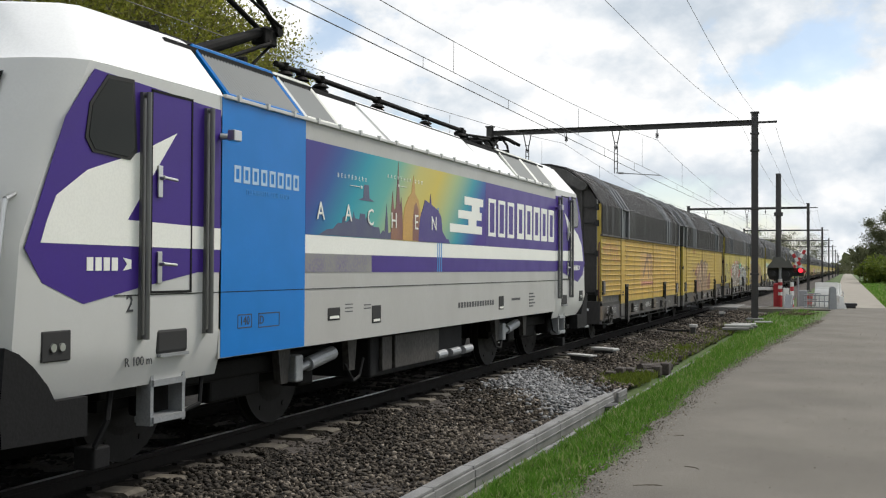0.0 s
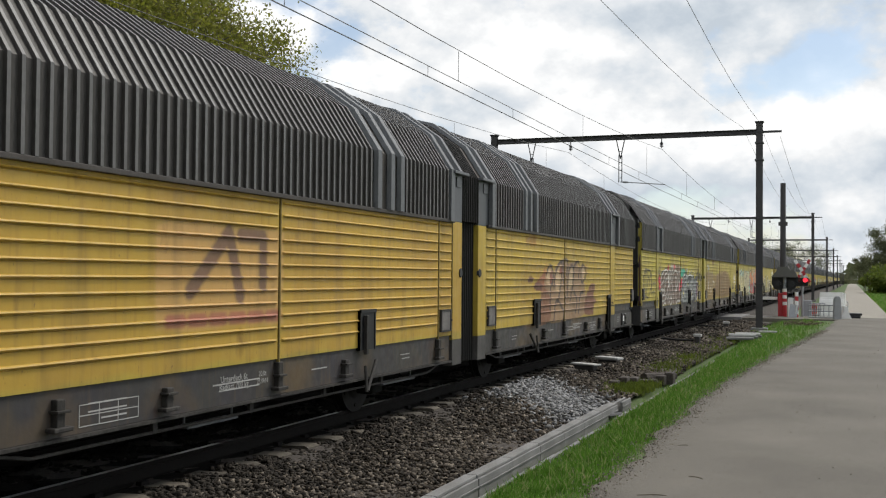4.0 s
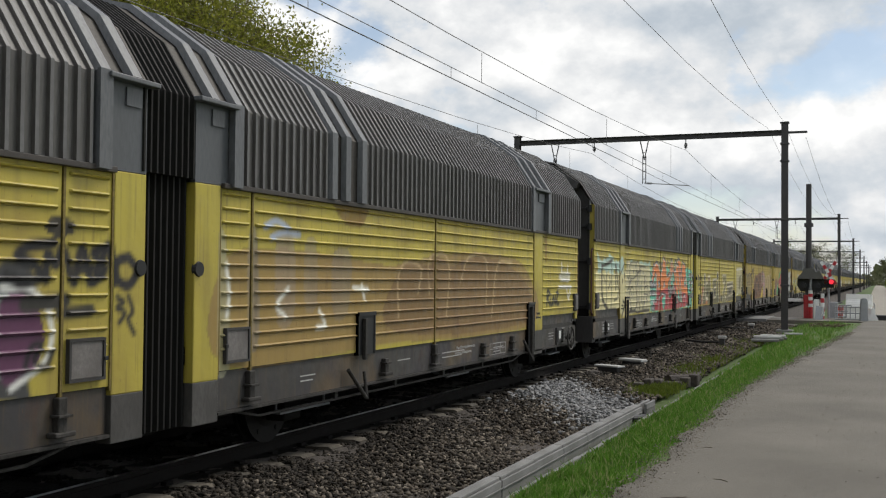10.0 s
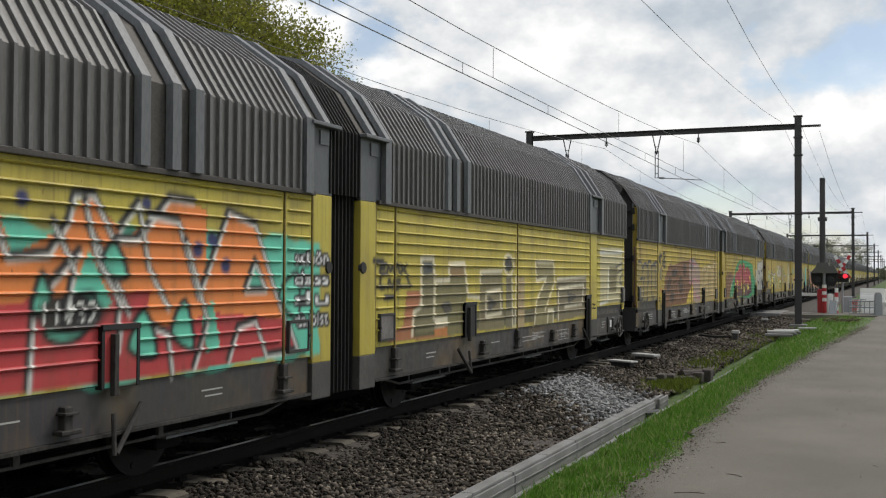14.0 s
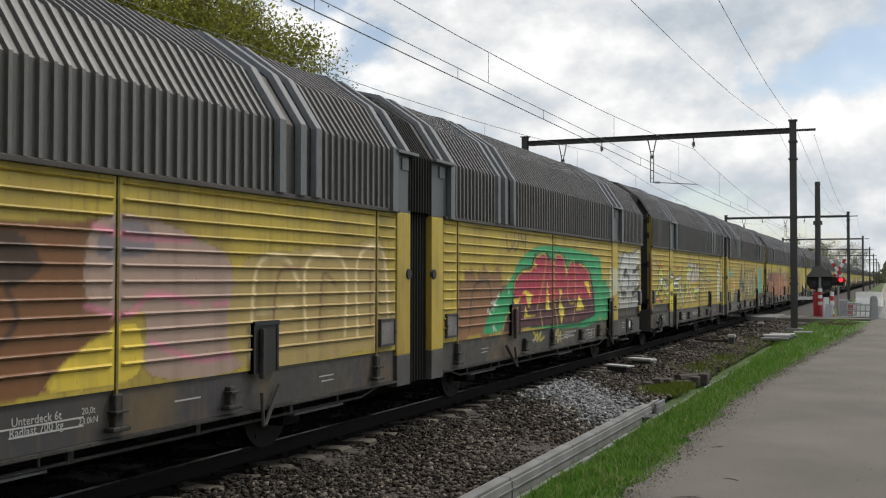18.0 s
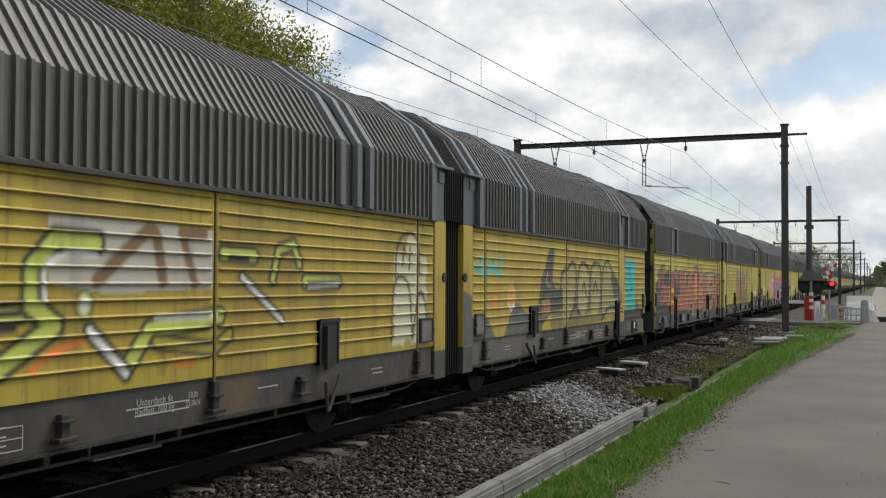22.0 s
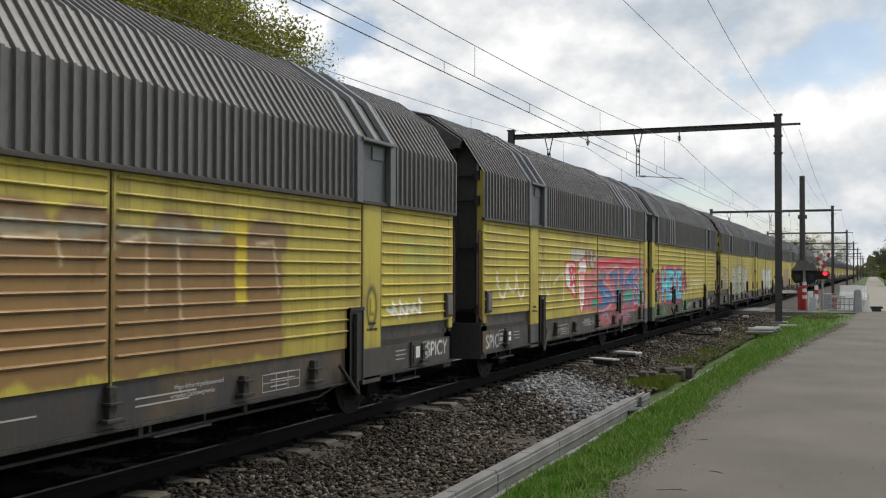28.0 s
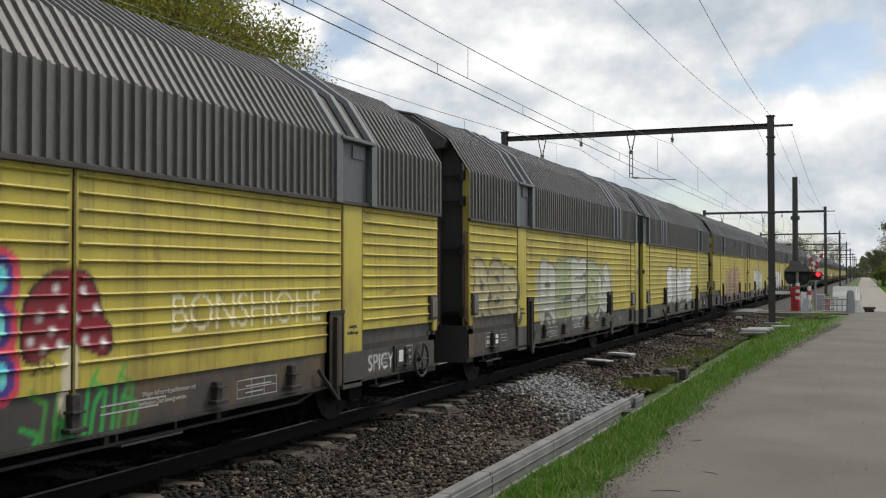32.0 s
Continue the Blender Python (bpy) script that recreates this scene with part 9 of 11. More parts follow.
    # seam line along the side
    bm = bmesh.new()
    box(bm, 1.465, 1.476, -7.3, 7.3, 1.468, 1.476)
    P("seam", bm, VALANCE)
    # livery of the middle
    P("blue_field", flat_shape([(-5.82, 0.885), (-4.25, 0.885), (-4.25, 3.225), (-5.82, 3.225)], 1.465, 1.4745), BLUE, "bright blue paint field")
    P("picture_field", flat_shape([(-4.245, 2.04), (1.6, 2.04), (1.6, 3.03), (-4.245, 3.03)], 1.465, 1.4745), PICTURE, "teal and yellow sunset picture panel")
    P("purple_field", flat_shape([(1.604, 2.04), (5.835, 2.04), (5.835, 3.03), (1.604, 3.03)], 1.465, 1.4745), PURPLE, "deep purple paint field")
    P("cream_stripe", flat_shape([(-4.245, 1.845), (5.835, 1.845), (5.835, 2.037), (-4.245, 2.037)], 1.465, 1.4745), LOCO_CREAM, "cream white stripe")
    P("purple_stripe", flat_shape([(-2.6, 1.645), (5.835, 1.645), (5.835, 1.842), (-2.6, 1.842)], 1.465, 1.4745), PURPLE, "deep purple stripe")
    P("purple_stripe", flat_shape([(-4.245, 1.645), (-2.604, 1.645), (-2.604, 1.842), (-4.245, 1.842)], 1.465, 1.4745),
      material("fading_stripe", (0.30, 0.30, 0.24), 0.4, 0, 0.1, 1.2, 30, 0, second=(0.13, 0.10, 0.24)), "stripe fading from grey to purple")
    # skyline silhouettes
    SILH = [material("skyline_grey", (0.075, 0.085, 0.15), 0.4, 0, 0.15, 2, second=(0.05, 0.045, 0.16)), material("skyline_brown", (0.30, 0.13, 0.06), 0.4, 0, 0.3, 1.6, second=(0.13, 0.045, 0.09)),
            material("skyline_violet", (0.045, 0.022, 0.19), 0.4, 0, 0.1, 3), material("skyline_gold", (0.50, 0.29, 0.07), 0.4, 0, 0.2, 2)]
    shapes = [(0, [(-3.95, 2.045), (-3.76, 2.11), (-3.62, 2.12), (-3.5, 2.19), (-3.4, 2.19), (-3.38, 2.26), (-3.33, 2.27), (-3.31, 2.20), (-3.12, 2.27), (-3.1, 2.34), (-3.07, 2.26), (-2.95, 2.25), (-2.93, 2.32), (-2.80, 2.32), (-2.78, 2.25),
                   (-2.69, 2.36), (-2.66, 2.22), (-2.55, 2.18), (-2.4, 2.18), (-2.36, 2.10), (-2.28, 2.15), (-2.2, 2.12), (-2.14, 2.12), (-2.02, 2.14), (-2.02, 2.045)]),
              (0, [(-2.98, 2.475), (-2.85, 2.51), (-2.83, 2.66), (-2.70, 2.66), (-2.68, 2.51), (-2.53, 2.475)]),
              (0, [(-2.24, 2.10), (-2.215, 2.27), (-2.18, 2.47), (-2.15, 2.27), (-2.12, 2.10)]),
              (1, [(-2.05, 2.045), (-2.04, 2.40), (-2.0, 2.64), (-1.96, 2.42), (-1.90, 2.44), (-1.83, 3.02), (-1.775, 2.44), (-1.73, 2.58), (-1.69, 2.38), (-1.68, 2.045)]),
              (3, [(-1.675, 2.045), (-1.67, 2.30), (-1.62, 2.46), (-1.50, 2.60), (-1.39, 2.66), (-1.38, 2.76), (-1.355, 2.80), (-1.33, 2.89), (-1.31, 2.80), (-1.28, 2.76), (-1.275, 2.66), (-1.16, 2.58), (-1.07, 2.40), (-1.05, 2.045)]),
              (1, [(-1.36, 2.05), (-1.36, 2.30), (-1.30, 2.50), (-1.24, 2.55), (-1.16, 2.45), (-1.12, 2.05)]),
              (2, [(-1.16, 2.043), (-1.12, 2.34), (-1.02, 2.46), (-0.93, 2.60), (-0.76, 2.56), (-0.73, 2.69), (-0.70, 2.55), (-0.44, 2.48), (-0.33, 2.40), (-0.28, 2.20), (-0.12, 2.10), (-0.04, 2.10), (0.02, 2.043)])]
    for c, o in shapes:
        P("skyline_shape", flat_shape(o, 1.470, 1.4765 + 0.0006 * shapes.index((c, o))), SILH[c])
    letters("AACHENER DOM", 0.048, LOCO_CREAM, L, Matrix.Translation((1.4805, -1.6, 2.815)) @ SIDE, "caption", 0.002, 2.75)
    letters("BELVEDERE", 0.048, LOCO_CREAM, L, Matrix.Translation((1.4765, -3.14, 2.715)) @ SIDE, "caption", 0.002, 2.6)
    for y0, y1, y2 in ((-1.82, -1.58, -1.835), (-3.2, -2.9, -2.915)):
        bm = bmesh.new()
        zc = 2.72 if y0 > -2 else 2.625
        box(bm, 1.476, 1.4812, y0, y1, zc - 0.003, zc + 0.003)
        box(bm, 1.476, 1.4815, y2, y2 + 0.03, zc - 0.016, zc + 0.016)
        P("caption_pointer", bm, LOCO_CREAM)
    bm = bmesh.new()
    for k in range(3):
        box(bm, 1.47, 1.4775, -0.46 + 0.07 * k, -0.43 + 0.07 * k, 1.645, 2.52 - 0.1 * k)
    P("light_bars", bm, MID_BLUE)
    for ch, y, z in zip("AACHEN", (-3.92, -3.25, -2.66, -1.97, -1.24, -0.61), (2.29, 2.30, 2.28, 2.27, 2.28, 2.29)):
        letters(ch, 0.20, LOCO_CREAM, L, Matrix.Translation((1.4835, y, z)) @ SIDE, label="cream white letter")
    # words of the owners as plain shapes
    for k in range(8):
        a = -5.62 + 0.158 * k
        bm = bmesh.new()
        for y0, y1, c, d in ((a, a + 0.03, 2.475, 2.63), (a + 0.085, a + 0.115, 2.475, 2.63), (a + 0.03, a + 0.085, 2.60, 2.63), (a + 0.03, a + 0.085, 2.475, 2.505)):
            box(bm, 1.472, 1.478, y0, y1, c, d)
        P("name_shape", bm, PALE_BLUE)
    letters("FLEXIBILITY FOR RENT", 0.052, MID_BLUE, L, Matrix.Translation((1.4755, -5.0, 2.395)) @ SIDE, spread=1.15)
    for y0, y1, z0, z1 in ((0.62, 1.47, 2.63, 2.75), (0.36, 1.40, 2.42, 2.54), (0.02, 1.42, 2.21, 2.33), (0.80, 1.16, 2.33, 2.42), (0.95, 1.30, 2.54, 2.63)):
        bm = bmesh.new()
        box(bm, 1.4746, 1.479, y0, y1, z0, z1)
        P("emblem_bar", bm, LOCO_CREAM)
    def frame_shape(a, wd, z0, z1, t):
        bm = bmesh.new()
        for y0, y1, c, d in ((a, a + t, z0, z1), (a + wd - t, a + wd, z0, z1), (a + t, a + wd - t, z1 - t, z1), (a + t, a + wd - t, z0, z0 + t)):
            box(bm, 1.4746, 1.479, y0, y1, c, d)
        P("name_shape", bm, LOCO_CREAM)

    for k in range(3):
        frame_shape(1.74 + 0.50 * k, 0.36, 2.20, 2.79, 0.06)
    for k in range(5):
        frame_shape(3.28 + 0.505 * k, 0.40, 2.20, 2.80, 0.095)
    # hatches, plates and small lettering
    for y0, y1, z0, z1 in ((-3.72, -3.42, 1.12, 1.26), (-2.58, -2.32, 1.04, 1.25), (2.30, 2.56, 1.03, 1.25)):
        bm = bmesh.new()
        box(bm, 1.42, 1.476, y0, y1, z0, z1, 0.008)
        h = P("wall_hatch", bm, DEEP)
        bm = bmesh.new()
        box(bm, 1.47, 1.482, y0 + 0.04, y1 - 0.04, z0 + 0.02, z0 + 0.05)
        part("sill", bm, LOCO_CREAM, h)
    bm = bmesh.new()
    for k in range(14):
        box(bm, 1.466, 1.4725, 0.40 + 0.12 * k, 0.48 + 0.12 * k, 1.12, 1.20)
    P("number_bars", bm, INK)
    letters("R 100 m", 0.075, INK, L, Matrix.Translation((1.4725, -6.99, 0.945)) @ SIDE)
    bm = bmesh.new()
    for y0, y1, z0, z1 in ((-5.54, -5.29, 1.13, 1.14), (-5.54, -5.29, 1.25, 1.26), (-5.54, -5.53, 1.13, 1.26), (-5.30, -5.29, 1.13, 1.26), (-5.17, -4.77, 1.12, 1.13), (-5.17, -4.77, 1.25, 1.26), (-5.17, -5.16, 1.12, 1.26), (-4.78, -4.77, 1.12, 1.26)):
        box(bm, 1.472, 1.4765, y0, y1, z0, z1)
    P("plate_frames", bm, INK)
    letters("140", 0.085, INK, L, Matrix.Translation((1.476, -5.415, 1.195)) @ SIDE)
    letters("D", 0.085, INK, L, Matrix.Translation((1.476, -5.11, 1.19)) @ SIDE)
    bm = bmesh.new()
    for k in range(5):
        box(bm, 1.466, 1.4722, 4.05, 4.32 + 0.1 * (k % 2), 1.02 + 0.055 * k, 1.045 + 0.055 * k)
        box(bm, 1.466, 1.4722, -3.3 + 0.5 * (k % 2), -3.1 + 0.5 * (k % 2), 1.2 + 0.02 * k, 1.21 + 0.02 * k)
    box(bm, 1.466, 1.4722, 3.0, 3.5, 1.16, 1.20)
    P("stencil_bars", bm, INK)
    # sloping roof side: grilles and panels
    def slope(y0, y1, mat, name, lift=0.0, label="", ends=0.0):
        for sx in (-1, 1):
            bm = bmesh.new()
            a = [(sx * (1.455 + lift), y0, 3.25), (sx * (1.455 + lift), y1, 3.25), (sx * (1.06 + lift), y1 - ends, 3.73), (sx * (1.06 + lift), y0 - ends, 3.73)]
            b2 = [(x - sx * 0.05, y, z - 0.05) for x, y, z in a]
            va, vb = [bm.verts.new(p) for p in a], [bm.verts.new(p) for p in b2]
            bm.faces.new(va), bm.faces.new(vb[::-1])
            for i in range(4):
                bm.faces.new((va[i], vb[i], vb[(i + 1) % 4], va[(i + 1) % 4]))
            bmesh.ops.recalc_face_normals(bm, faces=bm.faces)
            made = P(name, bm, mat, label)
        return made

    def grille(y0, y1, mat):
        g = slope(y0, y1, DEEP, "roof_grille", -0.012, "fine roof grille in a frame")
        bm = bmesh.new()
        n = int((y1 - y0) / 0.055)
        for k in range(n):
            y = y0 + 0.05 + (y1 - y0 - 0.1) * k / (n - 1)
            rod(bm, (1.43, y, 3.28), (1.07, y, 3.715), 0.013, 0.013, 4)
        tagged(part("grille_mesh", bm, MESH_GREY, g), kind="stuff")
        bm = bmesh.new()
        tube(bm, [(1.455, y0 + 0.02, 3.25), (1.455, y1 - 0.02, 3.25), (1.06, y1 - 0.02, 3.73), (1.06, y0 + 0.02, 3.73), (1.455, y0 + 0.02, 3.25)], 0.028, 6)
        part("grille_frame", bm, mat, g)

    grille(-5.72, -4.28, BLUE)
    grille(-4.24, -3.45, LOCO_CREAM)
    slope(-3.42, -2.10, LOCO_WHITE, "roof_panel", 0, "white roof panel", 0.12)
    slope(-2.06, 1.75, LOCO_WHITE, "roof_panel", 0.03, "white roof panel", 0.30)
    slope(1.80, 3.30, LOCO_WHITE, "roof_panel", 0, "white roof panel", 0.12)
    grille(3.36, 4.60, LOCO_CREAM)
    grille(4.64, 5.78, LOCO_CREAM)
    bm = bmesh.new()
    box(bm, -1.12, 1.12, -6.2, 6.2, 3.55, 3.71)
    P("roof_deck", bm, VALANCE)
    bm = bmesh.new()
    box(bm, 1.44, 1.50, -5.8, 5.8, 3.215, 3.25, 0.006)
    for k in range(22):
        box(bm, 1.48, 1.515, -5.6 + 0.52 * k, -5.56 + 0.52 * k, 3.21, 3.27)
    P("rain_gutter", bm, LOCO_GREY)
    # roof gear: folded pantographs, insulators, bus bar
    for s in (-1, 1):
        p = P("pantograph", bm_panto(s), DARK_STEEL, "raised black pantograph" if s < 0 else "folded black pantograph")
        for x in (-0.55, 0.55):
            for y in (4.2, 5.4):
                bm = bmesh.new()
                for k in range(4):
                    rod(bm, (x, s * y, 3.71 + 0.05 * k), (x, s * y, 3.75 + 0.05 * k), 0.09, 0.06, 10)
                part("insulator", bm, DARK_STEEL, p)
    bm = bmesh.new()
    rod(bm, (0.62, -3.4, 4.02), (0.62, 3.0, 4.02), 0.035)
    P("bus_bar", bm, DARK_STEEL)
    for y in (-3.2, -2.8, -2.3, -0.6, 1.2, 2.8):
        bm = bmesh.new()
        for k in range(5):
            rod(bm, (0.62, y, 3.70 + 0.055 * k), (0.62, y, 3.74 + 0.055 * k), 0.11, 0.07, 10)
        rod(bm, (0.62, y, 3.98), (0.62, y, 4.06), 0.06)
        P("insulator", bm, DARK_STEEL)
    bm = bmesh.new()
    for k in range(6):
        tube(bm, [(0.85 - 0.05 * k, -5.9 + 0.12 * k, 3.72), (0.9 - 0.05 * k, -6.15 + 0.12 * k, 3.86), (0.85 - 0.05 * k, -6.5 + 0.1 * k, 3.80), (0.8 - 0.04 * k, -6.9, 3.76)], 0.018, 6)
    P("roof_cables", bm, DARK_STEEL)
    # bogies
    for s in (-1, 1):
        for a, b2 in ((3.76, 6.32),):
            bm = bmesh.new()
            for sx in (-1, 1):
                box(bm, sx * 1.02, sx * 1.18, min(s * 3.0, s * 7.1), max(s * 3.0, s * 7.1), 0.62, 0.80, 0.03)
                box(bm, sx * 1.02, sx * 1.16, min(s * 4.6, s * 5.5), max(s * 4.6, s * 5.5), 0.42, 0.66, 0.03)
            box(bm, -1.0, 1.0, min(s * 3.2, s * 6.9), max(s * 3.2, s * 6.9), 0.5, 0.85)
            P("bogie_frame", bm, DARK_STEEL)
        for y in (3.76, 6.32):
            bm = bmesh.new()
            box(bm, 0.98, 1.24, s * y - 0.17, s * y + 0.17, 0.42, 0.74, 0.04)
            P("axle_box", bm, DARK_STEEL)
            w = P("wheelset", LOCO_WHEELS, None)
            w.location = (0, s * y, 0.60)
            WHEELS.append((w, 0.60))
        bm = bmesh.new()
        y0 = s * 3.55
        rod(bm, (1.30, y0 - 0.30, 0.66), (1.30, y0 + 0.28, 0.74), 0.075, 0.075, 14)
        rod(bm, (1.30, y0 - 0.52, 0.63), (1.30, y0 - 0.30, 0.66), 0.045, 0.045, 12)
        box(bm, 1.24, 1.36, y0 - 0.66, y0 - 0.50, 0.50, 0.78, 0.02)
        P("yaw_damper", bm, GALV, "grey yaw damper")
        for y in (2.75, 4.35):
            bm = bmesh.new()
            slab(bm, [(s * y - 0.13, 0.88), (s * y + 0.13, 0.88), (s * y + 0.07, 0.50), (s * y - 0.07, 0.50)], "x", 1.22, 1.30)
            P("hanger", bm, SILL_GREY)
        bm = bmesh.new()
        tube(bm, [(1.32, s * 3.0, 0.6), (1.34, s * 2.8, 0.38), (1.32, s * 2.6, 0.42), (1.30, s * 2.45, 0.62)], 0.018, 6)
        tube(bm, [(1.34, s * 5.9, 0.85), (1.38, s * 6.0, 0.5), (1.36, s * 6.25, 0.45)], 0.018, 6)
        P("hose", bm, VALANCE)
        bm = bmesh.new()
        tube(bm, [(1.30, s * 7.1, 0.8), (1.34, s * 7.2, 0.5), (1.30, s * 7.3, 0.3)], 0.025, 6)
        box(bm, 1.1, 1.3, s * 7.2 - 0.1, s * 7.2 + 0.1, 0.12, 0.3, 0.02)
        P("sand_pipe", bm, VALANCE)
    bm = bmesh.new()
    box(bm, -1.25, 1.28, -2.2, 1.1, 0.35, 0.86, 0.03)
    P("transformer", bm, VALANCE, "dark transformer box under the floor")
    bm = bmesh.new()
    box(bm, 1.28, 1.33, -1.95, -1.65, 0.42, 0.84, 0.01)
    box(bm, 1.28, 1.33, -1.55, 0.0, 0.42, 0.84, 0.01)
    P("equipment_case", bm, SILL_GREY)
    bm = bmesh.new()
    for k in range(3):
        rod(bm, (1.32, -0.1 + 0.55 * k, 0.47), (1.32, 0.25 + 0.55 * k, 0.48), 0.06, 0.06, 12)
    P("pipe", bm, GALV)
    TRAIN.append((L, 14.0))
    return L


def bm_ladder(s):
    bm = bmesh.new()
    for a in (6.74, 6.30):
        box(bm, 1.28, 1.42, s * a - 0.02, s * a + 0.02, 0.40, 0.90)
    for z in (0.42, 0.72):
        box(bm, 1.25, 1.44, min(s * 6.30, s * 6.74), max(s * 6.30, s * 6.74), z, z + 0.05)
    return bm


def bm_panto(s):
    """Current collector: s = -1: raised, knee to the rear; 1: folded flat."""
    bm = bmesh.new()
    for x in (-0.45, 0.45):
        tube(bm, [(x, s * 4.0, 3.95), (x, s * 5.6, 3.95)], 0.04)
    for y in (4.0, 5.6):
        tube(bm, [(-0.6, s * y, 3.95), (0.6, s * y, 3.95)], 0.04)
    box(bm, -0.2, 0.2, min(s * 4.2, s * 4.7), max(s * 4.2, s * 4.7), 3.75, 3.98, 0.02)
    if s < 0:
        knee = (0, -2.55, 4.62)
        rod(bm, (0, -4.25, 4.0), knee, 0.085, 0.06, 12)
        tube(bm, [(0.16, -4.0, 3.95), (0.14, -2.7, 4.42), (0.0, -2.5, 4.55)], 0.025)
        tube(bm, [(-0.14, -2.45, 4.62), (0.14, -2.45, 4.62)], 0.07, 10)
        box(bm, -0.1, 0.1, -2.75, -2.45, 4.42, 4.62, 0.02)
        for x in (-1, 1):
            tube(bm, [(x * 0.12, -2.55, 4.66), (x * 0.35, -4.35, 5.42)], 0.035)
        tube(bm, [(0.3, -2.7, 4.60), (0.32, -4.4, 5.0)], 0.02)
        tube(bm, [(0.0, -2.45, 4.45), (0.02, -3.1, 4.0), (0.2, -3.3, 3.9)], 0.018)
        for y in (-4.25, -4.55):
            tube(bm, [(-0.85, y, 5.30), (-0.62, y, 5.45), (0.62, y, 5.45), (0.85, y, 5.30)], 0.03)
    else:
        for x in (-0.45, 0.45):
            tube(bm, [(x * 0.6, 5.6, 3.98), (x * 0.3, 3.9, 4.12)], 0.045)
            tube(bm, [(x * 0.3, 3.9, 4.12), (x * 0.9, 5.4, 4.18)], 0.025)
            tube(bm, [(x, 4.2, 4.05), (x, 4.8, 4.1), (x, 5.3, 3.9)], 0.02)
        for y in (5.2, 5.5):
            tube(bm, [(-0.85, y, 4.05), (-0.62, y, 4.18), (0.62, y, 4.18), (0.85, y, 4.05)], 0.03)
        for k in range(3):
            tube(bm, [(0.5 - 0.2 * k, 4.9, 3.95), (0.52 - 0.2 * k, 5.3, 4.22), (0.5 - 0.2 * k, 5.8, 4.1), (0.5 - 0.2 * k, 6.0, 3.8)], 0.022, 6)
        rod(bm, (0.5, 5.5, 3.86), (0.5, 6.1, 3.84), 0.07)
    return bm


LOCO_WHEELS = wheels_mesh(0.60, "wheelset")
make_loco()


# ---- overhead line ----
PORTALS = [41.5, 100, 157, 213, 270, 330, 390, 450]


def portal():
    p = thing("catenary_portal", "dark steel portal with two posts and a beam over the tracks", "catenary portal", "catenary portals")
    for x, top in ((-3.25, 7.55), (-13.75, 7.45)):
        bm = bmesh.new()
        for d in (-0.11, 0.085):
            box(bm, x - 0.12, x + 0.12, d, d + 0.022, -0.5, top)
        box(bm, x - 0.012, x + 0.012, -0.09, 0.09, -0.5, top)
        part("post", bm, MAST, p)
        bm = bmesh.new()
        box(bm, x - 0.3, x + 0.3, -0.3, 0.3, -0.6, -0.16, 0.02)
        part("foundation", bm, CONCRETE, p)
        for z in (1.45, 3.9, 6.1, 6.75):
            bm = bmesh.new()
            box(bm, x - 0.16, x + 0.16, -0.13, 0.13, z, z + 0.07, 0.01)
            part("clamp", bm, MAST, p)
        bm = bmesh.new()
        box(bm, x - 0.16, x + 0.16, -0.14, 0.14, top, top + 0.05)
        part("cap", bm, MAST, p)
    bm = bmesh.new()
    box(bm, -13.75, -3.25, -0.09, 0.09, 7.10, 7.12)
    box(bm, -13.75, -3.25, -0.09, 0.09, 7.28, 7.30)
    box(bm, -13.75, -3.25, -0.012, 0.012, 7.11, 7.29)
    part("beam", bm, MAST, p)
    bm = bmesh.new()
    box(bm, -3.25, -2.45, -0.04, 0.04, 7.16, 7.24)
    part("bracket_arm", bm, MAST, p)
    for x in (-8.52, -12.15):
        bm = bmesh.new()
        tube(bm, [(x - 0.16, 0, 7.1), (x, 0, 6.35), (x + 0.16, 0, 7.1)], 0.022)
        tube(bm, [(x - 0.06, 0, 6.5), (x - 0.06, 0, 5.42)], 0.018)
        tube(bm, [(x + 0.06, 0, 6.5), (x + 0.06, 0, 5.42)], 0.018)
        for z in (5.6, 5.9, 6.2, 6.65):
            tube(bm, [(x - 0.07, 0, z), (x + 0.07, 0, z)], 0.014)
        part("drop_tube", bm, GALV if x < -20 else MAST, p)
        bm = bmesh.new()
        tube(bm, [(x, 0, 5.44), (x + 1.75, 0, 5.30)], 0.018)
        rod(bm, (x + 0.1, 0, 5.43), (x + 0.3, 0, 5.42), 0.04)
        part("registration_arm", bm, GALV, p)
    for x in (-10.53, -6.91):
        bm = bmesh.new()
        rod(bm, (x, 0, 7.1), (x, 0, 6.72), 0.02)
        for z in (6.78, 6.84, 6.90):
            rod(bm, (x, 0, z), (x, 0, z + 0.04), 0.075, 0.05, 12)
        part("insulator", bm, MAST, p)
    return p


def wire(bm, pts, r, seg=5):
    """One unbroken wire through the points."""
    rows = []
    for p in pts:
        rows.append([bm.verts.new((p[0] + r * math.cos(a), p[1], p[2] + r * math.sin(a))) for a in [k * 2 * math.pi / seg for k in range(seg)]])
    for a, b in zip(rows, rows[1:]):
        for k in range(seg):
            bm.faces.new((a[k], a[(k + 1) % seg], b[(k + 1) % seg], b[k]))
    return bm


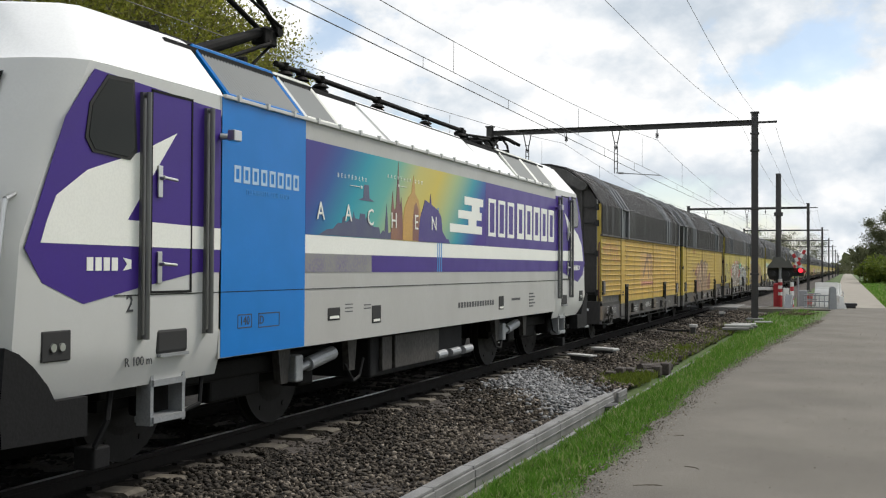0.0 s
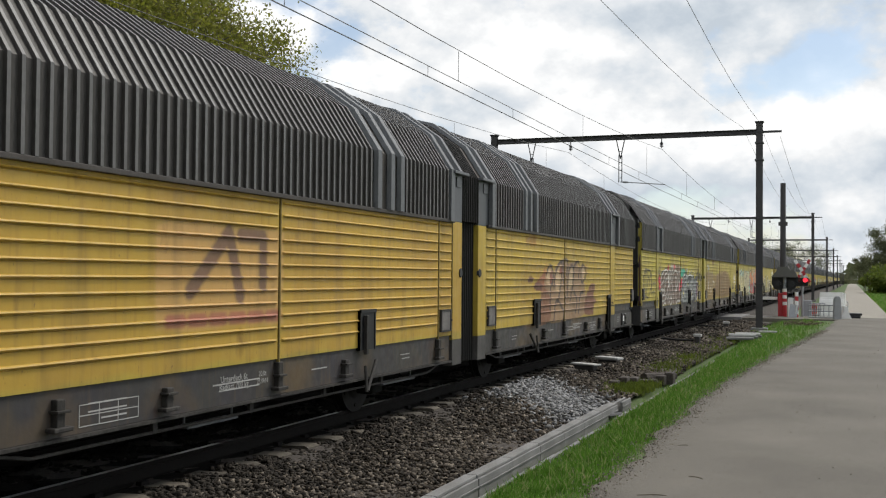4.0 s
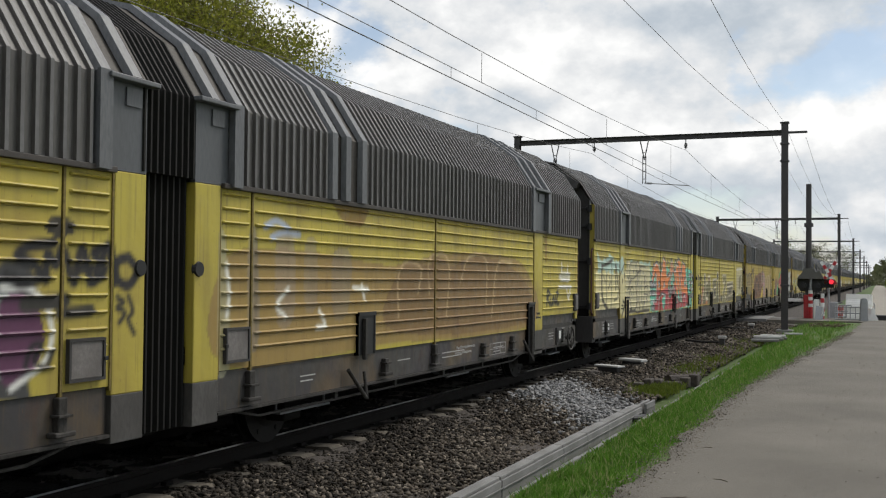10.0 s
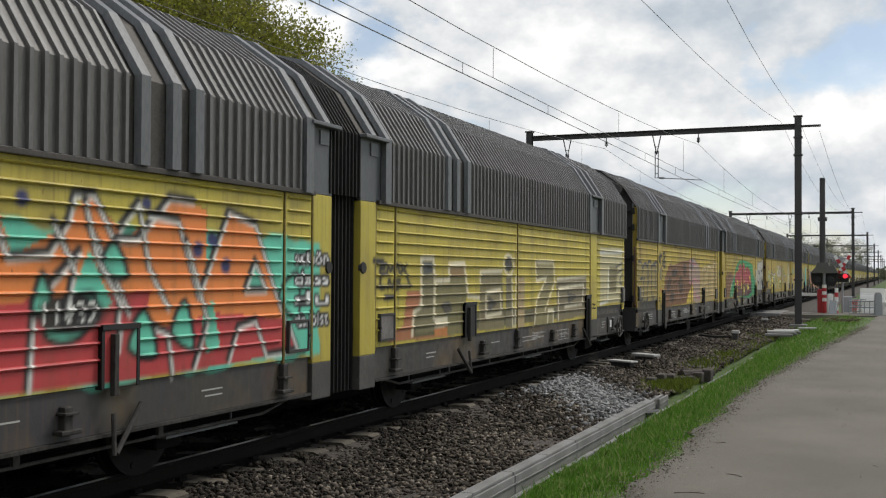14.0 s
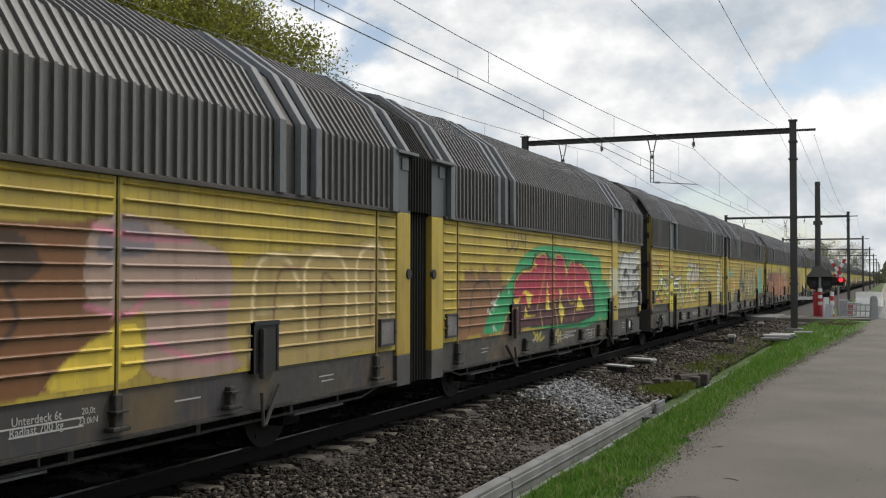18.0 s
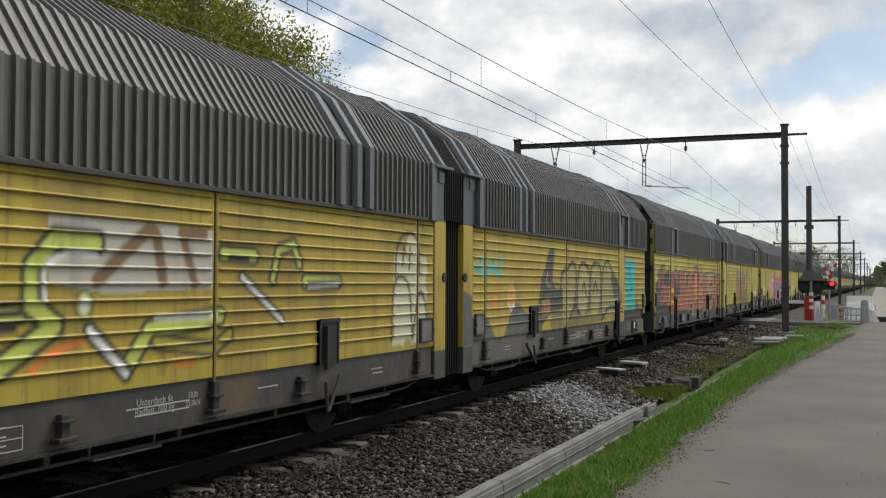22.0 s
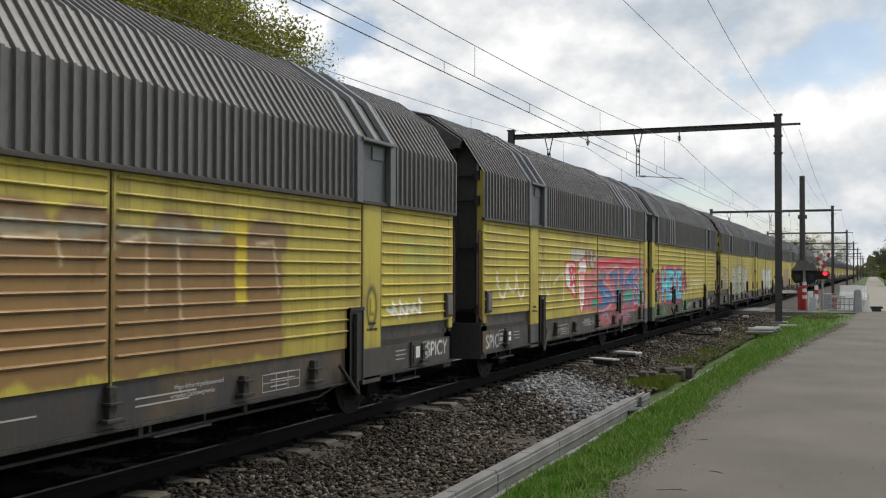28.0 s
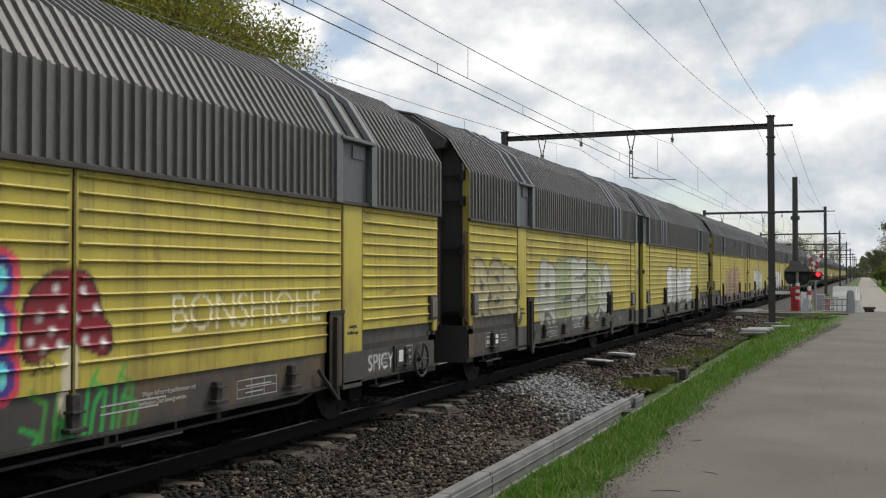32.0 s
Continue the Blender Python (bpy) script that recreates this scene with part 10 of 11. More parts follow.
def make_line():
    first = portal()
    first.location = (0, PORTALS[0], 0)
    for y in PORTALS[1:]:
        copy_thing(first, pose(0, y, 0))
    bounds = [-18] + PORTALS
    for cx, wires in ((TRACK, "near"), (TRACK_2, "far")):
        cat = thing("overhead_wires", "thin dark contact and carrier wires over the track", "overhead wire", "overhead wires")
        drops = bmesh.new()
        for k, (y0, y1) in enumerate(zip(bounds, bounds[1:])):
            side = 0.18 * (-1) ** k
            n = 12
            pts = []
            for i in range(n + 1):
                f = i / n
                pts.append((cx + side * (1 - 2 * f), y0 + (y1 - y0) * f, 1 - 4 * f * (1 - f)))
            part("contact_wire", tube(bmesh.new(), [(p[0], p[1], 5.06) for p in (pts[0], pts[-1])], 0.009, 5), WIRE, cat)
            part("auxiliary_wire", wire(bmesh.new(), [(p[0], p[1], 5.24 + 0.12 * p[2]) for p in pts], 0.007), WIRE, cat)
            part("carrier_wire", wire(bmesh.new(), [(p[0], p[1], 5.77 + 0.90 * p[2]) for p in pts], 0.0075), WIRE, cat)
            m = int((y1 - y0) / 4.6)
            for i in range(1, m):
                f = i / m
                x, y, sag = cx + side * (1 - 2 * f), y0 + (y1 - y0) * f, 1 - 4 * f * (1 - f)
                tube(drops, [(x, y, 5.06), (x, y, 5.24 + 0.12 * sag)], 0.005, 4)
                if i % 2:
                    tube(drops, [(x, y + 1.5, 5.24 + 0.12 * sag), (x, y + 1.5, 5.77 + 0.90 * sag)], 0.005, 4)
        tagged(part("droppers", drops, WIRE, cat), kind="stuff")
    feed = thing("feeder_wires", "thin dark feeder wires along the post tops", "overhead wire")
    for xa, xb, za in ((-3.86, -4.05, 7.40), (-3.28, -1.80, 7.62)):
        for k, (y0, y1) in enumerate(zip(bounds, bounds[1:])):
            x0 = xb if k == 0 else xa
            pts = [(x0 + (xa - x0) * f / 10, y0 + (y1 - y0) * f / 10, za - 1.12 * (1 - (2 * f / 10 - 1) ** 2)) for f in range(11)]
            part("feeder_wire", wire(bmesh.new(), pts, 0.0055), WIRE, feed)
    for y0, y1 in zip(PORTALS, PORTALS[1:]):
        part("feeder_wire", wire(bmesh.new(), [(-2.5, y0 + (y1 - y0) * f / 10, 7.0 - 1.2 * (1 - (2 * f / 10 - 1) ** 2)) for f in range(11)], 0.006), WIRE, feed)


make_line()


# ---- ballast stones ----
STONE = islands("ballast_stone", [(0.018, 0.015, 0.012), (0.07, 0.057, 0.044), (0.135, 0.112, 0.088), (0.035, 0.03, 0.025), (0.24, 0.205, 0.165), (0.085, 0.07, 0.055), (0.026, 0.022, 0.018)], 0.92, 0.3)
# The train's shade is in both colours; beside the rail oil as well
SHADED_STONE = islands("shaded_stone", [(0.008, 0.007, 0.006), (0.02, 0.017, 0.015), (0.012, 0.01, 0.009)], 0.95, 0.3)
OILY_SHADED_STONE = islands("oily_shaded_stone", [(0.010, 0.009, 0.007), (0.034, 0.028, 0.022), (0.018, 0.015, 0.012), (0.055, 0.046, 0.036), (0.024, 0.02, 0.016)], 0.9, 0.3)
CHIP = islands("fresh_stone", [(0.15, 0.15, 0.15), (0.26, 0.26, 0.262), (0.20, 0.20, 0.20), (0.34, 0.34, 0.34), (0.10, 0.098, 0.095)], 0.9, 0.3)


def stone_shapes(n, seed):
    """Angular lumps: hulls round a few random corners; each comes as corners and triangles."""
    rng = np.random.default_rng(seed)
    out = []
    for _ in range(n):
        bm = bmesh.new()
        for _ in range(9):
            p = rng.normal(0, 1, 3)
            p = p / np.abs(p).max() * rng.uniform(0.7, 1.05, 3) * [1.1, 0.85, 0.7]
            bm.verts.new(p)
        bmesh.ops.convex_hull(bm, input=bm.verts[:])
        bmesh.ops.delete(bm, geom=[v for v in bm.verts if not v.link_faces], context="VERTS")
        bmesh.ops.triangulate(bm, faces=bm.faces[:])
        bmesh.ops.recalc_face_normals(bm, faces=bm.faces[:])
        bm.verts.index_update()
        out.append((np.array([v.co[:] for v in bm.verts]), np.array([[v.index for v in f.verts] for f in bm.faces])))
        bm.free()
    return out


def scatter_stones(name, spots, mat, label, seed=1):
    shapes = stone_shapes(24, seed)
    rng = np.random.default_rng(seed)
    vs, fs, k = [], [], 0
    for x, y, z, r in spots:
        v, faces = shapes[rng.integers(len(shapes))]
        v = v * r
        a, b = rng.uniform(0, 6.28), rng.uniform(-0.5, 0.5)
        ca, sa, cb, sb = math.cos(a), math.sin(a), math.cos(b), math.sin(b)
        rot = np.array([[ca, -sa * cb, sa * sb], [sa, ca * cb, -ca * sb], [0, sb, cb]])
        vs.append(v @ rot.T + [x, y, z])
        fs.append(faces + k)
        k += len(v)
    V, F = np.concatenate(vs).astype(np.float32), np.concatenate(fs).astype(np.int32)
    me = bpy.data.meshes.new(name)
    me.vertices.add(len(V))
    me.vertices.foreach_set("co", V.ravel())
    me.loops.add(F.size)
    me.loops.foreach_set("vertex_index", F.ravel())
    me.polygons.add(len(F))
    me.polygons.foreach_set("loop_start", np.arange(0, F.size, 3, dtype=np.int32))
    me.update(calc_edges=True)
    me.materials.append(mat)
    return tagged(new(name, me), label, "ballast", kind="stuff")


def bed_z(x):
    return -0.20 if x < -5.0 else -0.20 - 0.055 * (x + 5.0) / 1.7


def make_ballast():
    rng = np.random.default_rng(11)
    spots, oily_shaded = [], []
    # the shoulder beside the near rail, dense where the stand is close
    for y0, y1, per, r in ((5.0, 12.0, 800, 0.026), (12.0, 20.0, 520, 0.030), (20.0, 32.0, 230, 0.038), (32.0, 48.0, 120, 0.045)):
        n = int((y1 - y0) * 2.35 * per)
        X, Y = rng.uniform(-5.62, -3.27, n), rng.uniform(y0, y1, n)
        R = r * rng.uniform(0.7, 1.35, n)
        for x, y, q in zip(X, Y, R):
            # sleepers stay clear at their ends
            d = (y - 3.03) % 0.6
            if x < -5.30 and (d < 0.12 or d > 0.48):
                continue
            hump = 0.03 * math.sin(y * 1.7 + x * 2.3) + (0.05 * math.exp(-((x + 4.4) / 0.5) ** 2))
            spot = (x, y, bed_z(x) + hump + rng.uniform(-0.01, 0.025), q)
            # towards the rail more stones take the oil and painted shade colour
            (oily_shaded if rng.uniform(0, 1) < np.interp(x, [-5.6, -5.2, -4.6, -4.0], [1.0, 0.85, 0.4, 0.1]) else spots).append(spot)
    scatter_stones("ballast_stones", spots, STONE, "loose brown crushed ballast stones")
    scatter_stones("oily_stones", oily_shaded, OILY_SHADED_STONE, "ballast stones beside the rail, darkened by oil and by painted train shade", 3)
    spots = []
    for y0, y1, per in ((4.0, 16.0, 200), (16.0, 40.0, 90)):
        n = int((y1 - y0) * 1.3 * per)
        for x, y in zip(rng.uniform(TRACK - 0.68, TRACK + 0.68, n), rng.uniform(y0, y1, n)):
            d = (y - 3.03) % 0.6
            if 0.14 < d < 0.46:
                spots.append((x, y, -0.20 + rng.uniform(-0.01, 0.02), 0.04 * rng.uniform(0.7, 1.3)))
    scatter_stones("track_stones", spots, SHADED_STONE, "ballast stones between the rails with the train's shade in their dark colour", 4)
    spots = []
    for _ in range(2600):
        t = rng.uniform(0, 1)
        x = -5.25 + 2.0 * t + rng.normal(0, 0.10)
        y = 17.2 - 2.9 * t + rng.normal(0, 0.75)
        if -5.4 < x < -3.3:
            spots.append((x, y, bed_z(x) + 0.06 + rng.uniform(-0.02, 0.03), 0.036 * rng.uniform(0.7, 1.3)))
    scatter_stones("fresh_stones", spots, CHIP, "heap of fresh pale grey crushed stone", 9)


make_ballast()


# ---- cable trough and kerb ----
def make_trough():
    y = 2.0
    rng = random.Random(8)
    k = 0
    while y < 15.6:
        ln = 1.0
        t = thing("cable_trough", "pale grey concrete cable trough beside the ballast", "cable trough", "cable troughs", (-3.2, y, -0.33))
        bm = bmesh.new()
        box(bm, -0.02, 0.10, 0.004, ln - 0.004, 0.0, 0.03)
        part("floor", bm, CONCRETE, t)
        last = y > 14.2
        for x0, x1 in ((-0.02, 0.02), (0.065, 0.10)):
            bm = bmesh.new()
            lo = 0.35 if (last and x0 > 0 and y < 15.2) else 0.004
            box(bm, x0, x1, lo, ln - 0.004, 0.0, 0.19, 0.006)
            if x0 > 0:
                box(bm, x0 + 0.01, x1 + 0.012, lo, ln - 0.004, 0.115, 0.125)
            part("side", bm, CONCRETE, t)
        if not last:
            bm = bmesh.new()
            box(bm, -0.03, 0.082, 0.006, ln - 0.006, 0.19, 0.222, 0.008)
            part("cover", bm, CONCRETE, t)
        t.rotation_euler.z = rng.uniform(-0.006, 0.006)
        y += ln
        k += 1
    bm = bmesh.new()
    rod(bm, (-3.13, 14.4, -0.24), (-3.0, 14.75, -0.26), 0.05, 0.05, 10)
    rod(bm, (-3.0, 14.75, -0.26), (-2.98, 15.0, -0.30), 0.05, 0.03, 10)
    solid("cable_end", bm, BLACK, "black cable end lying by the trough", "cable")
    y = 2.0
    first = None
    while y < 25:
        if not (19.2 < y < 19.6 or 16.6 < y < 16.9):
            m = pose(-2.93 + rng.uniform(-0.012, 0.012), y, -0.33, 0, 0, rng.uniform(-0.4, 0.4))
            if first is None:
                bm = bmesh.new()
                box(bm, -0.025, 0.025, 0.01, 0.99, 0.0, 0.12, 0.008)
                first = solid("edging_stone", bm, CONCRETE, "pale weathered concrete edging stone at the grass", "kerb", "edging stones")
                first.matrix_basis = m
            else:
                copy_thing(first, m)
        y += 1.0


make_trough()


def lying_slab(x, y, z, lx, ly, h, rz, mat, name, label, group=""):
    bm = bmesh.new()
    box(bm, -lx / 2, lx / 2, -ly / 2, ly / 2, 0, h, min(0.02, h / 3))
    ob = solid(name, bm, mat, label, "slab", group)
    ob.matrix_basis = pose(x, y, z, 0, 0, rz)
    return ob


# two pale slabs on the shoulder, with dark blocks under them
for x, y in ((-4.92, 20.7), (-4.80, 22.3)):
    lying_slab(x, y, -0.16, 0.14, 0.50, 0.09, 62, END_BLACK, "sleeper_block", "dark timber block under the slab", "blocks")
    lying_slab(x, y, -0.07, 0.22, 0.62, 0.035 if y < 22 else 0.06, 62, WHITE_CONC, "concrete_slab", "bright pale concrete slab lying on the ballast", "loose slabs")
# stacked trough pieces by the portal's foot
for y, z, dx, w, rz in ((33.2, -0.17, 0, 0.80, 4), (33.9, -0.17, 0.06, 0.82, 7), (34.7, -0.17, 0.12, 0.8, 3), (33.6, -0.09, 0.03, 0.8, 9), (34.4, -0.09, 0.12, 0.75, 5)):
    lying_slab(-3.16 + dx, y, z, w, 0.30, 0.075, rz, CONCRETE if z < -0.1 else WHITE_CONC, "trough_piece", "grey concrete trough piece in a low stack", "stacked trough pieces")
lying_slab(-2.62, 37.0, -0.12, 0.6, 0.12, 0.06, 18, WHITE_CONC, "trough_piece", "pale concrete piece lying in the grass", "stacked trough pieces")


def marker(x, y):
    t = thing("marker_stone", "small pale concrete marker on a dark stem in the ballast", "marker", "track markers", (x, y, -0.22))
    bm = bmesh.new()
    box(bm, -0.07, 0.07, -0.07, 0.07, 0, 0.24, 0.01)
    part("stem", bm, END_BLACK, t)
    bm = bmesh.new()
    box(bm, -0.11, 0.11, -0.08, 0.08, 0.22, 0.30, 0.015)
    part("head", bm, WHITE_CONC, t)
    bm = bmesh.new()
    tube(bm, [(-0.1, 0, 0.12), (-0.6, 0.2, 0.10), (-1.1, 0.5, 0.12)], 0.03)
    part("cable", bm, BLACK, t)


marker(-4.12, 31.0)
marker(-4.35, 40.6)

# a low weedy hollow with a torn sheet of earth behind it
bm = bmesh.new()
for k in range(7):
    a = -3.95 + 0.12 * k
    box(bm, a, a + 0.16, 18.4 + 0.25 * k - 0.1, 18.6 + 0.25 * k, -0.3, -0.13 + 0.05 * math.sin(k * 1.3), 0.02)
rod(bm, (-3.55, 19.5, -0.16), (-3.1, 20.2, -0.17), 0.09, 0.07, 8)
solid("earth_clods", bm, BALLAST_BED, "dark torn earth clods and a buried pipe", "earth", kind="stuff")


# ---- level crossing equipment ----
def banded_post(x, y, h, r, name, label, group):
    t = thing(name, label, "post", group, (x, y, -0.17))
    n = 6
    for i in range(n):
        bm = bmesh.new()
        rod(bm, (0, 0, h * i / n), (0, 0, h * (i + 1) / n), r, r, 14)
        part("band", bm, RED if i % 2 == 0 else WHITE, t, "red band" if i % 2 == 0 else "white band")
    return t


def make_crossing():
    y = 52.5
    s = thing("crossing_signal", "level crossing signal with black board, grey hood and banded post", "signal", "", (-2.96, y, -0.17))
    for i in range(5):
        bm = bmesh.new()
        rod(bm, (0, 0, 0.62 + 0.155 * i), (0, 0, 0.62 + 0.155 * (i + 1)), 0.10, 0.10, 14)
        part("band", bm, RED if i % 2 else WHITE, s, "red band" if i % 2 else "white band")
    bm = bmesh.new()
    rod(bm, (0, 0, 0), (0, 0, 0.62), 0.10, 0.10, 14)
    part("base", bm, RED, s, "red painted post base")
    bm = bmesh.new()
    rod(bm, (0, 0, 1.39), (0, 0, 2.1), 0.07, 0.07, 12)
    part("pole", bm, GALV, s)
    bm = bmesh.new()
    slab(bm, [(-0.58, 1.95), (-0.60, 1.62), (-0.45, 1.36), (-0.1, 1.30), (0.2, 1.30), (0.45, 1.36), (0.60, 1.62), (0.58, 1.95)], "y", 0.10, 0.16)
    part("board", bm, BLACK, s, "black target board")
    bm = bmesh.new()
    a = [(-0.60, 1.93), (0.60, 1.93), (0.42, 2.32), (0.26, 2.25), (0.16, 2.42), (-0.30, 2.42), (-0.36, 2.22)]
    slab(bm, a, "y", -0.22, 0.25)
    part("hood", bm, material("hood_grey", (0.10, 0.098, 0.09), 0.6, 0, 0.2, 4), s, "grey sheet hood")
    for dx in (-0.3, 0.3):
        bm = bmesh.new()
        rod(bm, (dx, -0.20, 1.62), (dx, 0.10, 1.62), 0.13, 0.13, 16)
        part("lamp_hood", bm, BLACK, s)
    c = thing("crossing_cross", "red and white crossing cross with a glowing red lamp", "signal", "", (-2.18, y + 0.3, -0.17))
    bm = bmesh.new()
    rod(bm, (0, 0, 0), (0, 0, 2.6), 0.05, 0.05, 12)
    part("pole", bm, GALV, c)
    for sx in (-1, 1):
        for k in range(6):
            f0, f1 = -0.62 + 1.24 * k / 6, -0.62 + 1.24 * (k + 1) / 6
            bm = bmesh.new()
            m = Matrix.Translation((0, -0.07 - 0.012 * (sx > 0), 2.22)) @ Matrix.Rotation(sx * radians(58), 4, "Y")
            box(bm, f0, f1, -0.01, 0.01, -0.07, 0.07)
            bm.transform(m)
            part("cross_field", bm, RED if k % 2 else WHITE, c, "red field" if k % 2 else "white field")
    bm = bmesh.new()
    box(bm, -0.26, 0.26, -0.10, -0.06, 1.52, 1.92, 0.02)
    part("lamp_board", bm, BLACK, c)
    for dx, lit in ((-0.13, False), (0.13, True)):
        bm = bmesh.new()
        rod(bm, (dx, -0.30, 1.80), (dx, -0.10, 1.80), 0.125, 0.11, 16, caps=False)
        part("lamp_hood", bm, BLACK, c)
        bm = bmesh.new()
        rod(bm, (dx, -0.14, 1.80), (dx, -0.105, 1.80), 0.10, 0.10, 16)
        part("lens", bm, LIT_RED if lit else plain("dark_lens", (0.12, 0.01, 0.01), 0.2), c, "glowing red lens" if lit else "")
    banded_post(-2.42, y - 0.2, 1.25, 0.085, "banded_post", "red and white banded post at the crossing", "banded posts")
    # barrier drive, boxes and a leaning board
    t = thing("barrier_drive", "red barrier drive cabinet with a pale arm stub", "barrier", "", (-3.10, y + 0.3, -0.17))
    bm = bmesh.new()
    box(bm, -0.17, 0.12, -0.2, 0.2, 0, 1.18, 0.03)
    part("cabinet", bm, RED, t)
    bm = bmesh.new()
    box(bm, -0.9, -0.2, -0.05, 0.05, 0.85, 1.0, 0.01)
    part("arm", bm, WHITE, t)
    bm = bmesh.new()
    box(bm, -0.12, 0.12, -0.1, 0.1, 0.0, 0.98, 0.02)
    box(bm, -0.08, 0.08, -0.09, -0.105, 0.5, 0.9)
    ob = solid("relay_box", bm, WHITE, "white relay box beside the crossing posts", "cabinet")
    ob.location = (-2.68, y - 0.3, -0.17)
    t = thing("leaning_sign", "grey board leaning on its stand in the grass", "sign", "", (-2.50, y - 1.6, -0.17))
    bm = bmesh.new()
    box(bm, -0.22, 0.16, -0.012, 0.012, 0.03, 0.72, 0.01)
    bm.transform(pose(0, 0, 0, -16, 12, 20))
    part("board", bm, GALV, t)
    bm = bmesh.new()
    rod(bm, (0.06, 0.20, 0), (0.18, 0, 0.70), 0.022)
    part("stand", bm, WHITE, t)
    # low post near the farther track side
    p = thing("line_post", "tall dark steel line post with a collar", "post", "", (-3.47, 60.0, -0.2))
    bm = bmesh.new()
    rod(bm, (0, 0, 0), (0, 0, 7.05), 0.17, 0.14, 14)
    part("shaft", bm, MAST, p)
    bm = bmesh.new()
    rod(bm, (0, 0, 4.75), (0, 0, 4.95), 0.24, 0.24, 14)
    part("collar", bm, MAST, p)


LIT_RED = plain("lit_red_lens", (0.95, 0.03, 0.05), 0.3, 0, 1.6)
make_crossing()


def fence_panel(x, y, rz, group="barrier panels"):
    t = thing("fence_barrier", "grey steel mesh barrier panel by the lane", "barrier", group, (x, y, -0.17))
    t.rotation_euler.z = radians(rz)
    for z in (0.12, 0.40, 0.68):
        bm = bmesh.new()
        rod(bm, (-0.55, 0, z), (0.55, 0, z), 0.026)
        part("rail", bm, GALV, t)
    for k in range(6):
        bm = bmesh.new()
        rod(bm, (-0.55 + 0.22 * k, 0, 0.0 if k in (0, 5) else 0.12), (-0.55 + 0.22 * k, 0, 0.68), 0.02)
        part("bar", bm, GALV, t)
    return t


def water_barrier(x, y, z, rz, mat, label):
    bm = bmesh.new()
    slab(bm, [(-0.24, 0), (0.24, 0), (0.20, 0.18), (0.10, 0.34), (0.09, 0.62), (-0.09, 0.62), (-0.10, 0.34), (-0.20, 0.18)], "y", -0.55, 0.55)
    bmesh.ops.bevel(bm, geom=bm.edges[:], offset=0.03, segments=2, affect="EDGES")
    ob = solid("road_barrier", bm, mat, label, "barrier", "plastic barriers")
    ob.matrix_basis = pose(x, y, z, 0, 0, rz)
    return ob


def make_roadworks():
    fence_panel(-1.30, 51.2, -8)
    fence_panel(-0.75, 59.5, 5)
    fence_panel(-1.75, 54.5, 20)
    bm = bmesh.new()
    box(bm, -0.22, 0.22, -0.06, 0.06, 0, 0.85, 0.05)
    box(bm, -0.20, 0.20, -0.25, 0.25, 0, 0.10, 0.03)
    ob = solid("panel_foot", bm, GALV, "grey upright barrier foot block", "barrier")
    ob.matrix_basis = pose(-2.0, 53.6, -0.17, 0, 0, 10)
    bm = bmesh.new()
    slab(bm, [(-0.17, 0), (0.17, 0), (0.14, 0.95), (0.09, 1.05), (-0.09, 1.05), (-0.14, 0.95)], "y", -0.15, 0.15)
    bmesh.ops.bevel(bm, geom=bm.edges[:], offset=0.03, segments=2, affect="EDGES")
    ob = solid("panel_foot", bm, GALV, "grey upright barrier foot block", "barrier")
    ob.matrix_basis = pose(-0.62, 50.6, -0.13, 0, 0, 10)
    water_barrier(-1.70, 56.5, -0.17, 70, ORANGE, "orange plastic road barrier")
    water_barrier(-1.05, 55.4, -0.17, 80, WHITE, "white plastic road barrier, heaped with others")
    water_barrier(-0.95, 58.6, -0.17, 60, WHITE, "white plastic road barrier, heaped with others")
    water_barrier(-0.95, 56.0, 0.42, 85, WHITE, "white plastic road barrier lying on top of others")
    water_barrier(-0.85, 59.0, 0.36, 75, WHITE, "white plastic road barrier lying on top of others")
    water_barrier(-1.25, 57.6, -0.17, 50, WHITE, "white plastic road barrier, heaped with others")
    water_barrier(-0.85, 54.6, -0.17, 80, WHITE, "white plastic road barrier, heaped with others")
    water_barrier(-0.32, 51.9, -0.15, 8, WHITE, "white plastic road barrier at the lane's edge")
    for k in range(2):
        lying_slab(-0.05 + 0.05 * k, 52.3, -0.09 + 0.12 * k, 0.8, 0.5, 0.11, 4 + 5 * k, BLACK, "rubber_foot", "black rubber barrier foot", "rubber feet")


ORANGE = material("orange_plastic", (0.55, 0.05, 0.025), 0.5, 0, 0.15, 4)
make_roadworks()

# heap of brushwood by the crossing
bm = bmesh.new()
rng = random.Random(4)
for k in range(60):
    x, y = -1.9 + rng.uniform(-0.6, 0.6), 43.5 + rng.uniform(-0.8, 0.8)
    a, l = rng.uniform(0, 6.28), rng.uniform(0.2, 0.5)
    rod(bm, (x, y, -0.12 + rng.uniform(0, 0.12)), (x + l * math.cos(a), y + l * math.sin(a), -0.1 + rng.uniform(0, 0.18)), 0.014, 0.008, 5)
solid("brushwood", bm, material("brushwood", (0.10, 0.07, 0.045), 0.9), "low heap of dry brown brushwood in the grass", "brushwood", kind="stuff")

BARK_TWIG = material("dry_twig", (0.09, 0.07, 0.05), 0.9)
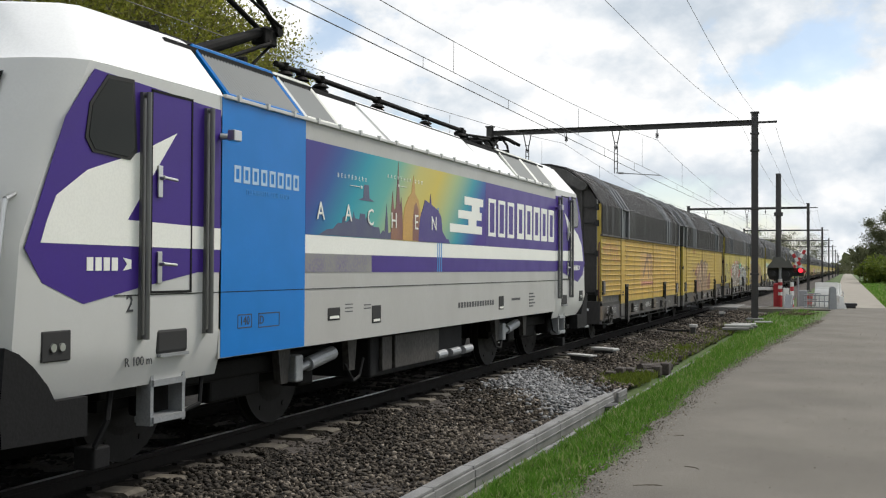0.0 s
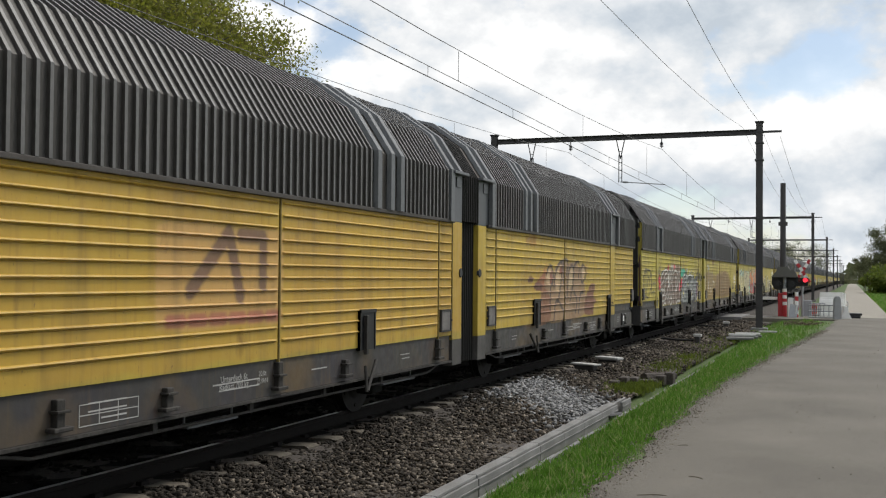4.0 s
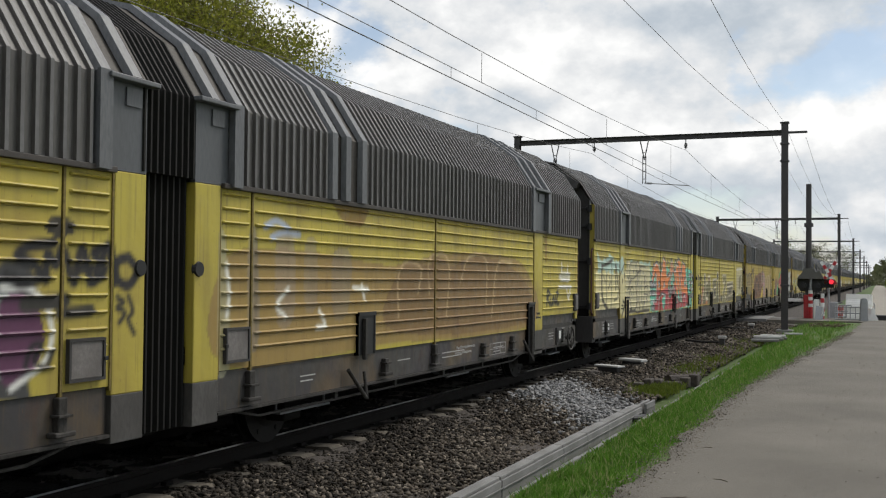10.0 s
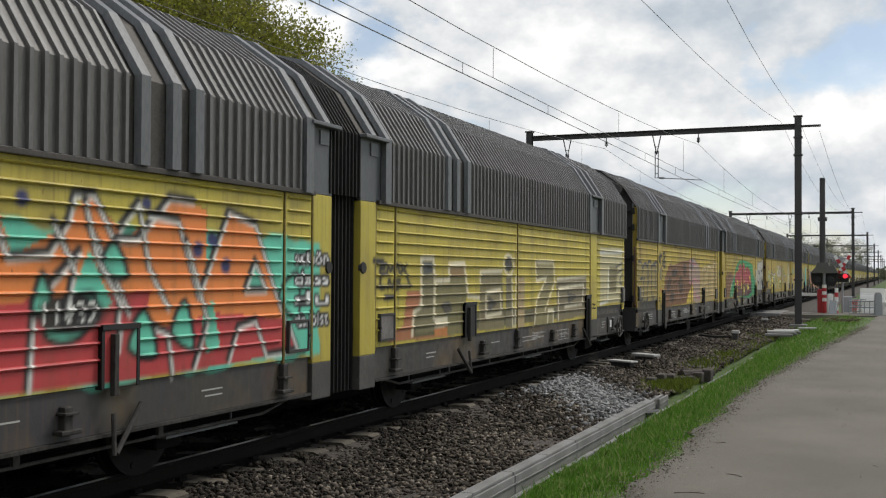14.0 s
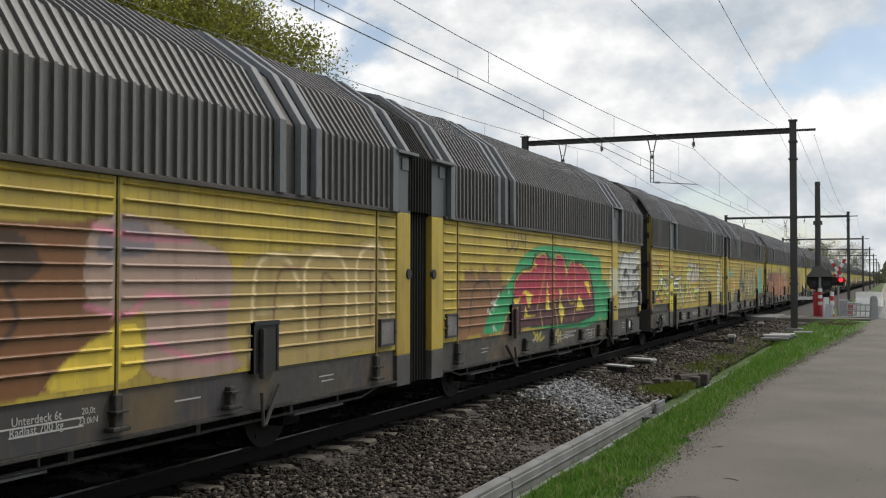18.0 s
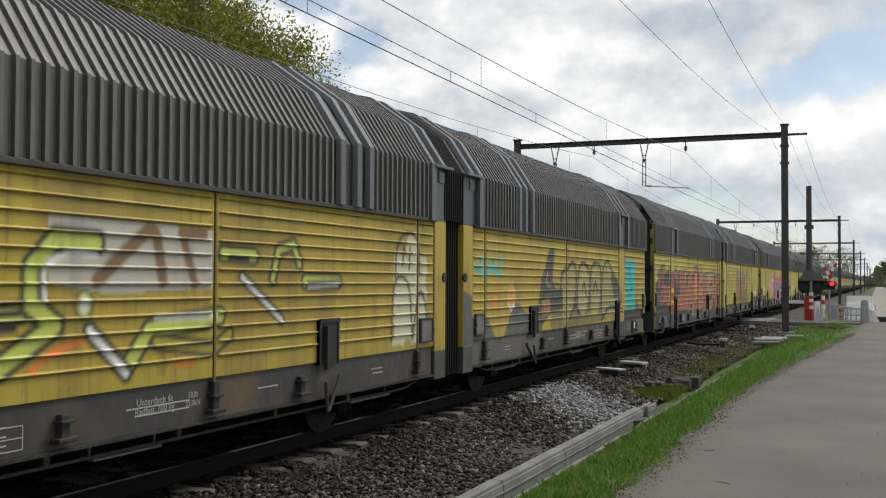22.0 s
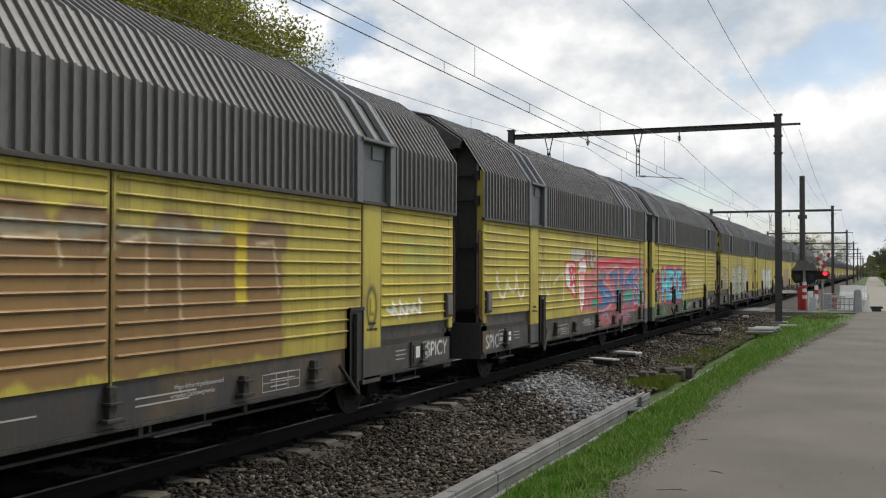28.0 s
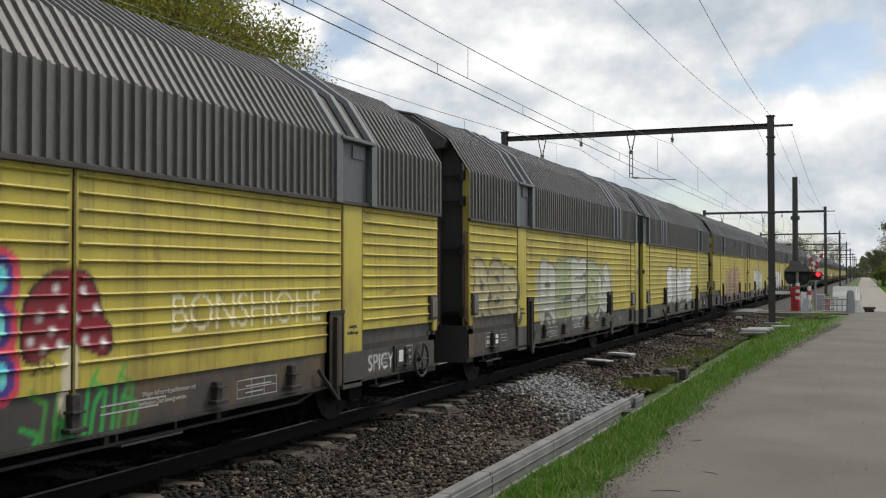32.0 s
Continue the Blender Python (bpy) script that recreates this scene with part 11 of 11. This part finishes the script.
# fallen twigs on the lane
for k, (x, y, l, a) in enumerate([(-1.62, 8.6, 0.24, 20), (-1.35, 9.6, 0.16, -30), (0.35, 10.5, 0.12, 60), (-1.7, 11.3, 0.12, 40)]):
    bm = bmesh.new()
    d = Vector((math.cos(radians(a)), math.sin(radians(a)), 0))
    q = Vector((x, y, -0.088))
    tube(bm, [q, q + d * l * 0.55 + Vector((0, 0.015, 0.004)), q + d * l + Vector((0, -0.01, 0))], 0.003, 5)
    tube(bm, [q + d * l * 0.5, q + d * l * 0.8 + Vector((0.0, 0.06, 0))], 0.002, 5)
    solid("fallen_twig", bm, BARK_TWIG, "thin dry brown twig lying on the asphalt", "twig", "fallen twigs")


# grit and crumbs along the lane's worn edge
GRIT = islands("lane_grit", [(0.14, 0.125, 0.10), (0.22, 0.20, 0.17), (0.32, 0.29, 0.245), (0.09, 0.075, 0.055), (0.18, 0.15, 0.11)], 0.95)
EDGE = [(4, -1.97), (12.2, -2.06), (17.6, -2.08), (21, -1.95), (24.9, -1.75), (32, -1.36), (38, -1.0), (43, -0.85), (48, -0.8)]
rng = np.random.default_rng(77)
spots = []
for k in range(5200):
    y = 5.5 + 34 * rng.uniform(0, 1) ** 1.7
    x = np.interp(y, [p[0] for p in EDGE], [p[1] for p in EDGE]) + abs(rng.normal(0, 0.16)) * rng.choice([1, 1, 1, -0.6]) + 0.03
    spots.append((x, y, PATH_Z - 0.004 + 0.008 * (x > -2.2), (0.004 + 0.007 * rng.uniform(0, 1) ** 3) * (1 + y / 30)))
for k in range(700):
    y = 5.5 + 26 * rng.uniform(0, 1) ** 1.6
    spots.append((rng.uniform(-1.8, 1.6), y, PATH_Z + 0.010, (0.003 + 0.005 * rng.uniform(0, 1) ** 3) * (1 + y / 30)))
scatter_stones("lane_grit", spots, GRIT, "loose grit along the worn edge of the lane", 15)


# ---- grass and weeds ----
BLADE = islands("grass_blade", [(0.070, 0.165, 0.018), (0.105, 0.245, 0.028), (0.15, 0.32, 0.04), (0.09, 0.205, 0.022), (0.22, 0.34, 0.08), (0.36, 0.36, 0.18)], 0.7, 0, 0.35)
LEAF = islands("spring_leaf", [(0.13, 0.145, 0.022), (0.235, 0.25, 0.032), (0.32, 0.33, 0.055), (0.12, 0.10, 0.045), (0.20, 0.215, 0.03), (0.10, 0.112, 0.024)], 0.6, 0, 0.5)
LEAF_DULL = islands("far_leaf", [(0.085, 0.098, 0.046), (0.12, 0.132, 0.066), (0.14, 0.142, 0.085), (0.10, 0.11, 0.06)], 0.8, 0, 0.5)
LEAF_BRIGHT = islands("bush_leaf", [(0.09, 0.13, 0.015), (0.14, 0.18, 0.025), (0.065, 0.095, 0.018), (0.18, 0.21, 0.04)], 0.7, 0, 0.4)
BARK = material("bark", (0.085, 0.072, 0.058), 0.95, 0, 0.4, 6, 40, 0.5, stretch=(1, 1, 0.3))


def tri_soup(name, V, F, mat):
    me = bpy.data.meshes.new(name)
    me.vertices.add(len(V))
    me.vertices.foreach_set("co", np.asarray(V, np.float32).ravel())
    n = F.shape[1]
    me.loops.add(F.size)
    me.loops.foreach_set("vertex_index", F.ravel().astype(np.int32))
    me.polygons.add(len(F))
    me.polygons.foreach_set("loop_start", np.arange(0, F.size, n, dtype=np.int32))
    me.update(calc_edges=True)
    me.materials.append(mat)
    return me


def blades(name, X, Y, Z, H, mat, label, seed=1, width=0.006):
    rng = np.random.default_rng(seed)
    n = len(X)
    a = rng.uniform(0, 6.28, n)
    dx, dy = np.cos(a), np.sin(a)
    w = width * rng.uniform(0.6, 1.4, n) * (H / 0.1) ** 0.4
    bend = rng.uniform(0.1, 0.7, n) * H
    b = rng.uniform(0, 6.28, n)
    P = np.stack([X, Y, Z], 1)
    side = np.stack([dx * w, dy * w, 0 * w], 1)
    tip = P + np.stack([np.cos(b) * bend, np.sin(b) * bend, H], 1)
    mid = P + np.stack([np.cos(b) * bend * 0.3, np.sin(b) * bend * 0.3, H * 0.6], 1)
    V = np.stack([P - side, P + side, mid + side * 0.7, tip, mid - side * 0.7], 1).reshape(-1, 3)
    F = np.arange(n)[:, None] * 5 + np.array([[0, 1, 2, 3, 4]])
    ob = new(name, tri_soup(name, V, F, mat))
    return tagged(ob, label, "grass", kind="stuff")


def left_edge(y):
    return np.interp(y, [4, 12.2, 17.6, 21, 24.9, 32, 38, 43, 47, 49], [-1.97, -2.06, -2.08, -1.95, -1.75, -1.36, -1.0, -0.85, -0.9, -1.3])


def make_grass():
    rng = np.random.default_rng(21)
    X, Y, H = [], [], []
    for y0, y1, per, h in ((5, 10, 3600, 0.085), (10, 16, 2600, 0.09), (16, 26, 1500, 0.095), (26, 38, 800, 0.11), (38, 49, 450, 0.13)):
        n = int((y1 - y0) * per * 0.95)
        y = rng.uniform(y0, y1, n)
        lo = np.interp(y, [5, 15, 20, 24, 30, 40, 49], [-2.9, -2.92, -2.95, -3.0, -3.1, -3.4, -3.4])
        hi = left_edge(y) + rng.normal(0.0, 0.07, n)
        f = rng.uniform(0, 1, n)
        x = lo + (hi - lo) * f
        thin = 0.5 + 0.5 * np.sin(x * 7 + np.sin(y * 2.3) * 2) * np.sin(y * 3.1)
        keep = (rng.uniform(0, 1, n) < 0.45 + 0.55 * thin) & ((f < 0.93) | (rng.uniform(0, 1, n) < 0.5))
        hh = h * rng.uniform(0.35, 1.3, n) * (0.7 + 0.6 * thin) * np.where(f > 0.85, 0.6, 1)
        X.append(x[keep]), Y.append(y[keep]), H.append(hh[keep])
    X, Y, H = map(np.concatenate, (X, Y, H))
    Z = np.array([ground_height(a, b) for a, b in zip(X, Y)]) - 0.01
    blades("verge_grass", X, Y, Z, H, BLADE, "fresh green verge grass between path and ballast", 3)
    # weeds in the hollow and thin weeds on the shoulder
    X = np.concatenate([rng.normal(-3.55, 0.22, 2200), rng.uniform(-4.6, -3.2, 1400), rng.normal(-3.75, 0.2, 500)])
    Y = np.concatenate([rng.normal(18.3, 0.55, 2200), rng.uniform(21, 38, 1400), rng.normal(24.5, 1.2, 500)])
    keep = (X < -3.12) & (X > -5)
    X, Y = X[keep], Y[keep]
    blades("weeds", X, Y, np.full(len(X), -0.25), rng.uniform(0.05, 0.13, len(X)), LEAF_BRIGHT, "low yellow-green weeds in the ballast", 5, 0.012)
    # meadow to the right of the lane, far off
    n = 16000
    y = 50 + 130 * rng.uniform(0, 1, n) ** 1.6
    x = PATH_R + 0.02 + rng.uniform(0, 1, n) ** 1.5 * 9
    blades("meadow_grass", x, y, np.full(n, -0.16), rng.uniform(0.06, 0.2, n) * 1.2, BLADE, "short green meadow grass beside the lane", 6, 0.02)


make_grass()


# ---- trees ----
def limb(bm, a, b, r0, r1, rng, n=4):
    pts = [a.lerp(b, i / n) + Vector((rng.uniform(-1, 1), rng.uniform(-1, 1), rng.uniform(-0.4, 0.4))) * (b - a).length * 0.045 * (0 < i < n) for i in range(n + 1)]
    for i in range(n):
        rod(bm, pts[i], pts[i + 1], r0 + (r1 - r0) * i / n, r0 + (r1 - r0) * (i + 1) / n, 7, caps=False)
    return pts


def tree(x, y, h, spread, leaves, mat, seed, label, leaf=0.11, base=0.28, group="trees beyond the tracks", z=-0.5, twig_n=16):
    """Tapered trunk, limbs, twigs and a crown of small leaves in loose clumps round the twigs."""
    rng = random.Random(seed)
    nr = np.random.default_rng(seed)
    t = thing("tree", label, "tree", group, (x, y, z))
    bm = bmesh.new()
    top = Vector((rng.uniform(-0.4, 0.4), rng.uniform(-0.4, 0.4), h * 0.92))
    r = h * 0.018
    trunk = limb(bm, Vector((0, 0, 0)), top, r, r * 0.15, rng, 7)
    part("trunk", bm, BARK, t, smooth=True)
    tips = []
    for k in range(twig_n):
        f = base + (0.95 - base) * (k + 0.5) / twig_n
        p = Vector((0, 0, 0)).lerp(top, f)
        a = k * 2.4 + rng.uniform(-0.4, 0.4)
        ln = spread * (0.55 + 0.45 * math.sin(math.pi * min(1, (f - base) / (1 - base) * 0.8 + 0.2))) * rng.uniform(0.75, 1.15)
        q = p + Vector((math.cos(a) * ln, math.sin(a) * ln, ln * rng.uniform(0.35, 0.8)))
        bm = bmesh.new()
        pts = limb(bm, p, q, r * 0.42 * (1.1 - f), r * 0.07, rng, 4)
        for j in range(7):
            s = pts[rng.randint(1, 4)]
            e = s + Vector((rng.uniform(-1, 1), rng.uniform(-1, 1), rng.uniform(-0.1, 1.1))) * ln * 0.34
            rod(bm, s, e, r * 0.06, r * 0.02, 4, caps=False)
            tips += [e, s.lerp(e, 0.6)]
        tips += [q, pts[3]]
        part("limb", bm, BARK, t)
    tips = np.array([v[:] for v in tips])
    n = leaves
    c = tips[nr.integers(len(tips), size=n)] + nr.normal(0, 1, (n, 3)) * spread * 0.13 * np.array([1, 1, 0.8])
    d1, d2 = nr.normal(0, 1, (n, 3)), nr.normal(0, 1, (n, 3))
    d1 /= np.linalg.norm(d1, axis=1)[:, None]
    d2 -= d1 * (d1 * d2).sum(1)[:, None]
    d2 /= np.linalg.norm(d2, axis=1)[:, None]
    s = leaf * nr.uniform(0.55, 1.3, (n, 1))
    V = np.stack([c - d1 * s, c + d2 * s * 0.45, c + d1 * s, c - d2 * s * 0.45], 1).reshape(-1, 3)
    F = np.arange(n)[:, None] * 4 + np.array([[0, 1, 2, 3]])
    part("crown", tri_soup("crown", V, F, mat), None, t)
    return t


SPRING = "tall deciduous tree with fresh yellow-green spring leaves"
for k, (x, y, h, sp, nl) in enumerate([(-21.5, 19.0, 13.5, 3.8, 15000), (-20.5, 23.5, 13.2, 3.6, 15000), (-20.0, 27.5, 12.6, 3.3, 14000), (-21.5, 30.0, 12.1, 3.2, 15000), (-20.2, 32.4, 11.4, 2.8, 14000),
                                      (-20.6, 35.2, 10.5, 2.3, 9000), (-21.0, 38.2, 9.2, 1.8, 1500), (-24.5, 26.0, 13.5, 4, 11000), (-25, 33.0, 13.0, 4, 11000)]):
    tree(x, y, h, sp, int(nl * 1.8), LEAF, 40 + k, SPRING, 0.074)


def hedge(name, x0, x1, y0, y1, h, n, mat, label, seed, leaf=0.25, z=-0.2):
    """A lumpy mass of leaves over stems."""
    nr = np.random.default_rng(seed)
    t = thing(name, label, "bush", "", ((x0 + x1) / 2, (y0 + y1) / 2, z))
    bm = bmesh.new()
    for k in range(24):
        x, y = nr.uniform(x0, x1) - (x0 + x1) / 2, nr.uniform(y0, y1) - (y0 + y1) / 2
        rod(bm, (x, y, 0), (x + nr.uniform(-0.4, 0.4), y, h * nr.uniform(0.5, 0.9)), 0.05, 0.015, 5)
    part("stems", bm, BARK, t)
    cx, cy = nr.uniform(x0, x1, 40) - (x0 + x1) / 2, nr.uniform(y0, y1, 40) - (y0 + y1) / 2
    cz, cr = nr.uniform(0.25, 0.8, 40) * h, nr.uniform(0.14, 0.28, 40) * h
    i = nr.integers(40, size=n)
    d = nr.normal(0, 1, (n, 3))
    d /= np.linalg.norm(d, axis=1)[:, None]
    rr = cr[i][:, None] * nr.uniform(0.6, 1.05, (n, 1))
    c = np.stack([cx[i], cy[i], cz[i]], 1) + d * rr * np.array([1.3, 1.3, 1])
    c[:, 2] = np.abs(c[:, 2])
    d1, d2 = nr.normal(0, 1, (n, 3)), nr.normal(0, 1, (n, 3))
    d1 /= np.linalg.norm(d1, axis=1)[:, None]
    d2 /= np.linalg.norm(d2, axis=1)[:, None]
    s = leaf * nr.uniform(0.5, 1.2, (n, 1))
    V = np.stack([c - d1 * s, c + d2 * s * 0.6, c + d1 * s, c - d2 * s * 0.6], 1).reshape(-1, 3)
    part("foliage", tri_soup("foliage", V, np.arange(n)[:, None] * 4 + np.array([[0, 1, 2, 3]]), mat), None, t)
    return t


FAR = "far grey-green deciduous tree with thin spring foliage"
# right of the lane
for k, (x, y, h, sp, nl, m) in enumerate([(6.4, 215, 12.6, 4.0, 5200, LEAF_DULL), (10.5, 222, 13.4, 4.5, 6000, LEAF_DULL), (15.5, 225, 12.5, 4.6, 6000, LEAF_DULL), (20, 230, 12, 4.6, 5000, LEAF_DULL),
                                          (4.2, 240, 7.0, 2.6, 2500, LEAF_DULL), (2.6, 262, 6.8, 2.4, 2200, LEAF_DULL), (8.5, 200, 7.5, 3.0, 3000, LEAF_DULL), (27, 215, 12, 5, 5000, LEAF_DULL)]):
    tree(x, y, h, sp, nl * 3, m, 70 + k, FAR, 0.15, 0.2, "far trees by the lane", -0.2, 12)
hedge("bush", 1.6, 7.5, 150, 160, 3.0, 8000, LEAF_BRIGHT, "rounded bright green bushes beside the lane", 3)
hedge("bush", 3.6, 12, 160, 172, 4.0, 7000, LEAF_BRIGHT, "rounded bright green bushes beside the lane", 5)
hedge("bush", 7.5, 18, 140, 150, 3.0, 6000, LEAF_BRIGHT, "rounded bright green bushes beside the lane", 8)
# beyond the crossing, left of the tracks and at the line's vanishing end
for k, (x, y, h, sp, nl, m) in enumerate([(-17.2, 205, 8.8, 3.0, 3000, LEAF_BRIGHT), (-13.6, 260, 10.8, 3.6, 1500, LEAF_DULL), (-10.5, 300, 11.2, 4.0, 1700, LEAF_DULL), (-16.0, 290, 10.5, 4.0, 1500, LEAF_DULL), (-8.3, 330, 10.6, 3.8, 1600, LEAF_DULL),
                                          (-20, 330, 11, 5, 2500, LEAF_DULL), (-26, 360, 12, 5, 2500, LEAF_DULL)]):
    tree(x, y, h, sp, nl * 2, m, 90 + k, FAR, 0.13, 0.2, "far trees beyond the line", -0.4, 14)


def make_woods():
    """Woods that close the horizon all round."""
    nr = np.random.default_rng(33)
    V, k = [], 0
    n = 52000
    a = np.where(np.arange(n) % 4 == 0, nr.uniform(0, 2 * math.pi, n), nr.uniform(-0.75, 0.30, n))
    r = nr.uniform(520, 620, n)
    x, y = r * np.sin(a), r * np.cos(a)
    h = 9 + 4 * np.sin(a * 37) + 2.5 * np.sin(a * 91 + 1) + 1.5 * np.sin(a * 211)
    z = nr.uniform(-0.5, 1, n) ** 1 * h
    near = (np.abs(x) < 14) & (y > 0)
    z = np.where(near, z * 0.75, z)
    c = np.stack([x, y, np.maximum(z, 0)], 1)
    d1, d2 = nr.normal(0, 1, (n, 3)), nr.normal(0, 1, (n, 3))
    d1 /= np.linalg.norm(d1, axis=1)[:, None]
    d2 /= np.linalg.norm(d2, axis=1)[:, None]
    s = np.where(np.arange(n) % 4 == 0, 2.2, 0.75)[:, None] * nr.uniform(0.5, 1.4, (n, 1))
    V = np.stack([c - d1 * s, c + d2 * s, c + d1 * s, c - d2 * s], 1).reshape(-1, 3)
    ob = new("woods", tri_soup("woods", V, np.arange(n)[:, None] * 4 + np.array([[0, 1, 2, 3]]), LEAF_DULL))
    tagged(ob, "distant grey-green woods closing the horizon", "woods", kind="stuff")


make_woods()
# trees that stand behind the photographer, beyond the lane
for k, (x, y) in enumerate([(7, -6), (9.5, -12), (6, -16), (11, -3), (13, -9), (9, -22), (15, -16), (3, -24)]):
    tree(x, y, 11 + (k * 7) % 4, 3.6, 5000, LEAF_BRIGHT, 130 + k, "tall green deciduous tree beside the lane", 0.20, 0.15, "trees beside the lane", -0.2, 14)
hedge("hedge", 4, 16, -26, -14, 3.5, 9000, LEAF_DULL, "dense green hedge behind the lane", 31, 0.3, -0.2)
# thicket added unseen along the far side, to block light under the train
hedge("thicket", -26, -16, -20, 60, 3.4, 26000, LEAF_DULL, "added thicket, unseen behind the train, that blocks light from the far side", 12, 0.30, -0.5)
hedge("thicket", -24, -16, 60, 160, 3.0, 16000, LEAF_DULL, "added thicket, unseen behind the train, that blocks light from the far side", 14, 0.34, -0.5)


# ---- motion ----
def motions():
    """The train rolls by, a little faster all the time; its wheels turn."""
    times = [i * 1.0 for i in range(33)]
    for ob, y in TRAIN:
        walk(ob, [(t, pose(TRACK, y - drift(t), RAIL_Z)) for t in times])
    turns = [i / 12 for i in range(385)]
    for wheel, r in WHEELS:
        c = wheel.location.copy()
        walk(wheel, [(t, pose(c.x, c.y, c.z) @ Matrix.Rotation(drift(t) / r, 4, "X")) for t in turns])


motions()
